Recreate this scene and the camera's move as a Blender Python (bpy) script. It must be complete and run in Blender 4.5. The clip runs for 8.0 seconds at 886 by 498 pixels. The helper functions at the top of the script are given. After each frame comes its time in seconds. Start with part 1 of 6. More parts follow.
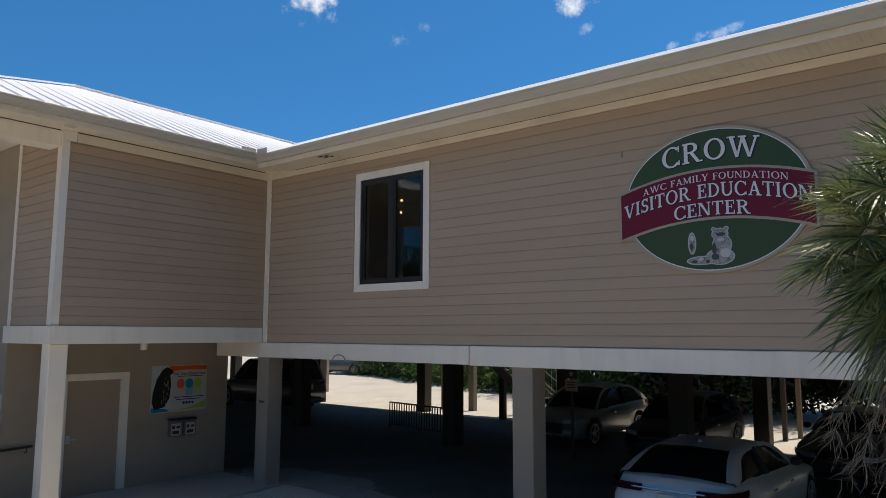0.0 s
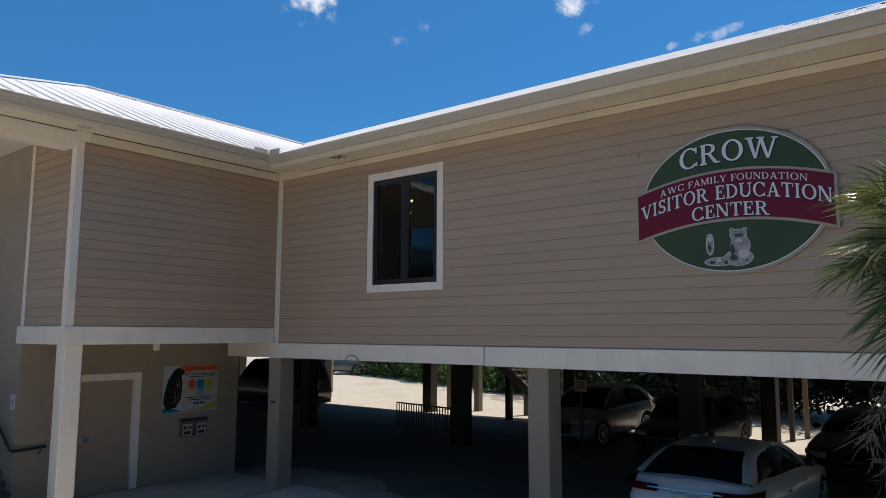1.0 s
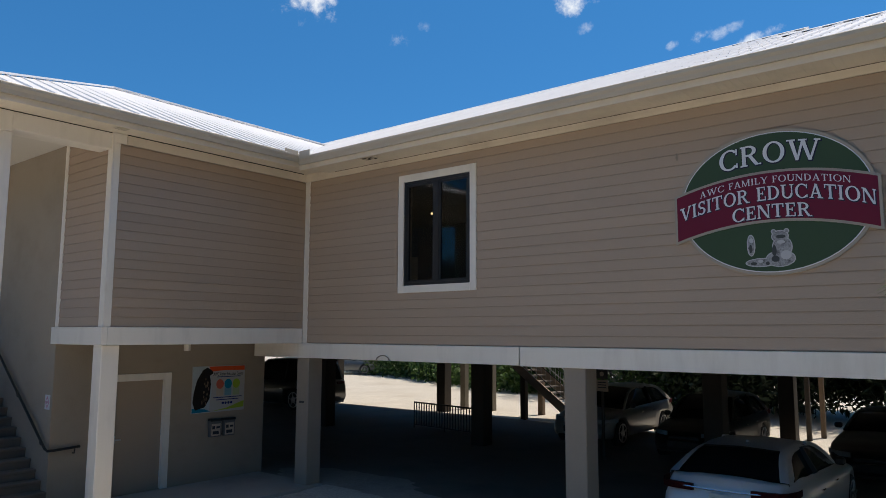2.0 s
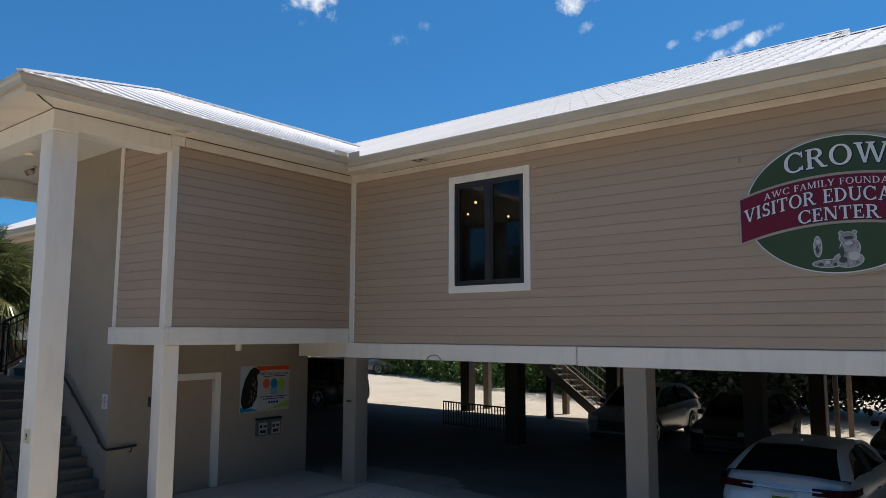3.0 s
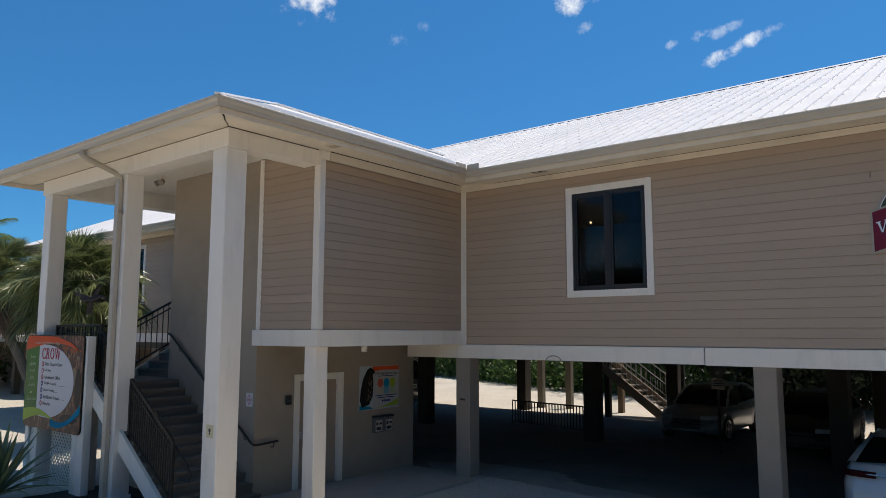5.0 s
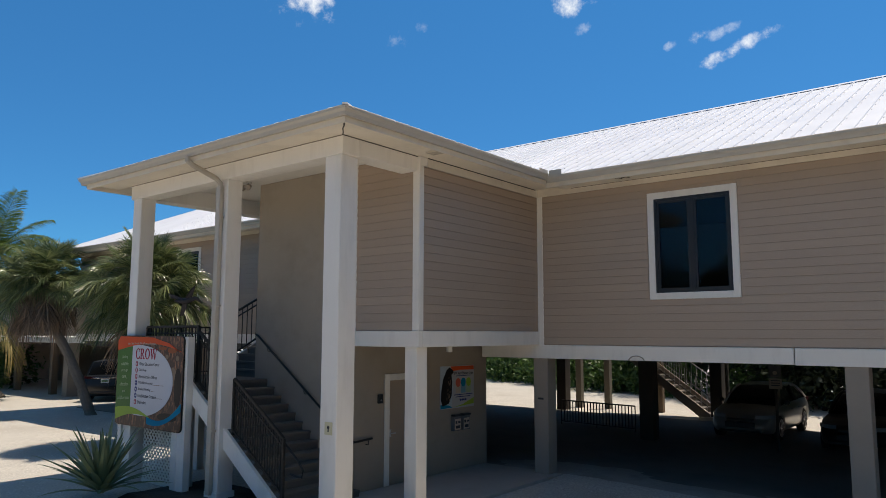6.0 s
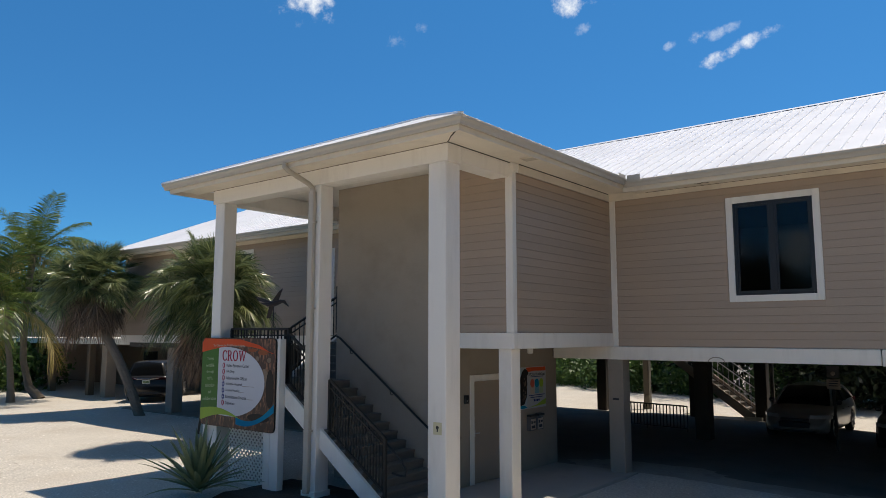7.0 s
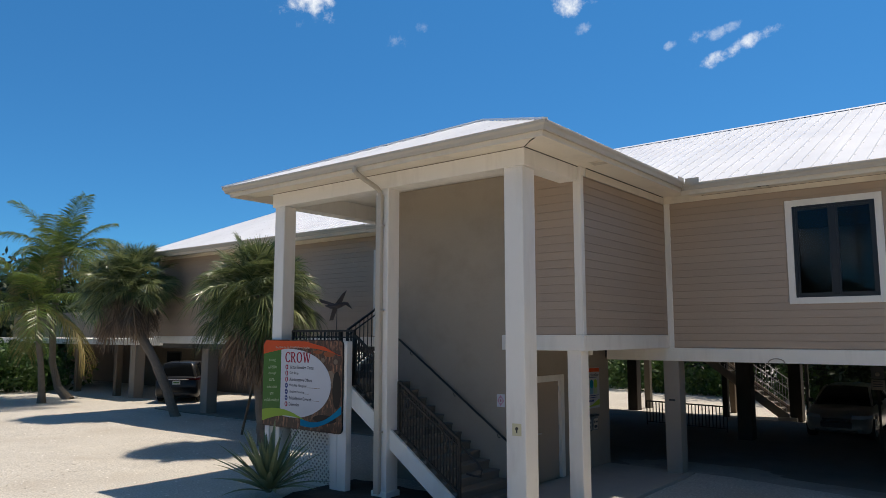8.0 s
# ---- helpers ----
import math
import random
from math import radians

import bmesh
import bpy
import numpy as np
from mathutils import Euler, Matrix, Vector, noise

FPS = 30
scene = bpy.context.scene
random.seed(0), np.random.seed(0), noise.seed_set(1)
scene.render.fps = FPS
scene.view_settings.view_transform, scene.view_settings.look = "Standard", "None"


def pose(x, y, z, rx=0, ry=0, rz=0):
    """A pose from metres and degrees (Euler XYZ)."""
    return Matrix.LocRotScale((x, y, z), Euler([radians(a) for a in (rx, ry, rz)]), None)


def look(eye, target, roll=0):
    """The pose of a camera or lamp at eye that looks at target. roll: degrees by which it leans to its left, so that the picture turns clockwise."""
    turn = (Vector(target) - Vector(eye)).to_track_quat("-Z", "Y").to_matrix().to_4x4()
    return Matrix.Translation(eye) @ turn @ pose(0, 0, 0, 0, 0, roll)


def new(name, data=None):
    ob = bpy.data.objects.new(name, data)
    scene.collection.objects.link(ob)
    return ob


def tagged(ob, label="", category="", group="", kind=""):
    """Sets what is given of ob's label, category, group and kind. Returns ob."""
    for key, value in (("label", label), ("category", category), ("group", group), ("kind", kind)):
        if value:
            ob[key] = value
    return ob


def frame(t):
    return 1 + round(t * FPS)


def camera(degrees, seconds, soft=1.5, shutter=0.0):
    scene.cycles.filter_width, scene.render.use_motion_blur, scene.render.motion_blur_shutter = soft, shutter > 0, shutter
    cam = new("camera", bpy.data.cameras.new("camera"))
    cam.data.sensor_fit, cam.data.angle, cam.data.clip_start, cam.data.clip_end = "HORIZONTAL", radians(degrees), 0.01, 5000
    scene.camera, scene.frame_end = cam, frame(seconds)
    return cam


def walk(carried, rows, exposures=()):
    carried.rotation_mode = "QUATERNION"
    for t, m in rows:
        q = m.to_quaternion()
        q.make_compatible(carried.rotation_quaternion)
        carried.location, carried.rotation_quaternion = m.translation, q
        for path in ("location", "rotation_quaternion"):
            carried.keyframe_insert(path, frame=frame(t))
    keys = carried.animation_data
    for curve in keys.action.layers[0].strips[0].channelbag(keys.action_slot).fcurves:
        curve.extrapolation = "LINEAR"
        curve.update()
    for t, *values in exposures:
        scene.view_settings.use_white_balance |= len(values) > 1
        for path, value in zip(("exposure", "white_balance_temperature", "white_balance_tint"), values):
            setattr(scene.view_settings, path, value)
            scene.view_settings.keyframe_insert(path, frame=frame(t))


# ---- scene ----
cam = camera(63.4, 8.0, soft=0.8)
METRES, EYE, TILT, LEAN, TURN = 8.7, 2.87, 0.0, 0.0, 38.9
ROWS = [
    (0.0, 0.0, 0.0, 0.0, -0.02, 6.73, -0.2),
    (0.5, -0.0083, 0.0001, 0.0018, -0.05, 6.72, -0.2),
    (1.0, -0.0262, -0.0016, 0.001, -0.05, 6.73, -0.21),
    (2.5, -0.1333, -0.0163, 0.0027, -0.06, 6.67, -0.16),
    (3.0, -0.1885, -0.0249, 0.0031, -0.01, 6.64, -0.14),
    (3.5, -0.2459, -0.0411, 0.0037, 0.04, 6.65, -0.12),
    (4.0, -0.3046, -0.0631, 0.0048, 0.04, 6.64, -0.09),
    (4.5, -0.3662, -0.0885, 0.0062, 0.01, 6.64, -0.07),
    (6.0, -0.641, -0.161, 0.0054, -0.22, 6.75, -0.1),
    (6.5, -0.7403, -0.1792, 0.0081, -0.23, 6.74, -0.06),
    (7.0, -0.8303, -0.1939, 0.009, -0.21, 6.77, -0.04),
    (7.5, -0.9046, -0.2043, 0.0108, -0.17, 6.78, -0.03),
    (8.0, -0.9726, -0.2114, 0.0138, -0.16, 6.75, 0.0),
]
walk(cam, [(t, pose(0, 0, EYE, TILT, LEAN, TURN) @ pose(METRES * x, METRES * y, METRES * z, 90 + pitch, roll, yaw)) for t, x, y, z, yaw, pitch, roll in ROWS],
     [(0.0, 0.04, 7500, 12), (8.0, 0.04, 7500, 12)])

# ---- world, sun, exposure ----
SUN = Vector((0.80, 2.00, 6.15)).normalized()
SUN_EL = math.asin(SUN.z)
SUN_AZ = math.atan2(SUN.x, SUN.y)
world = bpy.data.worlds.new("sky")
scene.world = world
world.use_nodes = True
wn, wl = world.node_tree.nodes, world.node_tree.links
wn.clear()
w_out = wn.new("ShaderNodeOutputWorld")
w_bg = wn.new("ShaderNodeBackground")
w_bg.inputs["Strength"].default_value = 0.115
w_sky = wn.new("ShaderNodeTexSky")
w_sky.sky_type = "NISHITA"
w_sky.sun_disc = False
w_sky.sun_elevation, w_sky.sun_rotation = SUN_EL, SUN_AZ
w_sky.air_density, w_sky.dust_density, w_sky.ozone_density = 0.8, 0.1, 3.0
w_co = wn.new("ShaderNodeTexCoord")


def wnode(kind, **kw):
    n = wn.new(kind)
    for k, v in kw.items():
        n.inputs[k].default_value = v
    return n


def wmath(op, a, b=None):
    n = wn.new("ShaderNodeMath")
    n.operation = op
    for i, v in enumerate((a, b)):
        if v is None:
            continue
        if isinstance(v, (int, float)):
            n.inputs[i].default_value = v
        else:
            wl.new(v, n.inputs[i])
    return n.outputs[0]


def cloud_mask():
    """Small fair-weather clouds: soft-edged puffs at given headings, broken up by noise."""
    big = wnode("ShaderNodeTexNoise", Scale=26.0, Detail=7.0, Roughness=0.62)
    wl.new(w_co.outputs["Generated"], big.inputs["Vector"])
    total = None
    for heading, height, long_r, tall_r, slant, gain in CLOUDS:
        a, e = radians(heading), radians(height)
        centre = Vector((-math.sin(a) * math.cos(e), math.cos(a) * math.cos(e), math.sin(e)))
        right = Vector((math.cos(a), math.sin(a), 0.0))
        up = right.cross(centre)
        r2, u2 = right * math.cos(slant) + up * math.sin(slant), up * math.cos(slant) - right * math.sin(slant)
        acc = None
        for axis, size in ((r2, radians(long_r)), (u2, radians(tall_r))):
            d = wn.new("ShaderNodeVectorMath")
            d.operation = "DOT_PRODUCT"
            wl.new(w_co.outputs["Generated"], d.inputs[0])
            d.inputs[1].default_value = axis
            off = wmath("SUBTRACT", d.outputs["Value"], axis.dot(centre))
            sq = wmath("POWER", wmath("ABSOLUTE", wmath("DIVIDE", off, size)), 2.0)
            acc = sq if acc is None else wmath("ADD", acc, sq)
        front = wn.new("ShaderNodeVectorMath")
        front.operation = "DOT_PRODUCT"
        wl.new(w_co.outputs["Generated"], front.inputs[0])
        front.inputs[1].default_value = centre
        ahead = wmath("GREATER_THAN", front.outputs["Value"], 0.3)
        body = wmath("SUBTRACT", 1.0, acc)
        puff = wmath("ADD", body, wmath("MULTIPLY", wmath("SUBTRACT", big.outputs["Fac"], 0.56), 5.0))
        n = wn.new("ShaderNodeMapRange")
        n.interpolation_type = "SMOOTHSTEP"
        wl.new(puff, n.inputs["Value"])
        n.inputs["From Min"].default_value, n.inputs["From Max"].default_value = 0.0, 1.5
        n.inputs["To Max"].default_value = gain
        edge = wn.new("ShaderNodeMapRange")
        wl.new(body, edge.inputs["Value"])
        edge.inputs["From Min"].default_value, edge.inputs["From Max"].default_value = -0.9, 0.1
        one = wmath("MULTIPLY", wmath("MULTIPLY", n.outputs[0], edge.outputs[0]), ahead)
        total = one if total is None else wmath("MAXIMUM", total, one)
    return total


# heading (degrees left of +y), height, half length, half height, slant, strength
CLOUDS = [
    (50.2, 25.3, 2.6, 1.7, 0.0, 0.98), (42.6, 23.0, 1.4, 0.9, 0.1, 0.45), (40.6, 23.9, 0.7, 0.5, 0.1, 0.3), (28.0, 25.3, 3.0, 1.15, 0.1, 0.97),
    (15.6, 20.8, 3.6, 0.62, 0.36, 0.95), (18.6, 21.9, 1.5, 0.7, 0.5, 0.8), (17.0, 22.0, 2.0, 0.5, 0.3, 0.5), (20.3, 21.6, 0.7, 0.4, 0.4, 0.5), (27.2, 23.4, 0.9, 0.5, 0.2, 0.4),
    (150.0, 5.6, 8.0, 2.8, 0.0, 0.85), (168.0, 5.4, 7.0, 2.6, 0.0, 0.8), (178.0, 3.2, 6.0, 1.6, 0.0, 0.6), (135.0, 5.0, 6.0, 2.0, 0.0, 0.6),
]
w_tint = wn.new("ShaderNodeMix")
w_tint.data_type, w_tint.blend_type = "RGBA", "MULTIPLY"
w_tint.inputs["Factor"].default_value = 1.0
wl.new(w_sky.outputs["Color"], w_tint.inputs["A"])
w_sep = wn.new("ShaderNodeSeparateXYZ")
wl.new(w_co.outputs["Generated"], w_sep.inputs[0])
w_rise = wn.new("ShaderNodeMapRange")
wl.new(w_sep.outputs["Z"], w_rise.inputs["Value"])
w_rise.inputs["From Min"].default_value, w_rise.inputs["From Max"].default_value = 0.0, 0.55
w_deep = wn.new("ShaderNodeMix")
w_deep.data_type = "RGBA"
wl.new(w_rise.outputs[0], w_deep.inputs["Factor"])
w_deep.inputs["A"].default_value, w_deep.inputs["B"].default_value = (0.20, 0.635, 1.00, 1), (0.225, 0.95, 1.38, 1)
w_high = wn.new("ShaderNodeMapRange")
w_high.interpolation_type = "SMOOTHSTEP"
wl.new(w_sep.outputs["Z"], w_high.inputs["Value"])
w_high.inputs["From Min"].default_value, w_high.inputs["From Max"].default_value = 0.50, 0.88
w_pale = wn.new("ShaderNodeMix")
w_pale.data_type = "RGBA"
wl.new(w_high.outputs[0], w_pale.inputs["Factor"])
wl.new(w_deep.outputs["Result"], w_pale.inputs["A"])
w_pale.inputs["B"].default_value = (0.82, 1.02, 1.0, 1)
wl.new(w_pale.outputs["Result"], w_tint.inputs["B"])
w_mix = wn.new("ShaderNodeMix")
w_mix.data_type = "RGBA"
wl.new(cloud_mask(), w_mix.inputs["Factor"])
wl.new(w_tint.outputs["Result"], w_mix.inputs["A"])
w_mix.inputs["B"].default_value = (8.0, 9.0, 10.2, 1)
wl.new(w_mix.outputs["Result"], w_bg.inputs["Color"])
wl.new(w_bg.outputs["Background"], w_out.inputs["Surface"])

sun_data = bpy.data.lights.new("sun", "SUN")
sun_data.energy, sun_data.angle, sun_data.color = 4.0, radians(0.53), (1.0, 0.965, 0.915)
sun_ob = new("sun", sun_data)
sun_ob.matrix_world = look(SUN * 60, (0, 0, 0))
scene.view_settings.exposure = 0.0


# ---- materials ----
def mat(name, col, rough=0.6, metal=0.0, fine=40.0, coarse=1.2, vary=0.12, bump=0.15, grain=0.0, piece=0.0,
        stain=None, stain_amount=0.0, stain_scale=0.8, spec=0.5, coat=0.0, stretch=(1, 1, 1), gloss_vary=0.25):
    """A painted or mineral surface: two scales of tone, an optional stain colour, fine relief, small per-piece changes."""
    m = bpy.data.materials.new(name)
    m.use_nodes = True
    nt = m.node_tree
    b = nt.nodes["Principled BSDF"]
    b.inputs["Roughness"].default_value, b.inputs["Metallic"].default_value = rough, metal
    b.inputs["Specular IOR Level"].default_value = spec
    b.inputs["Coat Weight"].default_value = coat
    geo = nt.nodes.new("ShaderNodeNewGeometry")
    mp = nt.nodes.new("ShaderNodeMapping")
    mp.inputs["Scale"].default_value = stretch
    nt.links.new(geo.outputs["Position"], mp.inputs["Vector"])
    vec = mp.outputs["Vector"]

    def tex(scale, detail):
        t = nt.nodes.new("ShaderNodeTexNoise")
        t.inputs["Scale"].default_value, t.inputs["Detail"].default_value = scale, detail
        t.inputs["Roughness"].default_value = 0.6
        nt.links.new(vec, t.inputs["Vector"])
        return t.outputs["Fac"]

    def arith(op, a, c):
        n = nt.nodes.new("ShaderNodeMath")
        n.operation = op
        for i, v in enumerate((a, c)):
            if isinstance(v, (int, float)):
                n.inputs[i].default_value = v
            else:
                nt.links.new(v, n.inputs[i])
        return n.outputs[0]

    f, c = tex(fine, 5), tex(coarse, 4)
    tone = arith("ADD", arith("MULTIPLY", arith("SUBTRACT", c, 0.5), 2 * vary), arith("MULTIPLY", arith("SUBTRACT", f, 0.5), 2 * (grain or vary * 0.6)))
    if piece:
        info = nt.nodes.new("ShaderNodeObjectInfo")
        tone = arith("ADD", tone, arith("MULTIPLY", arith("SUBTRACT", info.outputs["Random"], 0.5), 2 * piece))
    hsv = nt.nodes.new("ShaderNodeHueSaturation")
    hsv.inputs["Color"].default_value = (*col, 1)
    nt.links.new(arith("ADD", tone, 1.0), hsv.inputs["Value"])
    colour = hsv.outputs["Color"]
    if stain:
        s = nt.nodes.new("ShaderNodeMapRange")
        nt.links.new(tex(stain_scale, 8), s.inputs["Value"])
        s.inputs["From Min"].default_value, s.inputs["From Max"].default_value = 0.5, 0.75
        s.inputs["To Max"].default_value = stain_amount
        mx = nt.nodes.new("ShaderNodeMix")
        mx.data_type = "RGBA"
        nt.links.new(s.outputs[0], mx.inputs["Factor"])
        nt.links.new(colour, mx.inputs["A"])
        mx.inputs["B"].default_value = (*stain, 1)
        colour = mx.outputs["Result"]
    nt.links.new(colour, b.inputs["Base Color"])
    nt.links.new(arith("ADD", arith("MULTIPLY", arith("SUBTRACT", c, 0.5), gloss_vary), rough), b.inputs["Roughness"])
    if bump:
        bp = nt.nodes.new("ShaderNodeBump")
        bp.inputs["Strength"].default_value, bp.inputs["Distance"].default_value = bump, 0.01
        nt.links.new(f, bp.inputs["Height"])
        nt.links.new(bp.outputs["Normal"], b.inputs["Normal"])
    return m


def leaf_mat(name, col, col2, rough=0.45, through_light=0.25):
    """Leaves: each leaf its own tone between two colours, a little light coming through."""
    m = bpy.data.materials.new(name)
    m.use_nodes = True
    nt = m.node_tree
    b = nt.nodes["Principled BSDF"]
    geo = nt.nodes.new("ShaderNodeNewGeometry")
    mx = nt.nodes.new("ShaderNodeMix")
    mx.data_type = "RGBA"
    nt.links.new(geo.outputs["Random Per Island"], mx.inputs["Factor"])
    mx.inputs["A"].default_value, mx.inputs["B"].default_value = (*col, 1), (*col2, 1)
    nt.links.new(mx.outputs["Result"], b.inputs["Base Color"])
    b.inputs["Roughness"].default_value = rough
    tr = nt.nodes.new("ShaderNodeBsdfTranslucent")
    nt.links.new(mx.outputs["Result"], tr.inputs["Color"])
    ms = nt.nodes.new("ShaderNodeMixShader")
    ms.inputs["Fac"].default_value = through_light
    nt.links.new(b.outputs["BSDF"], ms.inputs[1])
    nt.links.new(tr.outputs["BSDF"], ms.inputs[2])
    nt.links.new(ms.outputs["Shader"], nt.nodes["Material Output"].inputs["Surface"])
    return m


def glass_mat(name, tint=(0.9, 0.95, 0.95), clear=0.85):
    """A window pane: clear sheet with a mirror-like face."""
    m = bpy.data.materials.new(name)
    m.use_nodes = True
    nt = m.node_tree
    nt.nodes.remove(nt.nodes["Principled BSDF"])
    tr = nt.nodes.new("ShaderNodeBsdfTransparent")
    tr.inputs["Color"].default_value = (*[v * clear for v in tint], 1)
    gl = nt.nodes.new("ShaderNodeBsdfGlossy")
    gl.inputs["Roughness"].default_value = 0.01
    fr = nt.nodes.new("ShaderNodeFresnel")
    fr.inputs["IOR"].default_value = 1.30
    ms = nt.nodes.new("ShaderNodeMixShader")
    nt.links.new(fr.outputs["Fac"], ms.inputs["Fac"])
    nt.links.new(tr.outputs["BSDF"], ms.inputs[1])
    nt.links.new(gl.outputs["BSDF"], ms.inputs[2])
    nt.links.new(ms.outputs["Shader"], nt.nodes["Material Output"].inputs["Surface"])
    return m


def lamp_mat(name, col, power):
    m = bpy.data.materials.new(name)
    m.use_nodes = True
    b = m.node_tree.nodes["Principled BSDF"]
    b.inputs["Base Color"].default_value = (*col, 1)
    b.inputs["Emission Color"].default_value = (*col, 1)
    b.inputs["Emission Strength"].default_value = power
    return m


SIDING = mat("tan_lap_siding_paint", (0.440, 0.337, 0.256), 0.62, fine=90, coarse=0.6, vary=0.05, bump=0.25, piece=0.035, stretch=(0.25, 0.25, 2.0))
STUCCO = mat("taupe_stucco", (0.355, 0.296, 0.232), 0.85, fine=55, coarse=0.7, vary=0.10, bump=0.5, stain=(0.25, 0.205, 0.158), stain_amount=0.5, stain_scale=1.3)
TRIM = mat("white_trim_paint", (0.84, 0.79, 0.715), 0.5, fine=50, coarse=0.9, vary=0.035, bump=0.06, stain=(0.56, 0.51, 0.44), stain_amount=0.34, stain_scale=2.2, stretch=(1.6, 1.6, 0.35))
CREAM = mat("cream_soffit_vinyl", (0.76, 0.68, 0.565), 0.5, fine=50, coarse=1.0, vary=0.05, bump=0.04, stain=(0.42, 0.36, 0.29), stain_amount=0.35, stain_scale=1.8)
GUTTER = mat("beige_gutter_enamel", (0.50, 0.44, 0.355), 0.42, fine=40, coarse=1.5, vary=0.05, bump=0.03, stain=(0.40, 0.34, 0.27), stain_amount=0.35, stain_scale=2.2, stretch=(0.4, 0.4, 2.0))
CEILING_PAINT = mat("porch_ceiling_paint", (0.76, 0.715, 0.645), 0.6, fine=60, coarse=0.9, vary=0.05, bump=0.05)
ROOF = mat("white_roof_metal", (0.84, 0.84, 0.85), 0.42, 0.0, fine=30, coarse=0.8, vary=0.05, bump=0.05, piece=0.03, stain=(0.62, 0.62, 0.62), stain_amount=0.25, stain_scale=1.2)
CONCRETE = mat("pale_concrete", (0.42, 0.38, 0.33), 0.85, fine=35, coarse=0.8, vary=0.14, bump=0.25, stain=(0.22, 0.20, 0.18), stain_amount=0.5, stain_scale=0.9)
POST = mat("concrete_post_paint", (0.32, 0.268, 0.218), 0.8, fine=45, coarse=1.3, vary=0.08, bump=0.3, stain=(0.25, 0.22, 0.19), stain_amount=0.35, stain_scale=1.7)
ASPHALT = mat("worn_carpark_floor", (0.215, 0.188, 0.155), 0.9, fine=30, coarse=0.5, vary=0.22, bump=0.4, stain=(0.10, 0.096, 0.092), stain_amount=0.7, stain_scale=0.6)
GRAVEL = mat("shell_gravel", (0.525, 0.49, 0.43), 0.95, fine=26, coarse=0.9, vary=0.20, bump=1.0, grain=0.75, stain=(0.36, 0.31, 0.25), stain_amount=0.7, stain_scale=0.45)
BRONZE = mat("dark_bronze_metal", (0.022, 0.019, 0.017), 0.5, 0.2, vary=0.15, bump=0.05)
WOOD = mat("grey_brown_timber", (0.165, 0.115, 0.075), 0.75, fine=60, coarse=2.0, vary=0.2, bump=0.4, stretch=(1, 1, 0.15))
# Near-black post colour: the backlit shade under the building is painted in.
SHADEPOST = mat("shade_darkened_post", (0.045, 0.036, 0.029), 0.8, fine=40, coarse=2.0, vary=0.25, bump=0.4, stretch=(1, 1, 0.15))
STEP = mat("stair_tread_timber", (0.135, 0.118, 0.102), 0.85, fine=50, coarse=2.0, vary=0.14, bump=0.3, piece=0.04)
DOOR = mat("taupe_door_paint", (0.37, 0.29, 0.22), 0.5, fine=60, coarse=1.0, vary=0.05, bump=0.06)
DARKFRAME = mat("dark_window_aluminium", (0.028, 0.028, 0.029), 0.4, 0.3, vary=0.08, bump=0.02)
STEEL = mat("brushed_steel", (0.55, 0.55, 0.56), 0.3, 0.9, vary=0.05, bump=0.02)
BLACK = mat("black_plastic", (0.018, 0.018, 0.019), 0.4, vary=0.1, bump=0.03)
# Near black: the dark of the unlit room and underside is painted in.
ROOM = mat("darkened_interior_paint", (0.07, 0.065, 0.06), 0.8, vary=0.05)
ROOMFLOOR = mat("darkened_floor", (0.055, 0.051, 0.047), 0.6, vary=0.1)
GLASS = glass_mat("window_glass")
BULB = lamp_mat("warm_lamp", (1.0, 0.66, 0.34), 2.2)


# ---- mesh helpers ----
def part(name, bm, material, parent=None, label=""):
    """Links a bmesh (or a finished mesh) as one mesh object under a thing or a part."""
    if isinstance(bm, bmesh.types.BMesh):
        me = bpy.data.meshes.new(name)
        bmesh.ops.recalc_face_normals(bm, faces=bm.faces)
        bm.to_mesh(me)
        bm.free()
        me.materials.append(material)
    else:
        me = bm
    ob = new(name, me)
    if parent is not None:
        ob.parent = parent
    if label:
        tagged(ob, label)
    return ob


def thing(name, label, category, group="", kind="", at=(0, 0, 0), turn=0.0):
    """A top-level Empty at the base of a thing."""
    ob = new(name)
    ob.empty_display_size = 0.2
    ob.matrix_world = pose(*at, 0, 0, turn)
    return tagged(ob, label, category, group, kind)


def setting(name, bm, material, label, category, smooth=False):
    """A piece of the setting as one mesh."""
    ob = part(name, bm, material)
    if smooth:
        ob.data.polygons.foreach_set("use_smooth", [True] * len(ob.data.polygons))
    return tagged(ob, label, category, "", "structure")


def box(bm, x0, x1, y0, y1, z0, z1, soft=0.0):
    """An axis-aligned box added to bm, its edges softened if asked."""
    vs = [bm.verts.new((x, y, z)) for z in (z0, z1) for y in (y0, y1) for x in (x0, x1)]
    fs = [bm.faces.new([vs[i] for i in q]) for q in ((0, 2, 3, 1), (4, 5, 7, 6), (0, 1, 5, 4), (2, 6, 7, 3), (0, 4, 6, 2), (1, 3, 7, 5))]
    if soft:
        bmesh.ops.bevel(bm, geom=list({e for f in fs for e in f.edges}), offset=soft, segments=1, affect="EDGES")
    return bm


def boxes(*rows, soft=0.0):
    bm = bmesh.new()
    for r in rows:
        box(bm, *r, soft=soft)
    return bm


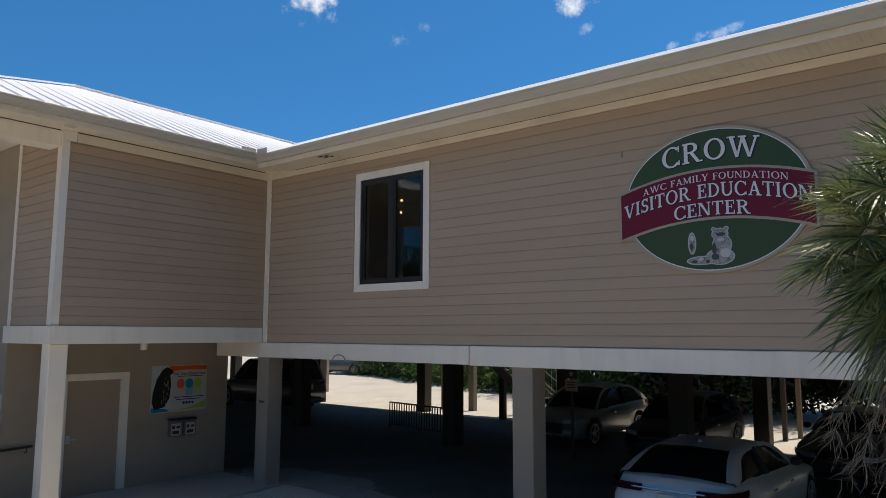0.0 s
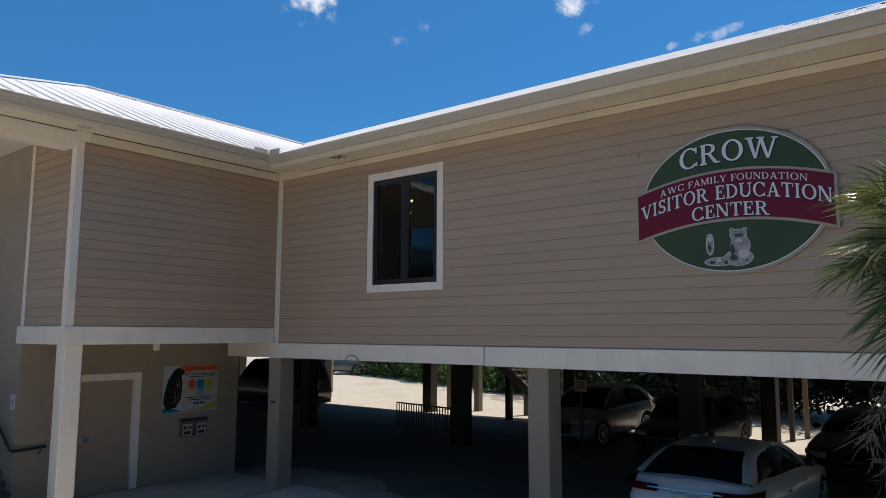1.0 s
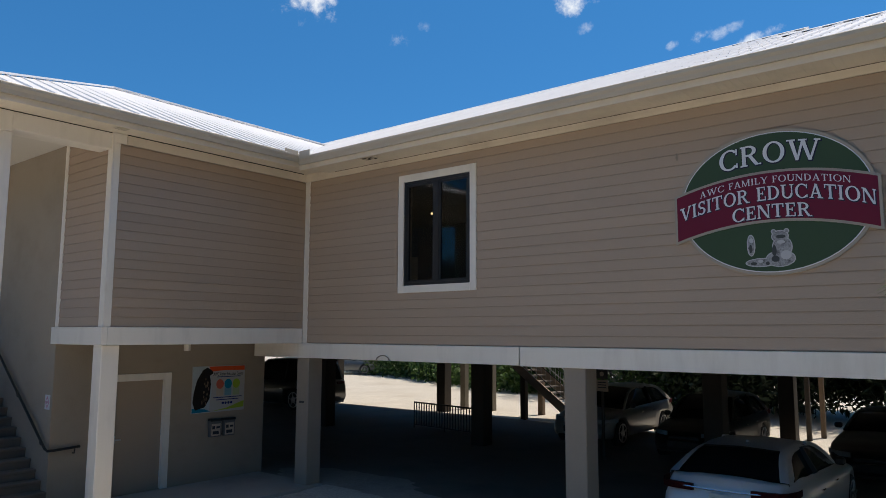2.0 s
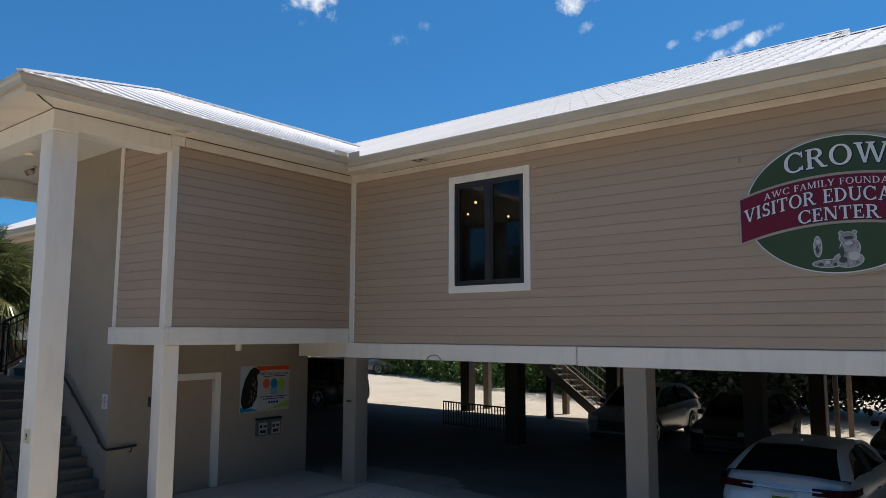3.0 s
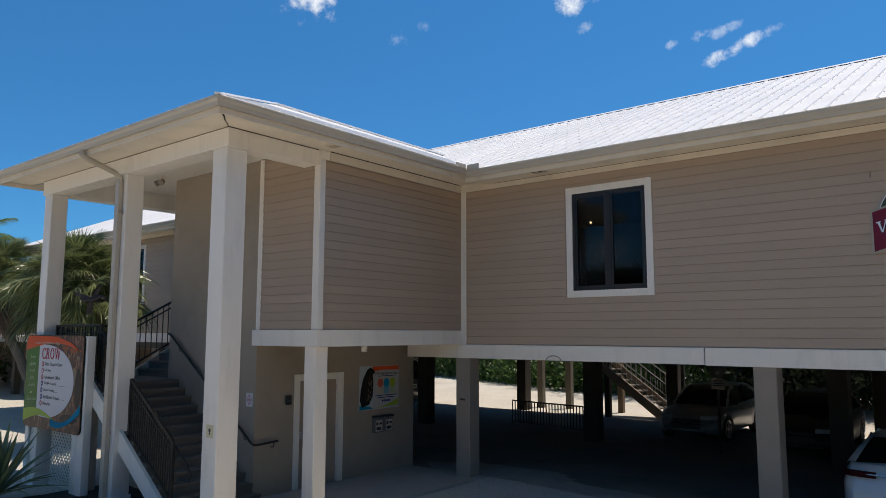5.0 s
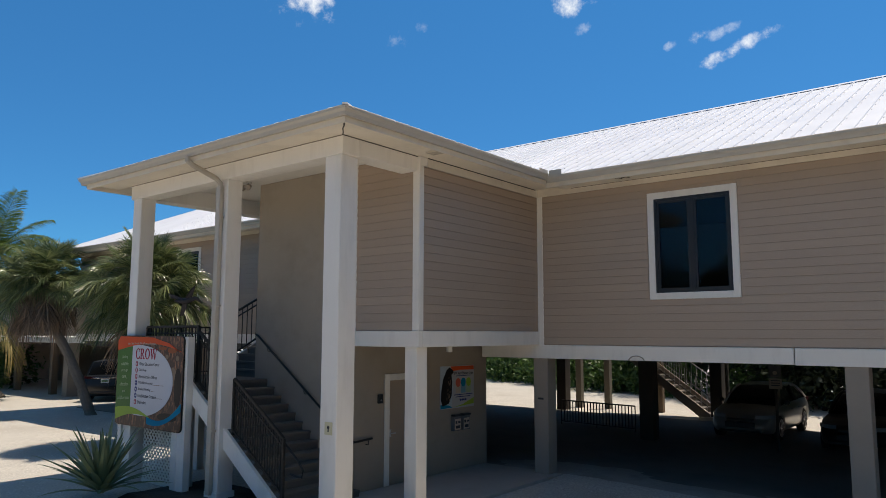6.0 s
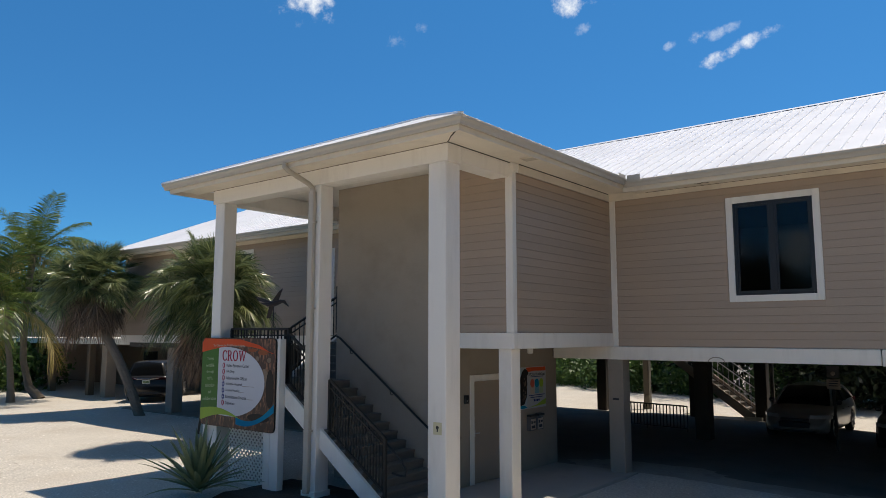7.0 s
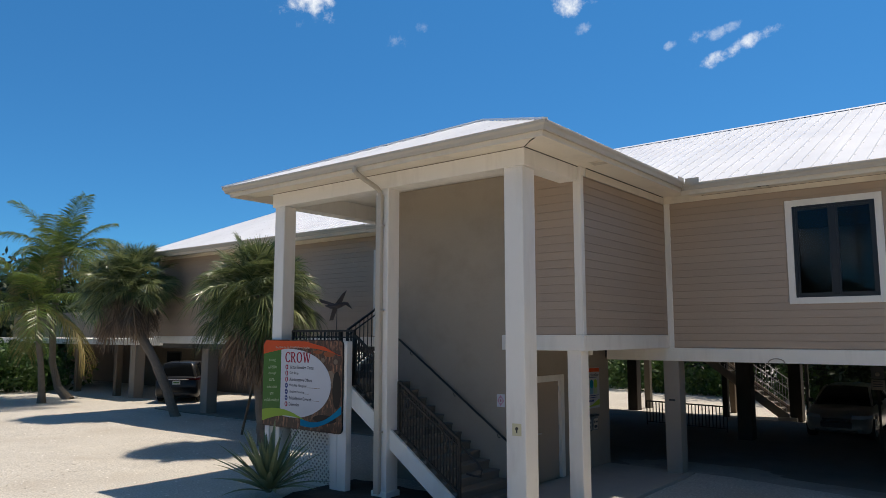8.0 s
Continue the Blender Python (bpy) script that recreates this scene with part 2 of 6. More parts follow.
def prism(bm, outline, axis, a0, a1):
    """Extrudes a closed outline of (u, v) pairs along x or y. Along x: u is y, v is z. Along y: u is x, v is z. Along z: u is x, v is y."""
    def at(u, v, a):
        return {"x": (a, u, v), "y": (u, a, v), "z": (u, v, a)}[axis]
    r0 = [bm.verts.new(at(u, v, a0)) for u, v in outline]
    r1 = [bm.verts.new(at(u, v, a1)) for u, v in outline]
    bm.faces.new(r0)
    bm.faces.new(list(reversed(r1)))
    for i in range(len(outline)):
        j = (i + 1) % len(outline)
        bm.faces.new((r0[j], r0[i], r1[i], r1[j]))
    return bm


def tube(bm, pts, r, sides=8, caps=True):
    """A round bar along a line of points; r is one radius or one for each point."""
    pts = [Vector(p) for p in pts]
    rs = [r] * len(pts) if isinstance(r, (int, float)) else r
    rings = []
    for i, p in enumerate(pts):
        d = (pts[min(i + 1, len(pts) - 1)] - pts[max(i - 1, 0)]).normalized()
        side = d.cross(Vector((0, 0, 1)) if abs(d.z) < 0.95 else Vector((0, 1, 0))).normalized()
        up = side.cross(d)
        rings.append([bm.verts.new(p + (side * math.cos(a) + up * math.sin(a)) * rs[i]) for a in [2 * math.pi * k / sides for k in range(sides)]])
    for a, b in zip(rings, rings[1:]):
        for k in range(sides):
            bm.faces.new((a[k], a[(k + 1) % sides], b[(k + 1) % sides], b[k]))
    if caps:
        bm.faces.new(list(reversed(rings[0])))
        bm.faces.new(rings[-1])
    return bm


def bar(bm, p, q, w, h):
    """A square bar from p to q: w across, h high."""
    p, q = Vector(p), Vector(q)
    d = (q - p).normalized()
    side = d.cross(Vector((0, 0, 1)) if abs(d.z) < 0.99 else Vector((0, 1, 0))).normalized()
    up = side.cross(d)
    rings = [[bm.verts.new(e + side * sx * w / 2 + up * sy * h / 2) for sx, sy in ((-1, -1), (1, -1), (1, 1), (-1, 1))] for e in (p, q)]
    bm.faces.new(list(reversed(rings[0])))
    bm.faces.new(rings[1])
    for k in range(4):
        bm.faces.new((rings[0][k], rings[0][(k + 1) % 4], rings[1][(k + 1) % 4], rings[1][k]))
    return bm


board_cache = {}


def siding(parent, axis, plane, out, a0, a1, z0, z1, hole=None):
    """Lapped boards on a wall face, each an object of its own. axis: the way they run; out: +1 or -1, the way the face looks."""
    step, z, k = 0.151, z0, 0
    while z < z1 - 0.01:
        top = min(z + step, z1)
        spans = [(a0, a1, z, top)]
        if hole and top > hole[2] + 0.002 and z < hole[3] - 0.002:
            spans = [(a0, hole[0], z, top), (hole[1], a1, z, top)]
            if z < hole[2] - 0.03:
                spans.append((hole[0], hole[1], z, hole[2] + 0.008))
            if top > hole[3] + 0.03:
                spans.append((hole[0], hole[1], hole[3], top))
        for s0, s1, zb, zt in spans:
            key = (axis, round(s1 - s0, 3), round(zt - zb, 3), out)
            if key not in board_cache:
                bm = bmesh.new()
                h = zt - zb
                outline = [(0.0, 0.002), (0.0, h - 0.008), (out * 0.007, h - 0.008), (out * 0.019, 0.004), (out * 0.017, 0.0)]
                prism(bm, outline, axis, 0.0, s1 - s0)
                bmesh.ops.recalc_face_normals(bm, faces=bm.faces)
                me = bpy.data.meshes.new("board")
                bm.to_mesh(me)
                bm.free()
                me.materials.append(SIDING)
                board_cache[key] = me
            ob = new("board", board_cache[key])
            ob.location = (s0, plane, zb) if axis == "x" else (plane, s0, zb)
            ob.parent = parent
        z, k = top, k + 1


# ---- ground ----
def fall(x):
    """The car park falls gently towards the east."""
    u = min(1.0, max(0.0, (x + 11.0) / 6.0))
    return -0.17 * u * u * (3 - 2 * u)


def ground_sheet():
    bm = bmesh.new()
    xs = [-900, -300, -120] + [-90 + i * 1.5 for i in range(74)] + [60, 120, 300, 900]
    ys = [-900, -300, -100] + [-45 + i * 1.5 for i in range(74)] + [100, 300, 900]
    grid = [[bm.verts.new((x, y, -0.03 + fall(x) + (0.035 * noise.noise((x * 0.25, y * 0.25, 3.0)) if -60 < x < 20 and -30 < y < 60 else 0.0))) for x in xs] for y in ys]
    for r0, r1 in zip(grid, grid[1:]):
        for i in range(len(xs) - 1):
            bm.faces.new((r0[i], r0[i + 1], r1[i + 1], r1[i]))
    return setting("ground", bm, GRAVEL, "pale crushed shell gravel ground, sunlit and rutted", "ground", True)


ground_sheet()


def shell_bits():
    """Loose broken shell lying on the gravel, where the camera comes nearest; too many to count."""
    g = np.random.default_rng(44)
    n = 9000
    x = np.where(g.random(n) < 0.72, g.uniform(-34, -13.5, n), g.uniform(-12.5, -4.0, n))
    y = np.where(x < -13.0, g.uniform(-3.5, 9.0, n), g.uniform(2.0, 8.4, n))
    r = g.uniform(0.008, 0.026, n) * (1 + 0.6 * (x < -13.0))
    verts, faces = [], []
    for px, py, pr, a, e in zip(x, y, r, g.uniform(0, 6.28, n), g.uniform(0.5, 1.0, n)):
        z = -0.03 + fall(px) + 0.035 * noise.noise((px * 0.25, py * 0.25, 3.0))
        k = len(verts)
        c, s = math.cos(a) * pr, math.sin(a) * pr
        verts += [(px + c, py + s, z), (px - s * e, py + c * e, z), (px - c, py - s, z), (px + s * e, py - c * e, z), (px, py, z + pr * 0.32)]
        faces += [(k, k + 1, k + 4), (k + 1, k + 2, k + 4), (k + 2, k + 3, k + 4), (k + 3, k, k + 4)]
    me = bpy.data.meshes.new("shell_bits")
    me.from_pydata(verts, [], faces)
    me.materials.append(SHELL)
    tagged(part("shell_bits", me, SHELL), "loose pale broken shell scattered over the gravel", "gravel", "", "stuff")


SHELL = leaf_mat("broken_shell", (0.42, 0.375, 0.32), (0.76, 0.72, 0.66), 0.9, 0.0)
shell_bits()
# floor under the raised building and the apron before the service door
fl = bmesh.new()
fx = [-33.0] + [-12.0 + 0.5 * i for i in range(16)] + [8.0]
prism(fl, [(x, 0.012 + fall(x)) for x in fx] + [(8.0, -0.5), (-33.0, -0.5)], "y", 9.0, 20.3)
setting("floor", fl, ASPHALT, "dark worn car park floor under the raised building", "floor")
def gravel_bank():
    """Gravel that has been driven up against the edge of the car park floor, with a ragged upper edge."""
    bm = bmesh.new()
    rows = []
    for i in range(90):
        x = -11.12 + i * 0.16
        n1, n2 = noise.noise((x * 0.9, 1.0, 0.0)), noise.noise((x * 3.7, 5.0, 0.0))
        edge = 9.16 + 0.30 * n1 + 0.10 * n2
        rows.append([bm.verts.new((x, y, z + fall(x))) for y, z in ((7.9, -0.09), (8.5, -0.005 + 0.01 * n2), (8.99, 0.02), (max(9.01, edge), 0.0135))])
    for a, b in zip(rows, rows[1:]):
        for k in range(3):
            bm.faces.new((a[k], a[k + 1], b[k + 1], b[k]))
    ob = part("gravel_bank", bm, GRAVEL)
    ob.data.polygons.foreach_set("use_smooth", [True] * len(ob.data.polygons))
    tagged(ob, "low bank of shell gravel along the car park floor", "gravel", "", "stuff")


gravel_bank()
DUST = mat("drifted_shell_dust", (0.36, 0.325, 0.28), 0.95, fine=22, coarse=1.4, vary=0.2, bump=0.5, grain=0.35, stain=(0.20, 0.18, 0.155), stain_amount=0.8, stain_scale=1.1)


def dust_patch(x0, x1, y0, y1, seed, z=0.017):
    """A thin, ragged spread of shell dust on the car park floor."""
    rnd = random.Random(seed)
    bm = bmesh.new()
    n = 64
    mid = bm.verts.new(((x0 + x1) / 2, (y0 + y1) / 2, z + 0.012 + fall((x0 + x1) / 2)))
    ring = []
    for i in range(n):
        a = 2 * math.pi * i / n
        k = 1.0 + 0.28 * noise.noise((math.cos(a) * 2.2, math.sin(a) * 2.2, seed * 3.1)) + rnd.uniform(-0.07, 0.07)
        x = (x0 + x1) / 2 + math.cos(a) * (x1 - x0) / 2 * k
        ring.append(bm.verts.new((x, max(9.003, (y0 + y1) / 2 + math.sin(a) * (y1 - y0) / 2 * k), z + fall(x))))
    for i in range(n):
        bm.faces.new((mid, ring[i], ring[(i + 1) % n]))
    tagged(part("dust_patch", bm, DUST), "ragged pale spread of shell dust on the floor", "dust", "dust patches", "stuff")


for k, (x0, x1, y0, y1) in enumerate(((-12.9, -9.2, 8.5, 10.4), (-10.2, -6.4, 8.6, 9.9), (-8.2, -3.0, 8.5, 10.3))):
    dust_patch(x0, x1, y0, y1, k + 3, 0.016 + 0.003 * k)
setting("pavement", boxes((-13.11, -11.15, 4.3, 8.99, -0.2, 0.035), soft=0.01), CONCRETE, "pale concrete apron before the service door", "pavement")

# ---- the raised building ----
WY, PX, DX, SY = 8.705, -11.505, -13.11, 4.79       # faces: long wall, east panel, door wall, stucco wall
EAST_END, WEST_END, NORTH = 8.0, -32.7, 21.1
RIDGE_Y, RIDGE_Z, EAVE_Z, EAVE_Y = 14.89, 9.04, 6.09, 7.86
PITCH = (RIDGE_Z - EAVE_Z) / (RIDGE_Y - EAVE_Y)
WIN = (-8.86, -7.42, 3.70, 5.52)


def long_wall():
    """South wall of the upper storey, with the window's opening through it."""
    y0, y1 = WY + 0.002, WY + 0.2
    x0, x1, z0, z1 = WIN
    bm = boxes((PX, x0, y0, y1, 2.69, 5.97), (x1, EAST_END, y0, y1, 2.69, 5.97), (x0, x1, y0, y1, 2.69, z0), (x0, x1, y0, y1, z1, 5.97))
    ob = setting("wall_south", bm, SIDING, "tan lap-sided upper wall of the raised building", "wall")
    siding(ob, "x", WY, -1, PX + 0.15, EAST_END, 2.70, 5.86, (WIN[0] - 0.15, WIN[1] + 0.13, 3.585, 5.64))
    return ob


long_wall()


def west_wall():
    x0, x1, z0, z1 = FARWIN
    ya, yb = WY + 0.002, WY + 0.2
    bm = boxes((WEST_END, x0, ya, yb, 2.9, 6.05), (x1, -16.0, ya, yb, 2.9, 6.05), (x0, x1, ya, yb, 2.9, z0), (x0, x1, ya, yb, z1, 6.05))
    ob = setting("wall_west_wing", bm, SIDING, "tan lap-sided upper wall of the far wing in shade", "wall")
    siding(ob, "x", WY, -1, WEST_END + 0.1, -16.0, 2.91, 5.93, (x0 - 0.12, x1 + 0.12, z0 - 0.12, z1 + 0.12))
    return ob


FARWIN = (-25.56, -24.38, 3.9, 5.62)
west_wall()
setting("wall_north", boxes((WEST_END, EAST_END, NORTH - 0.2, NORTH, 2.69, 5.97)), SIDING, "rear wall of the raised building", "wall")
setting("wall_east_end", boxes((EAST_END - 0.2, EAST_END, WY + 0.2, NORTH - 0.2, 2.69, 5.97)), SIDING, "end wall of the raised building", "wall")
setting("wall_west_end", boxes((WEST_END, WEST_END + 0.2, WY + 0.2, NORTH - 0.2, 2.69, 6.05)), SIDING, "west end wall of the raised building", "wall")
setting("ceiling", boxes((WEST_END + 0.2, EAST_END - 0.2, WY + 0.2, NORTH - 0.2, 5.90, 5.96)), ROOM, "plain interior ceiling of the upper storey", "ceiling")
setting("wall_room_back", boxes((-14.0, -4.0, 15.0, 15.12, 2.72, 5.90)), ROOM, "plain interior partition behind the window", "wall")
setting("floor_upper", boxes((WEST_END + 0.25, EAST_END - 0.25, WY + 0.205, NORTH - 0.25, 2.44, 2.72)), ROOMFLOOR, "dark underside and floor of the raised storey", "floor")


def panel_block():
    """The closed block that juts out over the service door, clad in boards."""
    ob = setting("wall_panel_east", boxes((PX - 0.2, PX - 0.002, SY + 0.2, WY, 2.72, 5.97)), SIDING, "tan lap-sided wall facing the car park entrance", "wall")
    siding(ob, "y", PX, 1, SY + 0.1, WY - 0.004, 2.975, 5.86)
    ob = setting("wall_panel_south", boxes((DX, PX - 0.002, SY + 0.002, SY + 0.2, 2.72, 6.08)), SIDING, "narrow tan lap-sided wall beside the porch", "wall")
    siding(ob, "x", SY, -1, DX + 0.09, PX - 0.13, 2.975, 6.07)


panel_block()
setting("wall_stucco_south", boxes((-16.0, DX, SY, SY + 0.2, -0.2, 6.08)), STUCCO, "smooth taupe stucco wall beside the stairs", "wall")
setting("wall_stucco_west", boxes((-16.0, -15.8, SY + 0.2, WY + 0.2, -0.2, 6.08)), STUCCO, "taupe stucco return wall beside the upper stairs", "wall")
DOOR_Y = (5.78, 6.80)
setting("wall_door", boxes((DX - 0.2, DX, SY + 0.2, DOOR_Y[0], -0.2, 2.72), (DX - 0.2, DX, DOOR_Y[1], 9.05, -0.2, 2.72), (DX - 0.2, DX, DOOR_Y[0], DOOR_Y[1], 2.03, 2.72)),
        STUCCO, "taupe stucco ground floor wall with a service door", "wall")
setting("wall_store_north", boxes((-16.0, DX - 0.2, 8.85, 9.05, -0.2, 2.72)), STUCCO, "taupe stucco rear wall of the ground floor store", "wall")
setting("ceiling_panel_block", boxes((DX, PX - 0.05, SY + 0.05, WY - 0.1, 2.74, 2.80)), STUCCO, "plain soffit under the jutting block", "ceiling")

# beams and trim boards
setting("trim_panel_beam", boxes((DX - 0.09, PX + 0.05, SY - 0.05, SY + 0.04, 2.69, 2.97), (PX - 0.04, PX + 0.05, SY + 0.04, WY - 0.05, 2.69, 2.97), soft=0.006), TRIM, "white band beam under the jutting block", "beam")
setting("trim_long_beam_west", boxes((DX + 0.17, -6.482, WY - 0.055, WY + 0.15, 2.41, 2.688), soft=0.006), TRIM, "white fascia beam under the upper storey", "beam")
setting("trim_long_beam_east", boxes((-6.465, EAST_END, WY - 0.055, WY + 0.15, 2.40, 2.688), soft=0.006), TRIM, "white fascia beam under the upper storey", "beam")
setting("trim_far_beam", boxes((-32.7, -16.05, WY - 0.055, WY + 0.15, 2.62, 2.90), soft=0.006), TRIM, "white fascia beam under the far wing", "beam")
setting("trim_frieze_long", boxes((PX + 0.03, EAST_END, WY - 0.03, WY + 0.0, 5.86, 5.965)), CREAM, "cream frieze board under the eave", "trim")
setting("trim_frieze_panel", boxes((PX + 0.0, PX + 0.03, SY + 0.2, WY - 0.03, 5.86, 6.018)), CREAM, "cream frieze board under the eave", "trim")
setting("trim_frieze_corner", boxes((PX + 0.03, -10.82, WY - 0.028, WY + 0.10, 5.966, 6.0205)), CREAM, "cream filler board at the eave's inner corner", "trim")
setting("trim_frieze_far", boxes((WEST_END, -16.0, WY - 0.03, WY + 0.0, 5.93, 6.04)), CREAM, "cream frieze board of the far wing", "trim")
setting("trim_corner_inner", boxes((PX + 0.021, PX + 0.15, WY - 0.022, WY + 0.0, 2.69, 5.86)), TRIM, "white inside corner board", "trim")
setting("trim_corner_outer", boxes((PX - 0.13, PX + 0.022, SY - 0.022, SY + 0.0, 2.97, 6.02), (PX + 0.0, PX + 0.022, SY + 0.0, SY + 0.198, 5.86, 6.02), (PX + 0.0, PX + 0.022, SY + 0.0, SY + 0.10, 2.97, 5.858), soft=0.004), TRIM, "white outside corner boards", "trim")
setting("trim_strip_west", boxes((DX - 0.02, DX + 0.09, SY - 0.022, SY + 0.0, 2.97, 6.07)), TRIM, "white vertical board where siding meets stucco", "trim")


SCREW = mat("roof_screw_heads", (0.62, 0.62, 0.63), 0.5, 0.3, vary=0.1, bump=0.0)


def sheet_mesh(w, length, cuts=()):
    """A ribbed sheet in its own plane (x across, y up the slope, z out) with slim ribs at every third and its screw heads; cuts: hip lines as (point, normal)."""
    bm = bmesh.new()
    prof = [(0.0, 0.0)]
    for k in range(3):
        c = w * (k + 0.5) / 3
        prof += [(c - 0.020, 0.0), (c - 0.009, 0.024), (c + 0.009, 0.024), (c + 0.020, 0.0)]
    prof.append((w, 0.0))
    rows = [[bm.verts.new((x, y, z * k)) for x, z in prof] for y, k in ((0.0, 0.3), (0.05, 1.0), (length, 1.0))]
    for r0, r1 in zip(rows, rows[1:]):
        for i in range(len(prof) - 1):
            bm.faces.new((r0[i], r0[i + 1], r1[i + 1], r1[i]))
    n = len(bm.faces)
    y = 0.12
    while y < length - 0.1:
        for k in range(3):
            x = w * (k + 0.5) / 3 + 0.040
            box(bm, x - 0.010, x + 0.010, y - 0.010, y + 0.010, 0.0, 0.008)
        y += 0.61
    for i, f in enumerate(bm.faces):
        f.material_index = 0 if i < n else 1
    for point, normal in cuts:
        bmesh.ops.bisect_plane(bm, geom=bm.verts[:] + bm.edges[:] + bm.faces[:], plane_co=point, plane_no=normal, clear_outer=True)
    if not bm.faces:
        bm.free()
        return None
    bm.normal_update()
    me = bpy.data.meshes.new("roof_panel")
    bm.to_mesh(me)
    bm.free()
    me.materials.append(ROOF)
    me.materials.append(SCREW)
    return me


setting("trim_far_door", boxes((-20.47, -20.33, WY - 0.03, WY - 0.001, 2.92, 5.50)), TRIM, "white upright door casing on the far wing", "trim")


def roof_block(name, label, x_lo, x_hi, e_y, e_z, r_y, hip_west=False, pitch=PITCH):
    """A two-sided ribbed roof along x; its west end may be hipped."""
    r_z = e_z + pitch * (r_y - e_y)
    slope_len = math.hypot(r_y - e_y, r_z - e_z)
    tilt = math.degrees(math.atan(pitch))
    run = r_y - e_y if hip_west else 0.0
    z0, e_n = e_z - 0.02, 2 * r_y - e_y - 0.02
    bm = bmesh.new()
    base = [bm.verts.new(v) for v in ((x_lo, e_y + 0.02, z0), (x_hi, e_y + 0.02, z0), (x_hi, e_n, z0), (x_lo, e_n, z0))]
    a, b = bm.verts.new((x_lo + run, r_y, r_z - 0.02)), bm.verts.new((x_hi, r_y, r_z - 0.02))
    for f in ((base[0], base[1], b, a), (base[2], base[3], a, b), (base[3], base[0], a), (base[1], base[2], b), (base[3], base[2], base[1], base[0])):
        bm.faces.new(f)
    roof = setting(name, bm, ROOF, label, "roof")
    n = round((x_hi - x_lo - run) / 0.92)
    w = (x_hi - x_lo - run) / n
    me = sheet_mesh(w, slope_len)
    for i in range(n):
        ob = new("roof_panel", me)
        ob.matrix_world = pose(x_lo + run + i * w, e_y, e_z, tilt, 0, 0)
        ob.parent = roof
    if hip_west:
        m = round(run / 0.6)
        for i in range(m):
            ob = new("roof_panel", sheet_mesh(run / m, slope_len * (i + 1) / m, [((-i * run / m, 0, 0), (-slope_len, run, 0))]))
            ob.matrix_world = pose(x_lo + i * run / m, e_y, e_z, tilt, 0, 0)
            ob.parent = roof
        part("hip_cap", bar(bmesh.new(), (x_lo + run, r_y, r_z), (x_lo, e_y, e_z), 0.08, 0.03), ROOF, roof)
    c, d = 0.17, 0.17 * pitch
    cap = [(r_y - c, r_z + 0.028 - d), (r_y, r_z + 0.036), (r_y + c, r_z + 0.028 - d), (r_y + c, r_z + 0.018 - d), (r_y, r_z + 0.026), (r_y - c, r_z + 0.018 - d)]
    bm = bmesh.new()
    prism(bm, cap, "x", x_lo + run, x_hi + 0.1)
    bmesh.ops.recalc_face_normals(bm, faces=bm.faces)
    part("ridge_cap", bm, ROOF, roof)


FAR_Z = 6.14
roof_block("roof", "white ribbed metal roof of the raised building", -20.0, -3.6, EAVE_Y, EAVE_Z, RIDGE_Y)
roof_block("roof_east", "lower white ribbed metal roof of the east end", -3.6, EAST_END + 0.6, EAVE_Y, EAVE_Z, 12.5)
roof_block("roof_far", "white ribbed metal hip roof of the far wing", -33.0, -20.0, EAVE_Y, FAR_Z, RIDGE_Y, True, 0.468)
PE_W, PE_E, PE_S = -18.77, -10.68, 2.20              # porch eaves
P_APEX = Vector((-14.62, 6.2, 7.80))


def porch_roof():
    bm = bmesh.new()
    z0, yn = 6.12, 12.0
    e = [bm.verts.new(p) for p in ((PE_W, PE_S, z0), (PE_E, PE_S, z0), (PE_E, yn, z0), (PE_W, yn, z0))]
    a, b = bm.verts.new(P_APEX), bm.verts.new((P_APEX.x, yn, P_APEX.z))
    for q in ((e[0], e[1], a), (e[1], e[2], b, a), (e[3], e[0], a, b), (e[2], e[3], b), (e[3], e[2], e[1], e[0])):
        bm.faces.new(q)
    roof = setting("roof_porch", bm, ROOF, "white ribbed metal hip roof over the entrance porch", "roof")
    half = (PE_E - PE_W) / 2
    slope = math.hypot(half, P_APEX.z - z0)
    tilt = math.degrees(math.atan((P_APEX.z - z0) / half))

    def lay(matrix, pos, near=None, far=None):
        """One sheet along an eave, cut along the hip that starts at near, and the one that ends at far."""
        cuts = []
        if near is not None:
            cuts.append(((near - pos, 0, 0), (-slope, half, 0)))
        if far is not None:
            cuts.append(((far - pos, 0, 0), (slope, half, 0)))
        me = sheet_mesh(0.914, slope, cuts)
        if me:
            ob = new("roof_panel", me)
            ob.matrix_world = matrix @ pose(pos, 0, 0.006)
            ob.parent = roof
    m = pose(PE_E, PE_S, z0, 0, 0, 90) @ pose(0, 0, 0, tilt, 0, 0)
    n = pose(PE_W, 12.0, z0, 0, 0, -90) @ pose(0, 0, 0, tilt, 0, 0)
    s = pose(PE_W, PE_S, z0, tilt, 0, 0)
    for i in range(10):
        lay(m, i * 0.914, 0.0)
        lay(n, i * 0.914, None, 9.8)
    for i in range(9):
        lay(s, i * 0.914 - 0.06, 0.0, 2 * half)
    part("ridge_cap", bar(bmesh.new(), P_APEX + Vector((0, 0, 0.03)), (P_APEX.x, yn, P_APEX.z + 0.03), 0.08, 0.03), ROOF, roof)
    for x in (PE_W, PE_E):
        part("hip_cap", bar(bmesh.new(), P_APEX + Vector((0, 0, 0.03)), (x, PE_S, z0 + 0.03), 0.08, 0.03), ROOF, roof)


porch_roof()


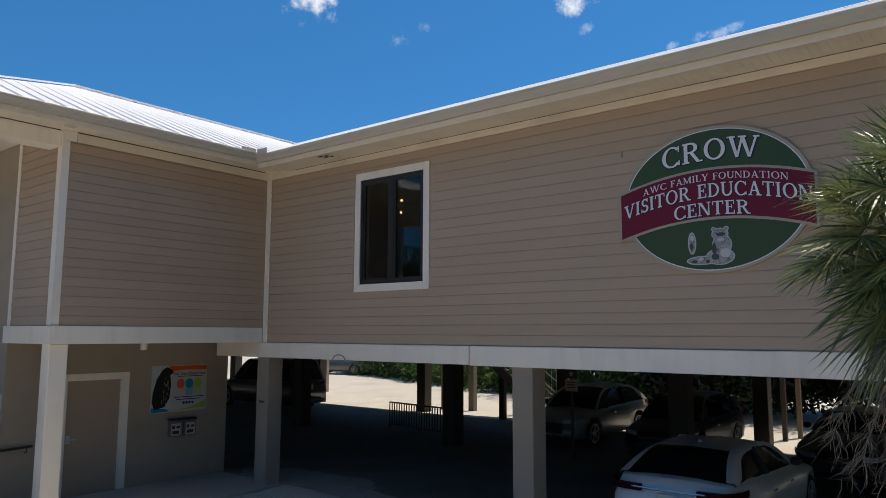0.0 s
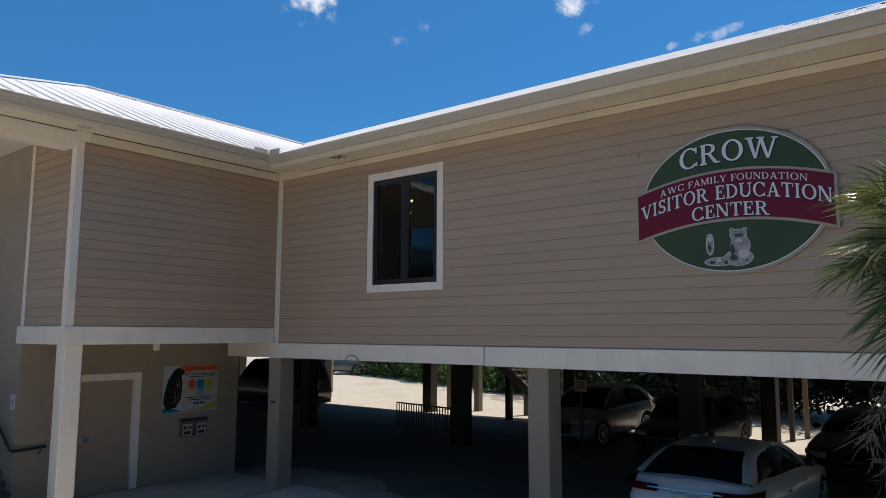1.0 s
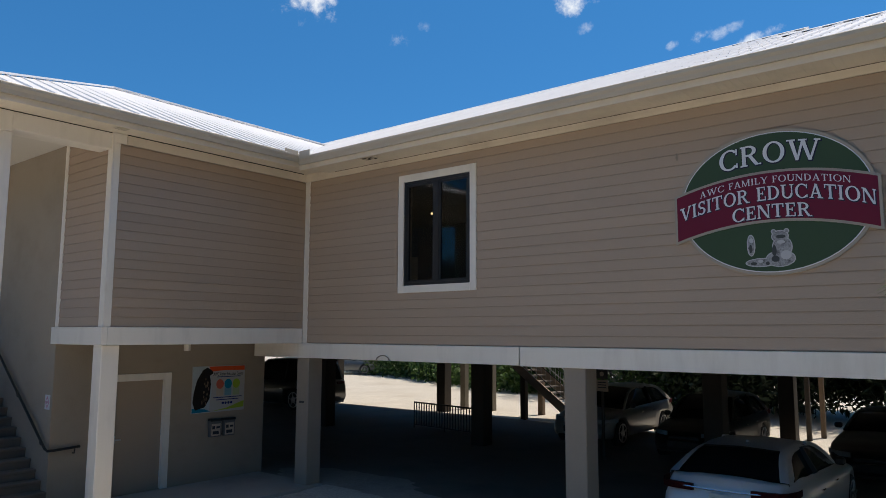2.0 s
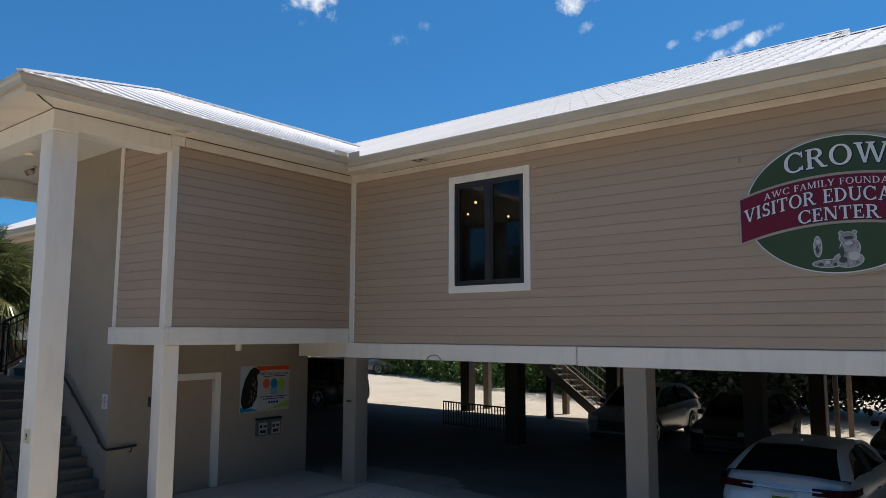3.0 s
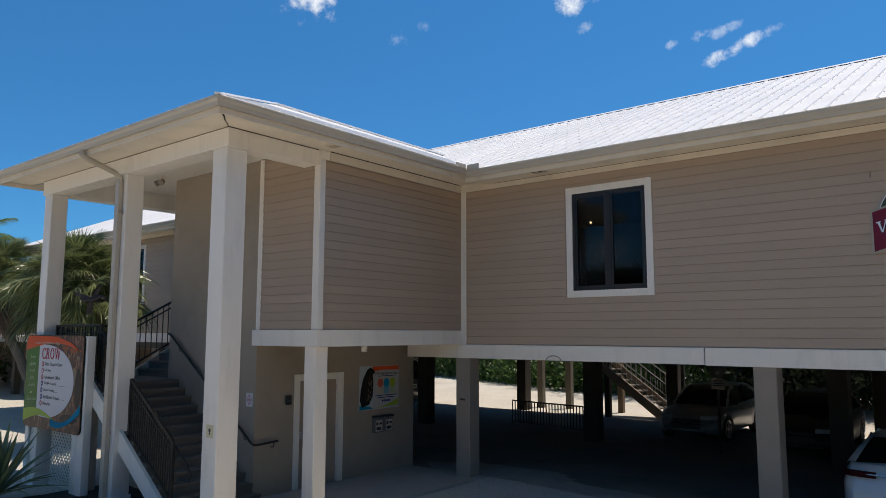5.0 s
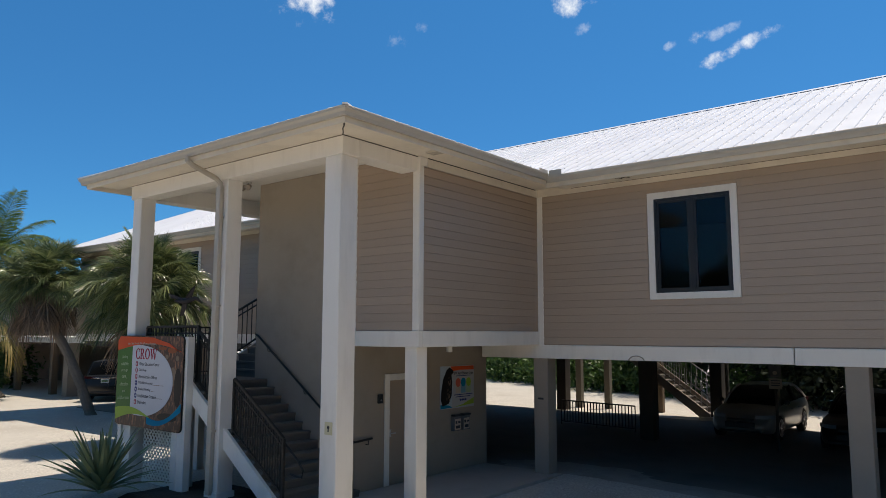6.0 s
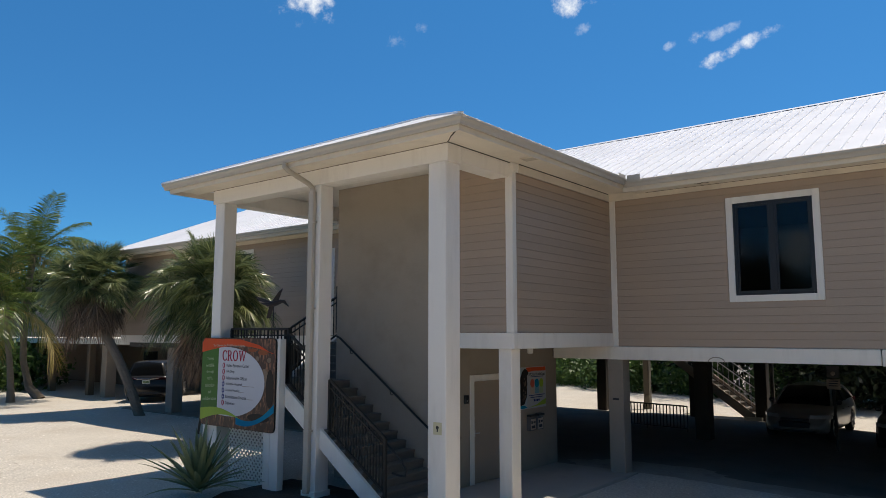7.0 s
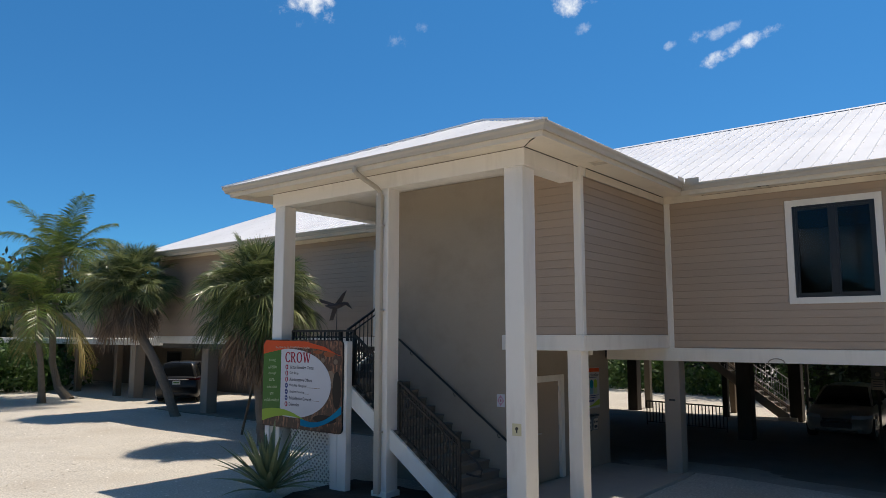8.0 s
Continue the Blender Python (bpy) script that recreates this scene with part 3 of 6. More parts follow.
def gutter_run(name, axis, a0, a1, edge, out, top=6.10, m0=0, m1=0):
    """An ogee gutter with the fascia board behind it. out: which way it faces; m0, m1: mitres at the ends (1 outward corner, -1 inward)."""
    b, o = edge, out
    prof = [(0.125, -0.005), (0.115, -0.13), (0.05, -0.14), (0.035, -0.085), (0.005, -0.05), (0.0, -0.012), (0.012, 0.0), (0.022, -0.006), (0.022, -0.045), (0.06, -0.115), (0.108, -0.115), (0.115, -0.005)]

    def run_mesh(pairs):
        bm = bmesh.new()
        rings = []
        for a, m in ((a0, m0), (a1, -m1)):
            ring = []
            for d, z in pairs:
                u, along = b - o * d, a + m * d
                ring.append(bm.verts.new((along, u, top + z) if axis == "x" else (u, along, top + z)))
            rings.append(ring)
        n = len(pairs)
        bm.faces.new(rings[0])
        bm.faces.new(list(reversed(rings[1])))
        for i in range(n):
            bm.faces.new((rings[0][(i + 1) % n], rings[0][i], rings[1][i], rings[1][(i + 1) % n]))
        return bm
    setting(name, run_mesh(prof), GUTTER, "beige metal gutter along the eave", "gutter")
    setting(name.replace("gutter", "fascia"), run_mesh([(0.128, 0.01), (0.128, -0.215), (0.155, -0.215), (0.155, 0.01)]), CREAM, "cream fascia board behind the gutter", "fascia")


GY = EAVE_Y - 0.05
gutter_run("gutter_long", "x", PE_E, EAST_END + 0.6, GY, -1, 6.092, -1, 0)
gutter_run("gutter_panel", "y", PE_S, GY, PE_E, 1, 6.15, 1, -1)
gutter_run("gutter_porch", "x", PE_W, PE_E, PE_S, -1, 6.15, 1, 1)
gutter_run("gutter_porch_west", "y", PE_S, GY, PE_W, -1, 6.15, 1, 0)
gutter_run("gutter_west", "x", -20.0, PE_W, GY, -1, 6.12)
gutter_run("gutter_far", "x", -33.05, -20.0, GY, -1, FAR_Z + 0.01)
gutter_run("gutter_far_west", "y", GY, 2 * RIDGE_Y - GY, -33.05, -1, FAR_Z + 0.01)


def soffit(name, axis, a0, a1, b0, b1, z, label, mater, step=0.1):
    """Ribbed soffit boards in one mesh: grooves run across the eave."""
    bm = bmesh.new()
    a = a0
    while a < a1 - 0.01:
        e = min(a + step, a1)
        if axis == "x":
            box(bm, a + 0.0015, e - 0.0015, b0, b1, z - 0.004, z + 0.012)
        else:
            box(bm, b0, b1, a + 0.0015, e - 0.0015, z - 0.004, z + 0.012)
        a = e
    if axis == "x":
        box(bm, a0, a1, b0, b1, z, z + 0.02)
    else:
        box(bm, b0, b1, a0, a1, z, z + 0.02)
    setting(name, bm, mater, label, "ceiling")


soffit("ceiling_soffit_long", "x", PE_E - 0.15, EAST_END + 0.5, EAVE_Y + 0.10, WY - 0.0, 5.972, "cream ribbed vinyl soffit under the eave", CREAM)
soffit("ceiling_soffit_panel", "y", 3.0, WY - 0.02, PX - 0.028, PE_E - 0.155, 6.026, "cream ribbed vinyl soffit under the eave", CREAM)
soffit("ceiling_soffit_porch", "x", PE_W + 0.16, PE_E - 0.155, PE_S + 0.155, 3.0, 6.026, "cream ribbed vinyl soffit round the porch", CREAM)
soffit("ceiling_soffit_far", "x", -32.9, PE_W, EAVE_Y + 0.10, WY, 6.05, "cream ribbed vinyl soffit of the far wing", CREAM)
setting("ceiling_porch", boxes((-17.65, DX, 3.34, WY, 6.085, 6.11), (DX, PX - 0.40, 3.34, SY - 0.02, 6.085, 6.11)), CEILING_PAINT, "white painted porch ceiling with faint stains", "ceiling")
setting("beam_porch_south", boxes((-18.0, PX - 0.03, 2.98, 3.34, 5.725, 6.084), soft=0.006), TRIM, "cream white beam across the porch columns", "beam")
setting("beam_porch_east", boxes((PX - 0.40, PX - 0.03, 3.34, SY - 0.02, 5.755, 6.084), soft=0.006), TRIM, "cream white beam from porch column to wall", "beam")
setting("beam_porch_west", boxes((-18.0, -17.65, 3.34, WY, 5.735, 6.084), soft=0.006), TRIM, "cream white beam on the porch's open side", "beam")


SEAMPALE = mat("dusty_joint", (0.20, 0.165, 0.125), 0.9, vary=0.4, coarse=3.0, bump=0.3)
SEAM = mat("mildewed_joint", (0.05, 0.042, 0.034), 0.9, vary=0.4, coarse=3.0, bump=0.3)
setting("trim_seam_south", boxes((-18.0, PX - 0.03, 2.971, 2.979, 6.010, 6.019)), SEAMPALE, "dark mildewed joint between soffit and porch beam", "joint")
setting("trim_seam_long", boxes((PE_E + 0.05, EAST_END, EAVE_Y + 0.100, EAVE_Y + 0.107, 5.957, 5.9675), (PE_E + 0.05, EAST_END, WY - 0.038, WY - 0.031, 5.959, 5.9675)), SEAMPALE, "thin dusty joints along the long soffit", "joint")
setting("trim_seam_panel", boxes((PE_E - 0.165, PE_E - 0.158, PE_S + 0.2, EAVE_Y - 0.1, 6.012, 6.0215), (PX + 0.031, PX + 0.042, SY + 0.2, WY - 0.1, 6.008, 6.0215)), SEAM, "thin dark joints along the side soffit", "joint")
setting("trim_seam_east", boxes((PX - 0.029, PX - 0.016, 2.98, SY - 0.03, 6.010, 6.020)), SEAM, "dark mildewed joint between soffit and porch beam", "joint")
seam = bmesh.new()
wob = random.Random(8)
pts = [(PX - 0.03 + (PE_E - 0.15 - PX + 0.03) * i / 8 + (wob.uniform(-0.012, 0.012) if 0 < i < 8 else 0), 2.97 + (PE_S + 0.15 - 2.97) * i / 8 + (wob.uniform(-0.012, 0.012) if 0 < i < 8 else 0), 6.016) for i in range(9)]
tube(seam, pts, [wob.uniform(0.007, 0.016) for _ in pts], 6)
setting("trim_seam_corner", seam, SEAM, "dark mildewed joint across the soffit corner", "joint")
setting("trim_seam_fascia", boxes((PE_W + 0.2, PE_E - 0.16, PE_S + 0.150, PE_S + 0.156, 6.012, 6.020)), SEAMPALE, "dark joint between soffit and fascia", "joint")


# ---- columns and posts ----
def square_post(name, x, y, w, z1, material, label, group, base=0.0, d=None):
    d = d or w
    ob = thing(name, label, "column", group, "", (x, y, 0))
    part("shaft", boxes((-w / 2, w / 2, -d / 2, d / 2, -0.45, z1), soft=0.012), material, ob)
    if base:
        part("base", boxes((-w / 2 - base, w / 2 + base, -d / 2 - base, d / 2 + base, -0.25, 0.16), soft=0.01), material, ob)
    return ob


for cx, cy, cw in ((-17.77, 3.16, 0.32), (-14.73, 3.16, 0.32), (-11.775, 3.185, 0.37)):
    square_post("porch_column", cx, cy, cw, 5.727, TRIM, "tall square white porch column with a plain foot", "porch columns", 0.03)
square_post("block_post", -11.70, 4.95, 0.28, 2.692, TRIM, "short square white post under the jutting block", "")
for px in (-11.45, -5.57, 0.45, 6.3):
    square_post("carport_post", px, 8.86, 0.345, 2.41, POST, "square grey-tan concrete post under the building", "carport posts")
# Rear piles take the colour with shade painted in, unlike the front posts.
for px in (-29.6, -23.6, -17.75, -11.75, -5.7, 0.4, 6.3):
    for py in (15.0, 20.9):
        square_post("carport_pile", px, py, 0.40, 2.44, SHADEPOST, "thick pile under the building, its shade painted dark", "carport piles")
for px, py in ((-29.95, 9.45), (-24.0, 9.25)):
    square_post("far_wing_post", px, py, 0.45, 2.62, POST, "square grey concrete post under the far wing", "far wing posts")


# ---- window, doors ----
def window_unit(name, x0, x1, z0, z1, label, deep=0.07):
    """A two-light dark window in a broad white surround, in the long wall."""
    ob = thing(name, label, "window", "", "structure", ((x0 + x1) / 2, WY, z0))
    w, h = (x1 - x0) / 2, z1 - z0
    a = 0.125
    part("surround", boxes((-w - a, -w, -0.03, 0.0, -a, h + a), (w, w + a, -0.03, 0.0, -a, h + a), (-w, w, -0.03, 0.0, h, h + a), (-w, w, -0.034, 0.0, -a, 0.0), soft=0.004), TRIM, ob, "flat white painted surround")
    f = 0.055
    part("window_frame", boxes((-w, -w + f, -0.01, deep, 0, h), (w - f, w, -0.01, deep, 0, h), (-w + f, w - f, -0.01, deep, h - f, h), (-w + f, w - f, -0.01, deep, 0, f), (-0.05, 0.05, -0.006, deep, f, h - f), soft=0.004), DARKFRAME, ob, "dark aluminium frame")
    for s in (-1, 1):
        xa, xb = sorted((s * 0.05, s * (w - f)))
        part("sash", boxes((xa, xa + 0.035, 0.008, 0.05, f, h - f), (xb - 0.035, xb, 0.008, 0.05, f, h - f), (xa + 0.035, xb - 0.035, 0.008, 0.05, h - f - 0.035, h - f), (xa + 0.035, xb - 0.035, 0.008, 0.05, f, f + 0.035)), DARKFRAME, ob)
        pane = part("pane", boxes((xa + 0.03, xb - 0.03, 0.026, 0.032, f + 0.03, h - f - 0.03)), GLASS, ob, "clear reflecting glass")
        pane.visible_shadow = False
    return ob


window_unit("window_1", *WIN, "dark double casement window in a white surround")
window_unit("window_2", *FARWIN, "dark window of the far wing in a white surround")


def service_door():
    ob = thing("door_1", "closed taupe service door in a white frame", "door", "", "structure", (DX, 0, 0))
    y0, y1 = DOOR_Y
    part("door_leaf", boxes((-0.10, -0.055, y0 + 0.02, y1 - 0.02, 0.02, 2.02), soft=0.004), DOOR, ob)
    part("door_frame", boxes((-0.14, 0.018, y0 - 0.115, y0 + 0.02, 0.036, 2.14), (-0.14, 0.018, y1 - 0.02, y1 + 0.115, 0.036, 2.14), (-0.14, 0.018, y0 + 0.02, y1 - 0.02, 2.015, 2.14), soft=0.004), TRIM, ob, "white painted door frame")
    bm = bmesh.new()
    tube(bm, [(-0.055, y0 + 0.10, 1.0), (-0.01, y0 + 0.10, 1.0), (-0.005, y0 + 0.13, 1.0), (-0.005, y0 + 0.22, 1.0)], 0.012)
    box(bm, -0.055, -0.048, y0 + 0.065, y0 + 0.135, 0.93, 1.07)
    part("handle", bm, STEEL, ob, "steel lever handle")
    for z in (0.25, 1.0, 1.8):
        part("hinge", tube(bmesh.new(), [(-0.045, y1 - 0.022, z), (-0.045, y1 - 0.022, z + 0.1)], 0.01), STEEL, ob)


service_door()


# ---- stairs and rails ----
STAIR_X, RISE, RUN, STEPS = -12.88, 0.154, 0.2245, 13


def entrance_stairs():
    ob = thing("entrance_stairs", "timber stairs with white stringers climbing beside a stucco wall", "stairs", "", "", (0, 0, 0))
    y0, y1 = 3.16, SY - 0.003
    for i in range(STEPS):
        x = STAIR_X - i * RUN
        z = (i + 1) * RISE
        if i < STEPS - 1:
            part("tread", boxes((x - RUN - 0.005, x + 0.025, y0, y1, z - 0.045, z), soft=0.006), STEP, ob)
        part("riser", boxes((x - 0.02, x, y0, y1, z - RISE, z - 0.046)), STEP, ob)
    zl = STEPS * RISE
    xl = STAIR_X - (STEPS - 1) * RUN
    part("landing", boxes((-17.9, xl + 0.02, 3.18, SY - 0.02, zl - 0.06, zl), (-17.9, -16.02, SY - 0.02, SY + 0.12, zl - 0.06, zl), soft=0.005), STEP, ob)
    # white stringer along the open side, as one sloping board and a level one
    k = RISE / RUN
    xa, xb = -12.45, -15.72
    ztop = lambda x: 1.17 + 0.688 * (-14.43 - x)
    bm = bmesh.new()
    out = [(-13.23, -0.02), (-12.72, -0.02), (xb, ztop(xb)), (-17.9, ztop(xb)), (-17.9, ztop(xb) - 0.30), (xb, ztop(xb) - 0.36)]
    prism(bm, out, "y", 3.09, 3.15)
    part("stringer", bm, TRIM, ob, "white painted stringer board")
    # second flight, climbing north
    for i in range(7):
        y = SY + 0.10 + i * 0.232
        z = zl + (i + 1) * RISE
        part("tread", boxes((-17.35, -16.02, y - 0.025, y + 0.232, z - 0.045, z), soft=0.006), STEP, ob)
        part("riser", boxes((-17.35, -16.02, y, y + 0.02, z - RISE, z - 0.046)), STEP, ob)
    part("upper_landing", boxes((-17.9, -16.02, SY + 0.1 + 7 * 0.232, WY - 0.06, zl + 7 * RISE - 0.1, zl + 7 * RISE), soft=0.005), STEP, ob)
    bm = bmesh.new()
    prism(bm, [(SY + 0.0, zl - 0.2), (SY + 0.0, zl + 0.12), (SY + 1.75, zl + 7 * RISE + 0.05), (SY + 1.75, zl + 7 * RISE - 0.3)], "x", -17.42, -17.36)
    part("upper_stringer", bm, TRIM, ob, "white painted stringer board")
    for px, py in ((-16.0, 3.30), (-17.8, 4.7)):
        part("support_post", boxes((px - 0.08, px + 0.08, py - 0.08, py + 0.08, -0.2, zl - 0.06)), TRIM, ob)
    return zl


LANDING = entrance_stairs()


def railing(name, label, p, q, pickets, height=0.98, gap=0.11, post_at=(True, True)):
    """A picket rail from p to q; both are points on the deck or nosing line."""
    ob = thing(name, label, "railing", "", "", p)
    d = Vector(q) - Vector(p)
    part("top_rail", bar(bmesh.new(), (0, 0, height), d + Vector((0, 0, height)), 0.05, 0.04), BRONZE, ob)
    part("upper_rail", bar(bmesh.new(), (0, 0, height - 0.13), d + Vector((0, 0, height - 0.13)), 0.03, 0.025), BRONZE, ob)
    part("bottom_rail", bar(bmesh.new(), (0, 0, 0.07), d + Vector((0, 0, 0.07)), 0.04, 0.03), BRONZE, ob)
    for i in range(1, pickets):
        o = d * (i / pickets)
        part("picket", boxes((o.x - 0.008, o.x + 0.008, o.y - 0.008, o.y + 0.008, o.z + 0.07, o.z + height - 0.02)), BRONZE, ob)
    for yes, o in zip(post_at, (Vector((0, 0, 0)), d)):
        if yes:
            part("post", boxes((o.x - 0.024, o.x + 0.024, o.y - 0.024, o.y + 0.024, o.z - 0.02, o.z + height)), BRONZE, ob)
    return ob


railing("stair_railing", "dark bronze picket railing down the stairs", (-13.05, 3.20, 0.24), (-14.44, 3.20, 1.16), 20, 0.96)
railing("stair_railing", "dark bronze picket railing at the stair top", (-14.72, 3.22, 1.34), (-15.62, 3.22, 1.97), 11, 0.98)
railing("landing_railing", "dark bronze picket railing along the landing", (-15.66, 3.22, LANDING), (-17.50, 3.22, LANDING), 17, 1.05)
railing("landing_railing", "dark bronze picket railing at the landing's end", (-17.82, 3.45, LANDING), (-17.82, SY + 0.1, LANDING), 12, 1.05)
railing("upper_railing", "dark bronze picket railing up the second flight", (-17.28, SY - 0.2, LANDING + 0.10), (-17.28, SY + 1.60, LANDING + 7 * RISE), 14, 0.98)
railing("upper_railing", "dark bronze picket railing along the upper landing", (-17.82, SY + 1.7, LANDING + 7 * RISE), (-17.82, WY - 0.1, LANDING + 7 * RISE), 14, 1.05)


def handrails():
    ob = thing("wall_handrail", "round dark handrail fixed to the stucco wall", "handrail", "", "", (-13.1, SY, 0))
    bm = bmesh.new()
    tube(bm, [(-2.80, -0.08, 2.90), (-2.70, -0.08, 2.86), (0.02, -0.08, 1.00), (0.07, -0.055, 0.965), (0.075, 0.05, 0.965), (0.075, 0.46, 0.985)], 0.022)
    part("rail", bm, BRONZE, ob)
    for s, (x, y, z) in enumerate(((-2.4, -0.08, 2.64), (-1.25, -0.08, 1.85), (-0.2, -0.08, 1.13))):
        part("bracket", tube(bmesh.new(), [(x, 0.0, z - 0.09), (x, -0.06, z - 0.09), (x, -0.08, z - 0.02)], 0.009, 6), BRONZE, ob)
    part("bracket", tube(bmesh.new(), [(-0.01, 0.38, 0.88), (0.055, 0.38, 0.88), (0.075, 0.38, 0.97)], 0.009, 6), BRONZE, ob)
    ob = thing("stair_handrail_loop", "looped dark rail end at the foot of the stairs", "handrail", "", "", (-12.98, 3.26, 0))
    pts = [(-0.55, 0, 1.42), (0.0, 0, 1.04), (0.25, 0, 0.86), (0.36, 0, 0.72), (0.33, 0, 0.62), (0.2, 0, 0.62), (0.04, 0, 0.64)]
    part("rail", tube(bmesh.new(), pts, 0.019), BRONZE, ob)


handrails()


# ---- lettering ----
def letters(text, width, height, depth=0.006, weight=0.0):
    """Vertices and faces of a word, scaled to width and height, centred, standing on z = 0, facing -y."""
    cu = bpy.data.curves.new("word", "FONT")
    cu.body, cu.extrude, cu.offset, cu.resolution_u = text, 0.02, weight, 3
    tmp = bpy.data.objects.new("word", cu)
    scene.collection.objects.link(tmp)
    bpy.context.view_layer.update()
    me = bpy.data.meshes.new_from_object(tmp.evaluated_get(bpy.context.evaluated_depsgraph_get()))
    bpy.data.objects.remove(tmp)
    bpy.data.curves.remove(cu)
    co = np.array([v.co[:] for v in me.vertices])
    faces = [tuple(p.vertices) for p in me.polygons]
    bpy.data.meshes.remove(me)
    lo, hi = co.min(0), co.max(0)
    x = ((co[:, 0] - lo[0]) / (hi[0] - lo[0]) - 0.5) * width
    z = (co[:, 1] - lo[1]) / (hi[1] - lo[1]) * height
    y = -(co[:, 2] - lo[2]) / max(1e-6, hi[2] - lo[2]) * depth
    return np.stack([x, y, z], 1), faces


def word(name, text, width, height, material, parent, at, bend=None, depth=0.006, weight=0.0):
    """A raised word on a sign: at is its foot's middle, bend(x) lifts it along a curve."""
    co, faces = letters(text, width, height, depth, weight)
    co = co + np.array(at)
    if bend:
        co[:, 2] += np.array([bend(x) for x in co[:, 0]])
    me = bpy.data.meshes.new(name)
    me.from_pydata(co.tolist(), [], faces)
    me.materials.append(material)
    return part(name, me, material, parent)


def serif_shapes(ch, g):
    """Outlines of one capital with thick and thin strokes and bracket-free serifs; cap height 1. g swells it for a drop outline."""
    T, t, s, o = 0.142, 0.06, 0.05, 0.075
    out = []

    def rect(x0, x1, z0, z1):
        out.append([(x0 - g, z0 - g), (x1 + g, z0 - g), (x1 + g, z1 + g), (x0 - g, z1 + g)])

    def slant(b0, b1, t0, t1, z0=0.0, z1=1.0):
        out.append([(b0 - g, z0 - g), (b1 + g, z0 - g), (t1 + g, z1 + g), (t0 - g, z1 + g)])

    def stem(x, w=T, top=True, foot=True):
        rect(x, x + w, 0, 1)
        if foot:
            rect(x - o, x + w + o, 0, s)
        if top:
            rect(x - o, x + w + o, 1 - s, 1)

    def bow(cx, cz, rx, rz, a0, a1, side, cap, n=22):
        ang = [radians(a0 + (a1 - a0) * i / n) for i in range(n + 1)]
        outer = [(cx + (rx + g) * math.cos(a), cz + (rz + g) * math.sin(a)) for a in ang]
        inner = [(cx + (rx - side - g) * math.cos(a), cz + (rz - cap - g) * math.sin(a)) for a in ang]
        for i in range(n):
            out.append([outer[i], outer[i + 1], inner[i + 1], inner[i]])

    if ch == "I":
        stem(0.09)
        w = 0.345
    elif ch == "L":
        stem(0.09)
        rect(0.09, 0.62, 0, t)
        slant(0.55, 0.62, 0.60, 0.64, 0.0, 0.28)
        w = 0.66
    elif ch == "T":
        stem(0.31, T, False)
        rect(0.02, 0.765, 1 - t, 1)
        rect(0.02, 0.06, 0.74, 1)
        rect(0.725, 0.765, 0.74, 1)
        w = 0.785
    elif ch in "EF":
        stem(0.09)
        rect(0.09, 0.60, 1 - t, 1)
        rect(0.565, 0.605, 0.75, 1)
        rect(0.09, 0.46, 0.49, 0.49 + t)
        rect(0.43, 0.465, 0.40, 0.65)
        if ch == "E":
            rect(0.09, 0.63, 0, t)
            rect(0.60, 0.64, 0, 0.27)
        w = 0.68 if ch == "E" else 0.63
    elif ch == "N":
        stem(0.08, t)
        stem(0.72, t, True, False)
        slant(0.66, 0.80, 0.06, 0.06 + T + 0.03)
        w = 0.88
    elif ch == "M":
        stem(0.08, t)
        stem(0.82, T)
        slant(0.43, 0.53, 0.06, 0.06 + T)
        slant(0.43, 0.50, 0.82, 0.90)
        w = 1.07
    elif ch == "A":
        slant(0.08, 0.155, 0.40, 0.47)
        slant(0.63, 0.63 + T + 0.02, 0.38, 0.50)
        rect(0.20, 0.68, 0.30, 0.30 + t)
        rect(0.01, 0.25, 0, s)
        rect(0.54, 0.88, 0, s)
        w = 0.89
    elif ch == "V":
        slant(0.40, 0.50, 0.08, 0.08 + T + 0.02)
        slant(0.42, 0.49, 0.74, 0.81)
        rect(0.0, 0.34, 1 - s, 1)
        rect(0.65, 0.89, 1 - s, 1)
        w = 0.89
    elif ch == "W":
        slant(0.34, 0.44, 0.08, 0.08 + T + 0.01)
        slant(0.36, 0.43, 0.62, 0.69)
        slant(0.86, 0.96, 0.56, 0.56 + T + 0.01)
        slant(0.88, 0.95, 1.20, 1.27)
        for a, b in ((0.0, 0.33), (0.48, 0.80), (1.11, 1.35)):
            rect(a, b, 1 - s, 1)
        w = 1.35
    elif ch == "Y":
        stem(0.36, T, False)
        out.pop(0)
        rect(0.36, 0.36 + T, 0, 0.46)
        slant(0.36, 0.36 + T, 0.08, 0.08 + T, 0.42, 1.0)
        slant(0.45, 0.52, 0.72, 0.79, 0.42, 1.0)
        rect(0.0, 0.32, 1 - s, 1)
        rect(0.63, 0.86, 1 - s, 1)
        w = 0.86
    elif ch == "U":
        rect(0.09, 0.09 + T, 0.34, 1)
        rect(0.72, 0.72 + t, 0.34, 1)
        rect(0.01, 0.34, 1 - s, 1)
        rect(0.63, 0.88, 1 - s, 1)
        bow(0.44, 0.36, 0.35, 0.375, 180, 360, 0.12, 0.09)
        w = 0.88
    elif ch == "D":
        stem(0.09)
        bow(0.30, 0.5, 0.52, 0.5, -90, 90, T, t)
        rect(0.15, 0.31, 1 - t, 1)
        rect(0.15, 0.31, 0, t)
        w = 0.86
    elif ch == "R":
        stem(0.09)
        bow(0.36, 0.745, 0.33, 0.255, -90, 90, T, t)
        rect(0.15, 0.37, 1 - t, 1)
        rect(0.15, 0.37, 0.49, 0.49 + t)
        slant(0.66, 0.66 + T + 0.01, 0.33, 0.33 + T, 0.0, 0.52)
        rect(0.66, 0.90, 0, s)
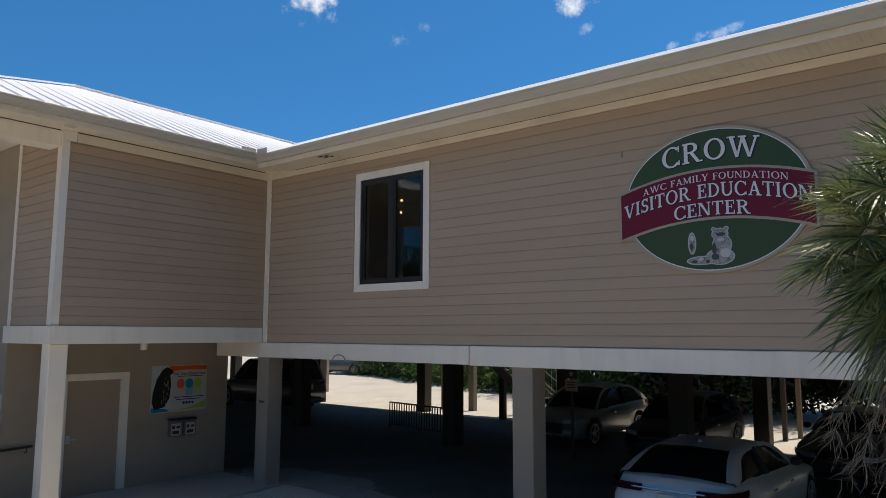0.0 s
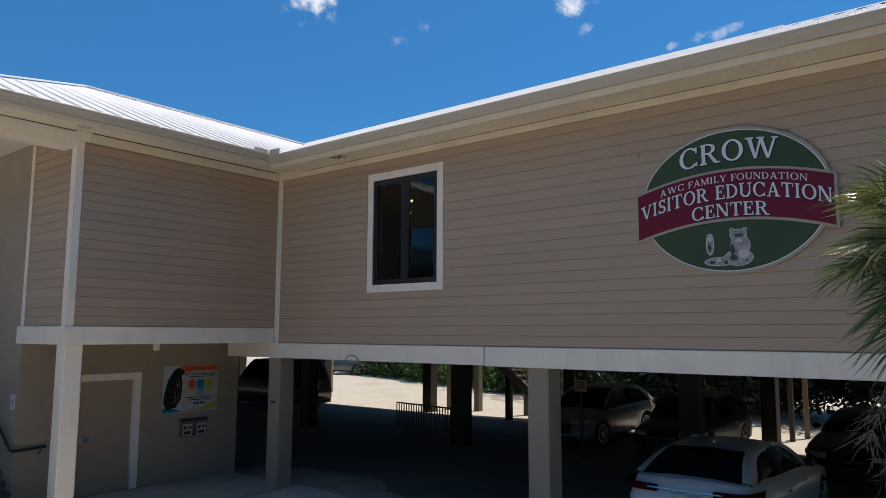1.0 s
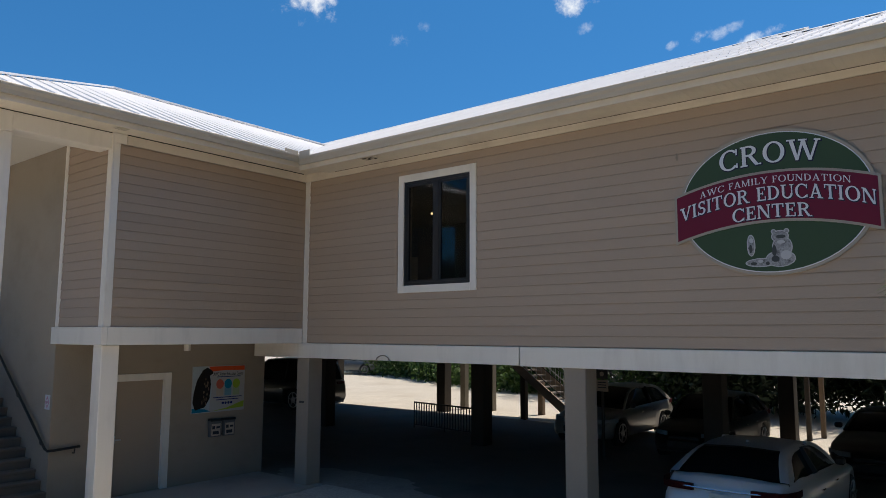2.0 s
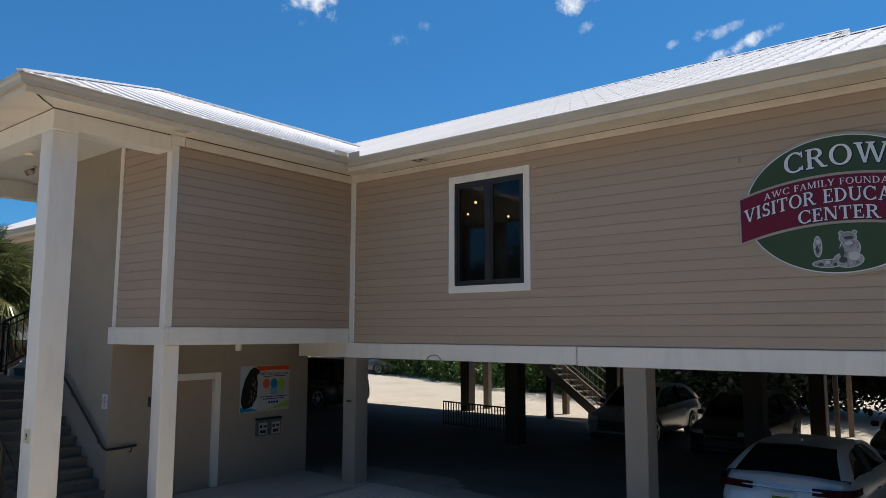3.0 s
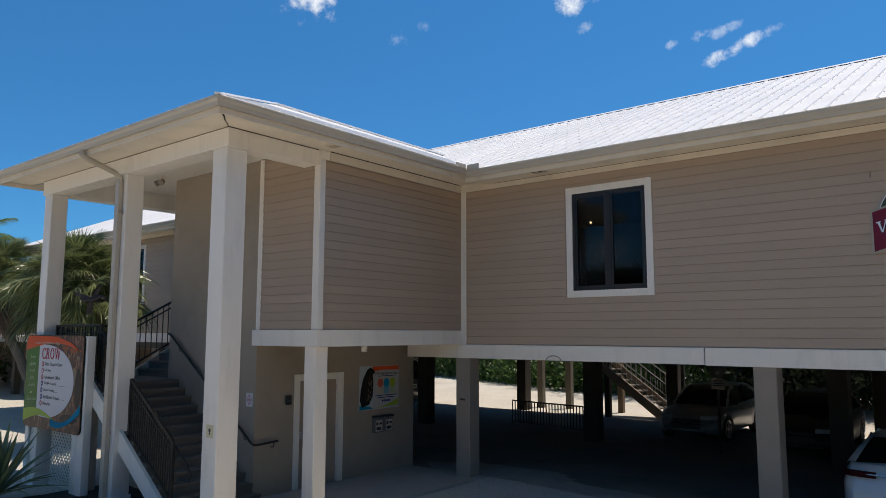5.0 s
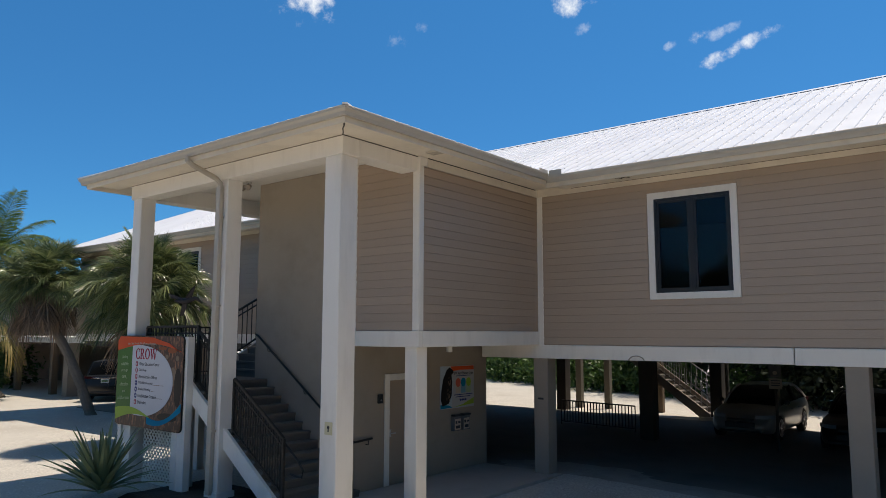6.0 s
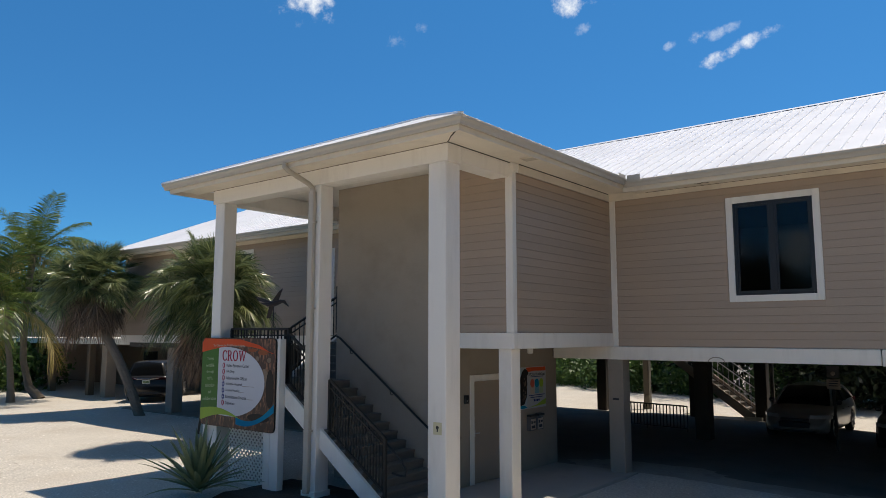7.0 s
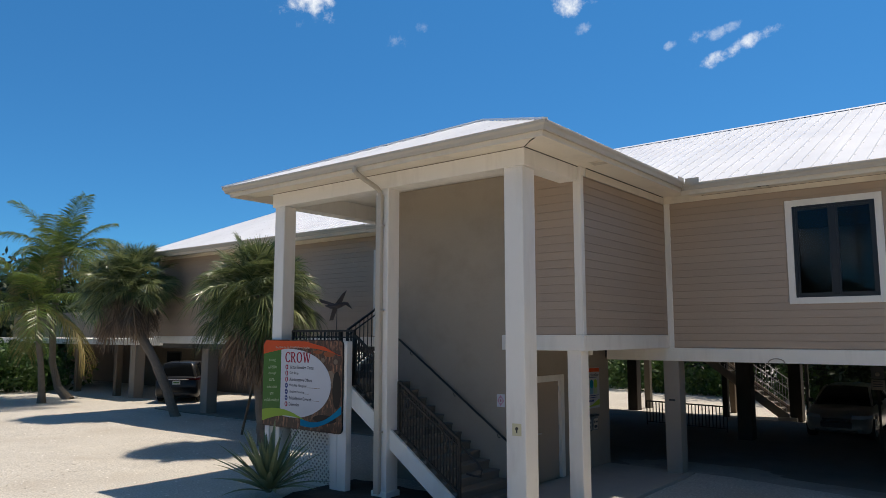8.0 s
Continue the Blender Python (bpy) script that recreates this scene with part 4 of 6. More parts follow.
        w = 0.88
    elif ch == "O":
        bow(0.47, 0.5, 0.45, 0.52, 0, 360, T, t, 36)
        w = 0.94
    elif ch == "C":
        bow(0.47, 0.5, 0.45, 0.52, 42, 318, T, t, 30)
        rect(0.77, 0.81, 0.70, 0.98)
        rect(0.78, 0.82, 0.04, 0.24)
        w = 0.86
    elif ch == "S":
        bow(0.31, 0.745, 0.25, 0.27, 25, 265, 0.12, 0.08)
        bow(0.31, 0.255, 0.28, 0.27, -155, 90, 0.13, 0.08)
        slant(0.20, 0.42, 0.18, 0.40, 0.44, 0.55)
        rect(0.50, 0.54, 0.74, 1.0)
        rect(0.03, 0.07, 0.0, 0.27)
        w = 0.62
    else:
        w = 0.36
    return out, w


def serif_word(name, text, width, height, material, parent, at, bend=None, depth=0.006, swell=0.0):
    """A raised word in serif capitals; every stroke stands a hair deeper or shallower than its neighbour."""
    total = sum(serif_shapes(c, 0.0)[1] + 0.10 for c in text) - 0.10
    x, count = 0.0, 0
    for c in text:
        verts, faces = [], []
        shapes, w = serif_shapes(c, swell)
        for poly in shapes:
            count += 1
            d = depth + 0.00022 * (count % 7)
            k = len(verts)
            for y in (0.0, -d):
                for u, v in poly:
                    px = (((x + u) / total) - 0.5) * width + at[0]
                    verts.append((px, at[1] + y, at[2] + v * height + (bend(px) if bend else 0.0)))
            n = len(poly)
            faces.append(tuple(k + n + i for i in range(n)))
            faces += [(k + i, k + (i + 1) % n, k + n + (i + 1) % n, k + n + i) for i in range(n)]
        x += w + 0.10
        if not verts:
            continue
        me = bpy.data.meshes.new(name)
        me.from_pydata(verts, [], faces)
        bm = bmesh.new()
        bm.from_mesh(me)
        bmesh.ops.recalc_face_normals(bm, faces=bm.faces)
        part(name, bm, material, parent)


def plate(outline, y0, y1):
    """A flat sheet of the given outline in x and z, from y0 to y1."""
    return prism(bmesh.new(), outline, "y", y0, y1)


def ellipse(cx, cz, rx, rz, n=48, a0=0.0, a1=360.0):
    return [(cx + rx * math.cos(radians(a0 + (a1 - a0) * i / n)), cz + rz * math.sin(radians(a0 + (a1 - a0) * i / n))) for i in range(n + (0 if a1 - a0 == 360 else 1))]


def flat(name, col, rough=0.45, **kw):
    return mat(name, col, rough, vary=kw.pop("vary", 0.04), bump=0.02, fine=30, coarse=2.0, spec=kw.pop("spec", 0.22), **kw)


S_GREEN = flat("sign_green", (0.045, 0.085, 0.045), stain=(0.05, 0.085, 0.06), stain_amount=0.4)
S_RED = flat("sign_burgundy", (0.165, 0.012, 0.035), stain=(0.13, 0.02, 0.04), stain_amount=0.4)
S_PALE = flat("sign_pale_edge", (0.40, 0.36, 0.30))
S_WHITE = flat("sign_white", (0.74, 0.76, 0.80))
S_NAVY = flat("letter_shadow", (0.02, 0.022, 0.05))
P_WHITE = flat("print_white", (0.60, 0.60, 0.63))
P_ORANGE = flat("print_orange", (0.68, 0.085, 0.02))
P_LIME = flat("print_lime", (0.30, 0.45, 0.05))
P_BLUE = flat("print_blue", (0.0, 0.23, 0.38), 0.7, spec=0.04)
P_GREEN = flat("print_green", (0.055, 0.16, 0.03), vary=0.2)
P_CORAL = flat("print_coral", (0.62, 0.13, 0.08))
P_CRIMSON = flat("print_crimson", (0.36, 0.015, 0.04))
P_NAVY = flat("print_navy", (0.015, 0.03, 0.16))
P_INK = flat("print_grey_ink", (0.05, 0.05, 0.06))
# Darker copy of the print white: the poster's shade is painted in.
P_SHADED = flat("print_shaded_white", (0.44, 0.45, 0.46))
P_SCRIPT = flat("print_pale_script", (0.36, 0.46, 0.28))
P_FUR = mat("print_brown_fur", (0.06, 0.026, 0.014), 0.5, fine=45, coarse=4, vary=0.6, bump=0.0, grain=0.7, stain=(0.46, 0.20, 0.10), stain_amount=1.0, stain_scale=9, stretch=(2.0, 1, 0.8))
P_FURDARK = flat("print_dark_fur", (0.018, 0.014, 0.012), vary=0.2)
P_FURMID = flat("print_mid_fur", (0.23, 0.16, 0.11), vary=0.3)
P_RUST = flat("print_rust_fur", (0.30, 0.085, 0.03), vary=0.3)
P_FURPALE = flat("print_pale_fur", (0.50, 0.42, 0.34), vary=0.2)
E_GREY = mat("emblem_grey", (0.34, 0.34, 0.35), 0.5, fine=90, coarse=14, vary=0.6, bump=0.0, grain=0.8, stain=(0.015, 0.015, 0.016), stain_amount=1.0, stain_scale=26)
E_DARK = flat("emblem_dark_ink", (0.07, 0.075, 0.075))
E_PALE = flat("emblem_pale_rim", (0.55, 0.55, 0.56))


P_SKYBLUE = flat("print_sky_blue", (0.16, 0.36, 0.48))


def centre_sign():
    cx = -2.835
    ob = thing("building_sign", "oval green sign with an arched burgundy band and white lettering", "sign", "", "", (cx, WY - 0.02, 4.49))
    part("backing", plate(ellipse(0.01, 0, 1.135, 0.895, 64), -0.035, 0.004), S_PALE, ob, "pale grey edge board")
    part("white_line", plate(ellipse(0.01, 0, 1.10, 0.862, 64), -0.037, -0.034), S_WHITE, ob, "thin white border line")
    part("green_field", plate(ellipse(0.01, 0, 1.088, 0.850, 64), -0.040, -0.036), S_GREEN, ob, "dark green field")
    lift = lambda x: 0.20 * (1 - (x / 1.175) ** 2)

    def band(pad, drop):
        xs = [-1.175 + pad + (2.35 - 2 * pad) * i / 24 for i in range(25)]
        return [(x, 0.185 - pad + lift(x)) for x in xs] + [(x, -0.45 + pad + lift(x)) for x in reversed(xs)]
    part("band_edge", plate(band(0.0, 0), -0.058, -0.040), S_PALE, ob, "pale grey band edge")
    part("band", plate(band(0.032, 0), -0.062, -0.057), S_RED, ob, "burgundy band")
    crow_arc = lambda x: 0.05 * (1 - (x / 0.6) ** 2)
    for name, text, w, h, x, z, y, fn in (("title", "CROW", 1.17, 0.25, 0.0, 0.435, -0.040, crow_arc),
                                          ("first_line", "AWC FAMILY FOUNDATION", 1.72, 0.080, 0.02, 0.030, -0.062, lift),
                                          ("second_line", "VISITOR EDUCATION", 2.22, 0.166, 0.01, -0.178, -0.062, lift),
                                          ("third_line", "CENTER", 0.90, 0.160, 0.005, -0.395, -0.062, lift)):
        if h > 0.1:
            serif_word("letter_outline", text, w, h, S_NAVY, ob, (x + 0.006, y, z - 0.006), fn, 0.002, 0.05)
        serif_word("letter", text, w, h, S_WHITE, ob, (x, y - 0.001, z), fn, 0.006, 0.012 if h > 0.1 else 0.0)
    # the pale emblem, as plain rounded shapes
    for k, (ex, ez, rx, rz) in enumerate(((-0.245, -0.52, 0.05, 0.135), (-0.13, -0.735, 0.19, 0.055), (0.085, -0.70, 0.17, 0.10), (0.11, -0.56, 0.115, 0.13),
                                          (0.09, -0.43, 0.10, 0.075), (0.02, -0.37, 0.03, 0.03), (0.165, -0.37, 0.03, 0.03))):
        part("emblem_rim", plate(ellipse(ex, ez, rx, rz, 24), -0.0422, -0.040), E_PALE, ob, "pale emblem rim")
        part("emblem", plate(ellipse(ex, ez, rx - 0.011, rz - 0.011, 24), -0.0436 - 0.0008 * k, -0.0421), E_GREY, ob, "plain speckled emblem shape")
    for ex, ez, rx, rz in ((0.10, -0.435, 0.075, 0.030), (0.02, -0.60, 0.035, 0.09), (0.03, -0.70, 0.06, 0.05), (-0.25, -0.56, 0.022, 0.07), (-0.22, -0.745, 0.05, 0.025), (-0.06, -0.75, 0.03, 0.03)):
        part("emblem_dark", plate(ellipse(ex, ez, rx * 0.75, rz * 0.75, 20), -0.0505, -0.043), E_DARK, ob)
    for ex, ez, rx, rz in ((0.10, -0.50, 0.045, 0.022), (0.15, -0.66, 0.06, 0.055), (-0.24, -0.46, 0.022, 0.03), (-0.14, -0.72, 0.03, 0.02)):
        part("emblem_pale", plate(ellipse(ex, ez, rx, rz, 20), -0.0515, -0.043), E_PALE, ob)
    return ob


centre_sign()


def info_sign():
    """The tall directory board beside the stairs, on two white posts."""
    x0, x1, z0, z1 = -18.08, -15.64, 1.09, 2.87
    w, h = x1 - x0, z1 - z0
    ob = thing("directory_sign", "printed directory board with orange, green and blue swooshes on white posts", "sign", "", "", (x0, 2.93, z0))
    r = 0.10

    def rounded(a, b, c, d, rad):
        o = []
        for cx, cz, s in ((b - rad, c + rad, 270), (b - rad, d - rad, 0), (a + rad, d - rad, 90), (a + rad, c + rad, 180)):
            o += [(cx + rad * math.cos(radians(s + 15 * i)), cz + rad * math.sin(radians(s + 15 * i))) for i in range(7)]
        return o
    part("board", plate(rounded(0, w, 0, h, r), -0.016, 0.012), P_FURDARK, ob)
    part("photo_print", plate(rounded(0.01, w - 0.01, 0.01, h - 0.01, r), -0.019, -0.0155), P_FUR, ob, "brown photographic print")
    part("green_panel", plate([(0.012, 0.30), (0.60, 0.30), (0.60, h - 0.10), (0.10, h - 0.012), (0.012, h - 0.10)], -0.022, -0.0185), P_GREEN, ob)
    xs = [i / 20 for i in range(21)]
    part("white_field", plate([(0.60, 0.24), (0.9, 0.22)] + [(0.66 + 1.46 * max(0.0, math.cos(radians(a))) ** 0.8, 0.90 + 0.70 * math.sin(radians(a))) for a in range(-75, 91, 5)] + [(0.60, 1.60)], -0.026, -0.0215), P_WHITE, ob, "white rounded list field")
    part("orange_swoosh", plate([(0.012 + (w - 0.06) * u, h - 0.30 + 0.20 * math.sin(u * 2.6) - 0.10 * u) for u in xs] + [(w - 0.10, h - 0.30), (w - 0.5, h - 0.14), (w - 1.1, h - 0.03), (0.10, h - 0.012), (0.012, h - 0.10)], -0.029, -0.0255), P_ORANGE, ob)
    part("lime_swoosh", plate([(0.03, 0.10)] + [(0.012 + 1.35 * u, 0.33 + 0.10 * math.sin(u * 3.2) - 0.12 * u) for u in xs] + [(1.36 - 1.33 * u, 0.20 + 0.10 * math.sin(u * 3.0) - 0.12 * u) for u in xs], -0.030, -0.0265), P_LIME, ob)
    part("blue_swoosh", plate([(1.25 + (w - 1.262) * u, 0.22 - 0.10 * math.sin(u * 3.0) + 0.33 * u * u) for u in xs] + [(w - 0.012 - (w - 1.262) * u, 0.38 - 0.20 * math.sin(u * 2.4) - 0.16 * u) for u in xs], -0.031, -0.0275), P_BLUE, ob)
    # plain shapes in the print
    for ex, ez, rx, rz, m in ((2.28, 0.82, 0.12, 0.36, P_FURDARK), (1.95, 0.25, 0.34, 0.08, P_FURDARK), (2.10, 1.02, 0.13, 0.17, P_FURMID), (2.00, 1.11, 0.07, 0.045, P_FURDARK), (2.20, 1.07, 0.08, 0.055, P_FURDARK), (2.09, 0.90, 0.045, 0.04, P_FURDARK),
                              (1.88, 1.38, 0.05, 0.045, P_FURMID), (2.24, 1.36, 0.06, 0.05, P_FURMID), (2.05, 1.50, 0.16, 0.05, P_RUST), (1.72, 1.54, 0.14, 0.035, P_RUST)):
        part("photo_shape", plate(ellipse(ex, ez, rx, rz, 18), -0.0205 - 0.0006 * (3.2 - ez) - 0.0004 * (0.3 - rx), -0.0185), m, ob)
    serif_word("letter", "CROW", 0.79, 0.20, P_CRIMSON, ob, (1.13, -0.026, 1.325), None, 0.003, 0.02)
    rows = ("Visitor Education Center", "Gift Shop", "Administrative Offices", "Wildlife Hospital", "Student Housing", "Rehabilitation Grounds", "Deliveries")
    for i, text in enumerate(rows):
        z = 1.195 - 0.124 * i
        wd = 0.031 * len(text)
        part("bullet", plate(ellipse(0.79, z + 0.03, 0.044, 0.052, 16), -0.0285, -0.0255), P_NAVY if i in (3, 4, 5) else P_CRIMSON, ob)
        part("bullet_core", plate(ellipse(0.79, z + 0.03, 0.018 if i not in (3, 4, 5) else 0.024, 0.034 if i not in (3, 4, 5) else 0.016, 12), -0.0295, -0.0284), P_WHITE, ob)
        word("list_line", text, wd, 0.064, P_INK, ob, (0.88 + wd / 2, -0.026, z), None, 0.002, 0.006)
        if i in (3, 4, 5):
            part("note_line", boxes((0.90 + wd, 0.90 + wd + (0.38, 0.12, 0.20)[i - 3], -0.0275, -0.0255, z + 0.004, z + 0.012)), P_FURMID, ob)
    for i, text in enumerate(("Saving", "wildlife", "through", "care,", "education", "and", "collaboration")):
        wd = 0.036 * len(text)
        word("script_line", text, wd, 0.068, P_SCRIPT, ob, (0.31, -0.022, 1.315 - 0.135 * i), lambda x: 0.25 * (x - 0.31) * 0.2, 0.002, 0.0)
    word("motto_line", "The Clinic for the Rehabilitation of Wildlife", 1.08, 0.040, P_FURPALE, ob, (0.95, -0.0292, h - 0.165), lambda x: -0.03 * abs(x - 0.95), 0.002, 0.004)
    part("post", boxes((w - 0.36, w - 0.175, 0.016, 0.16, -z0 - 0.2, 0.4), (w - 0.165, w + 0.075, 0.016, 0.16, -z0 - 0.2, h - 0.02), soft=0.006), TRIM, ob, "white painted timber post")
    part("post", boxes((0.06, 0.20, 0.016, 0.06, -z0 - 0.2, h - 0.1), soft=0.006), TRIM, ob, "white painted timber post")


info_sign()


def lattice():
    ob = thing("lattice_panel", "white diagonal lattice panel under the landing", "lattice", "", "", (-17.5, 3.24, 0))
    w, h = 1.55, 1.15
    for sgn in (1, -1):
        c = -h
        while c < w:
            pts = []
            for x in (max(0.0, c), min(w, c + h)):
                z = (x - c) if sgn > 0 else h - (x - c)
                pts.append((x, 0.008 * sgn, z))
            if abs(pts[1][0] - pts[0][0]) > 0.05:
                part("slat", bar(bmesh.new(), pts[0], pts[1], 0.006, 0.034), TRIM, ob)
            c += 0.115
    part("top_rim", boxes((0, w, -0.02, 0.02, h - 0.01, h + 0.05)), TRIM, ob)
    part("bottom_rim", boxes((0, w, -0.02, 0.02, -0.03, 0.03)), TRIM, ob)


lattice()


def bird_feeder_ornament():
    """A small wind ornament in the form of a flying bird, one plain shape on a thin rod."""
    bm = bmesh.new()
    tube(bm, [(0, 0, 2.0), (0, 0, 3.50)], 0.008, 6)
    tube(bm, [(-0.24, 0, 3.56), (-0.12, 0, 3.54), (0.02, 0, 3.56), (0.14, 0, 3.60), (0.20, 0, 3.60), (0.30, 0, 3.50)], [0.01, 0.045, 0.06, 0.04, 0.035, 0.006], 8)
    for a, b, c, d in (((-0.05, 0, 3.58), (0.09, 0, 3.6), (0.20, -0.12, 3.86), (0.12, -0.12, 3.80)), ((-0.08, 0, 3.53), (0.02, 0, 3.53), (-0.08, 0.12, 3.27), (-0.16, 0.12, 3.26)), ((-0.10, 0, 3.56), (-0.06, 0, 3.6), (-0.38, 0.05, 3.70), (-0.33, 0.05, 3.62))):
        vs = [bm.verts.new(v) for v in (a, b, c, d)]
        vs2 = [bm.verts.new((v[0], v[1] + 0.012, v[2] + 0.006)) for v in (a, b, c, d)]
        bm.faces.new(vs)
        bm.faces.new(list(reversed(vs2)))
        for i in range(4):
            bm.faces.new((vs[i], vs2[i], vs2[(i + 1) % 4], vs[(i + 1) % 4]))
    ob = part("wind_ornament", bm, flat("ornament_paint", (0.045, 0.04, 0.042), vary=0.7))
    ob.location = (-16.25, 3.30, 0)
    ob.rotation_euler = (0, 0, radians(42))
    tagged(ob, "dark grey bird-shaped wind ornament on a thin rod", "ornament")


bird_feeder_ornament()


# ---- small fittings on the walls ----
def wall_poster():
    ob = thing("wall_poster", "printed centre poster with a dark bird shape and three coloured badges", "poster", "", "", (DX, 7.35, 1.33))
    # local: y runs along the wall, outline is given as (y, z)
    def sheet(outline, t0, t1):
        return prism(bmesh.new(), outline, "x", t0, t1)
    w, h = 1.20, 0.90
    part("board", sheet([(0, 0), (w, 0), (w, h), (0, h)], 0.003, 0.014), P_SHADED, ob)
    part("sky_field", sheet([(0.01, 0.01), (0.38, 0.01), (0.44, 0.45), (0.38, h - 0.01), (0.01, h - 0.01)], 0.014, 0.016), flat("print_sky", (0.42, 0.50, 0.55), vary=0.2), ob)
    part("orange_stripe", sheet([(0.42, h - 0.11), (0.7, h - 0.09), (w - 0.01, h - 0.10), (w - 0.01, h - 0.01), (0.36, h - 0.01)], 0.014, 0.017), P_ORANGE, ob)
    part("green_stripe", sheet([(0.45, 0.02), (w - 0.01, 0.06), (w - 0.01, 0.19), (0.8, 0.07)], 0.014, 0.017), P_LIME, ob)
    part("blue_stripe", sheet([(0.01, 0.01), (0.42, 0.02), (0.30, 0.07), (0.01, 0.10)], 0.016, 0.018), P_BLUE, ob)
    part("bird_shape", sheet([(0.08, 0.06), (0.29, 0.11), (0.39, 0.27), (0.41, 0.55), (0.385, 0.71), (0.46, 0.765), (0.42, 0.82), (0.32, 0.875), (0.22, 0.82), (0.10, 0.63), (0.04, 0.40), (0.02, 0.21)], 0.016, 0.019), P_FURDARK, ob, "dark plain bird shape")
    mark = random.Random(6)
    for i in range(14):
        v = i / 13
        part("pale_mark", sheet(ellipse(0.29 + 0.06 * v + mark.uniform(-0.07, 0.04), 0.16 + 0.48 * v + mark.uniform(-0.03, 0.03), mark.uniform(0.006, 0.014), mark.uniform(0.02, 0.05), 8), 0.0185, 0.0205), P_FURMID, ob)
    title, tfaces = letters("AWC Visitor Education Center", 0.70, 0.066, 0.0012, 0.006)
    tme = bpy.data.meshes.new("title")
    tme.from_pydata([(0.0178 - y, 0.81 + x, 0.705 + z) for x, y, z in title.tolist()], [], tfaces)
    tme.materials.append(P_INK)
    part("title", tme, P_INK, ob)
    part("banner", sheet([(0.40, h - 0.20), (0.46, h - 0.12), (w - 0.01, h - 0.125), (w - 0.01, h - 0.20)], 0.0165, 0.0175), P_SHADED, ob)
    for i, m in enumerate((P_CORAL, P_BLUE, P_LIME)):
        c = 0.62 + 0.19 * i
        part("badge", sheet([(c - 0.080, 0.31), (c + 0.080, 0.31), (c + 0.080, 0.50), (c - 0.080, 0.50)], 0.014, 0.0165), (P_FURPALE, P_SKYBLUE, P_SCRIPT)[i], ob)
        part("badge_disc", sheet(ellipse(c, 0.54, 0.086, 0.095, 20), 0.014, 0.0175), m, ob)
    for y0, y1, z, t in ((0.55, 1.10, 0.675, 0.014), (0.48, 1.14, 0.27, 0.016), (0.54, 1.06, 0.225, 0.016)):
        part("text_line", sheet([(y0, z), (y1, z), (y1, z + t), (y0, z + t)], 0.014, 0.0165), P_NAVY, ob)
    for i in range(4):
        part("icon", sheet(ellipse(0.70 + 0.065 * i, 0.165, 0.026, 0.026, 12), 0.014, 0.0165), P_NAVY, ob)


wall_poster()


def leaflet_box(y):
    ob = thing("leaflet_box", "small clear leaflet holder with a dark lid on the wall", "leaflet box", "leaflet boxes", "", (DX, y, 0.86))
    part("case", boxes((0.003, 0.09, 0, 0.25, 0, 0.30), soft=0.006), flat("leaflet_case", (0.16, 0.16, 0.17), 0.25), ob)
    part("leaflet", boxes((0.091, 0.094, 0.025, 0.225, 0.02, 0.25)), P_FURPALE, ob, "pale printed leaflet front")
    for a, b, c, d in ((0.04, 0.10, 0.15, 0.21), (0.13, 0.21, 0.16, 0.20), (0.05, 0.19, 0.05, 0.11)):
        part("print_mark", boxes((0.094, 0.0955, a, b, c, d)), P_INK, ob)
    part("lid", boxes((0.003, 0.12, -0.01, 0.26, 0.30, 0.345), soft=0.01), BLACK, ob, "black plastic lid")


for ly in (7.74, 8.05):
    leaflet_box(ly)


def entry_box():
    ob = thing("door_intercom", "small black intercom box beside the service door", "intercom", "", "", (DX, 5.52, 1.60))
    part("case", boxes((0.0, 0.05, -0.06, 0.06, 0, 0.17), soft=0.01), BLACK, ob)
    part("button", tube(bmesh.new(), [(0.05, 0, 0.06), (0.056, 0, 0.06)], 0.018, 12), STEEL, ob)


entry_box()


def soffit_lamp():
    ob = thing("soffit_light", "small white cylinder light under the jutting block", "light", "", "", (-12.4, 6.78, 2.56))
    part("housing", tube(bmesh.new(), [(0, 0, 0.0), (0, 0, 0.19)], 0.06, 16), TRIM, ob)
    part("lens", tube(bmesh.new(), [(0, 0, -0.006), (0, 0, 0.002)], 0.045, 16), P_WHITE, ob)


soffit_lamp()


def wall_plate(name, label, x, y, z, w, h, base, marks):
    ob = thing(name, label, "sign", "", "", (x, y, z))
    part("plate", boxes((-w / 2, w / 2, -0.008, -0.001, -h / 2, h / 2), soft=0.002), base, ob)
    for k, (outline, m) in enumerate(marks):
        part("symbol", plate(outline, -0.0095 - 0.0015 * k, -0.0075), m, ob)


wall_plate("stucco_notice", "small white notice with a crimson diamond on the stucco", -13.27, SY, 1.73, 0.18, 0.24, P_WHITE,
           [([(0, -0.105), (0.078, 0), (0, 0.105), (-0.078, 0)], flat("print_mauve", (0.55, 0.27, 0.37))), (ellipse(0, 0, 0.042, 0.05, 16), P_WHITE), (ellipse(0, 0, 0.022, 0.026, 12), flat("print_mauve_dot", (0.42, 0.16, 0.24)))])
wall_plate("column_notice", "small cream notice with a black symbol on a porch column", -11.755, 3.0, 1.49, 0.17, 0.19, flat("plate_cream", (0.62, 0.56, 0.36)),
           [(ellipse(0, 0.015, 0.028, 0.028, 12), BLACK), ([(-0.012, -0.05), (0.012, -0.05), (0.012, 0.0), (-0.012, 0.0)], BLACK)])
wall_plate("post_notice", "small grey plate with a dark slot on a carport post", -11.45, 8.687, 1.57, 0.20, 0.12, POST, [([(-0.07, -0.02), (0.07, -0.02), (0.07, 0.02), (-0.07, 0.02)], BLACK)])


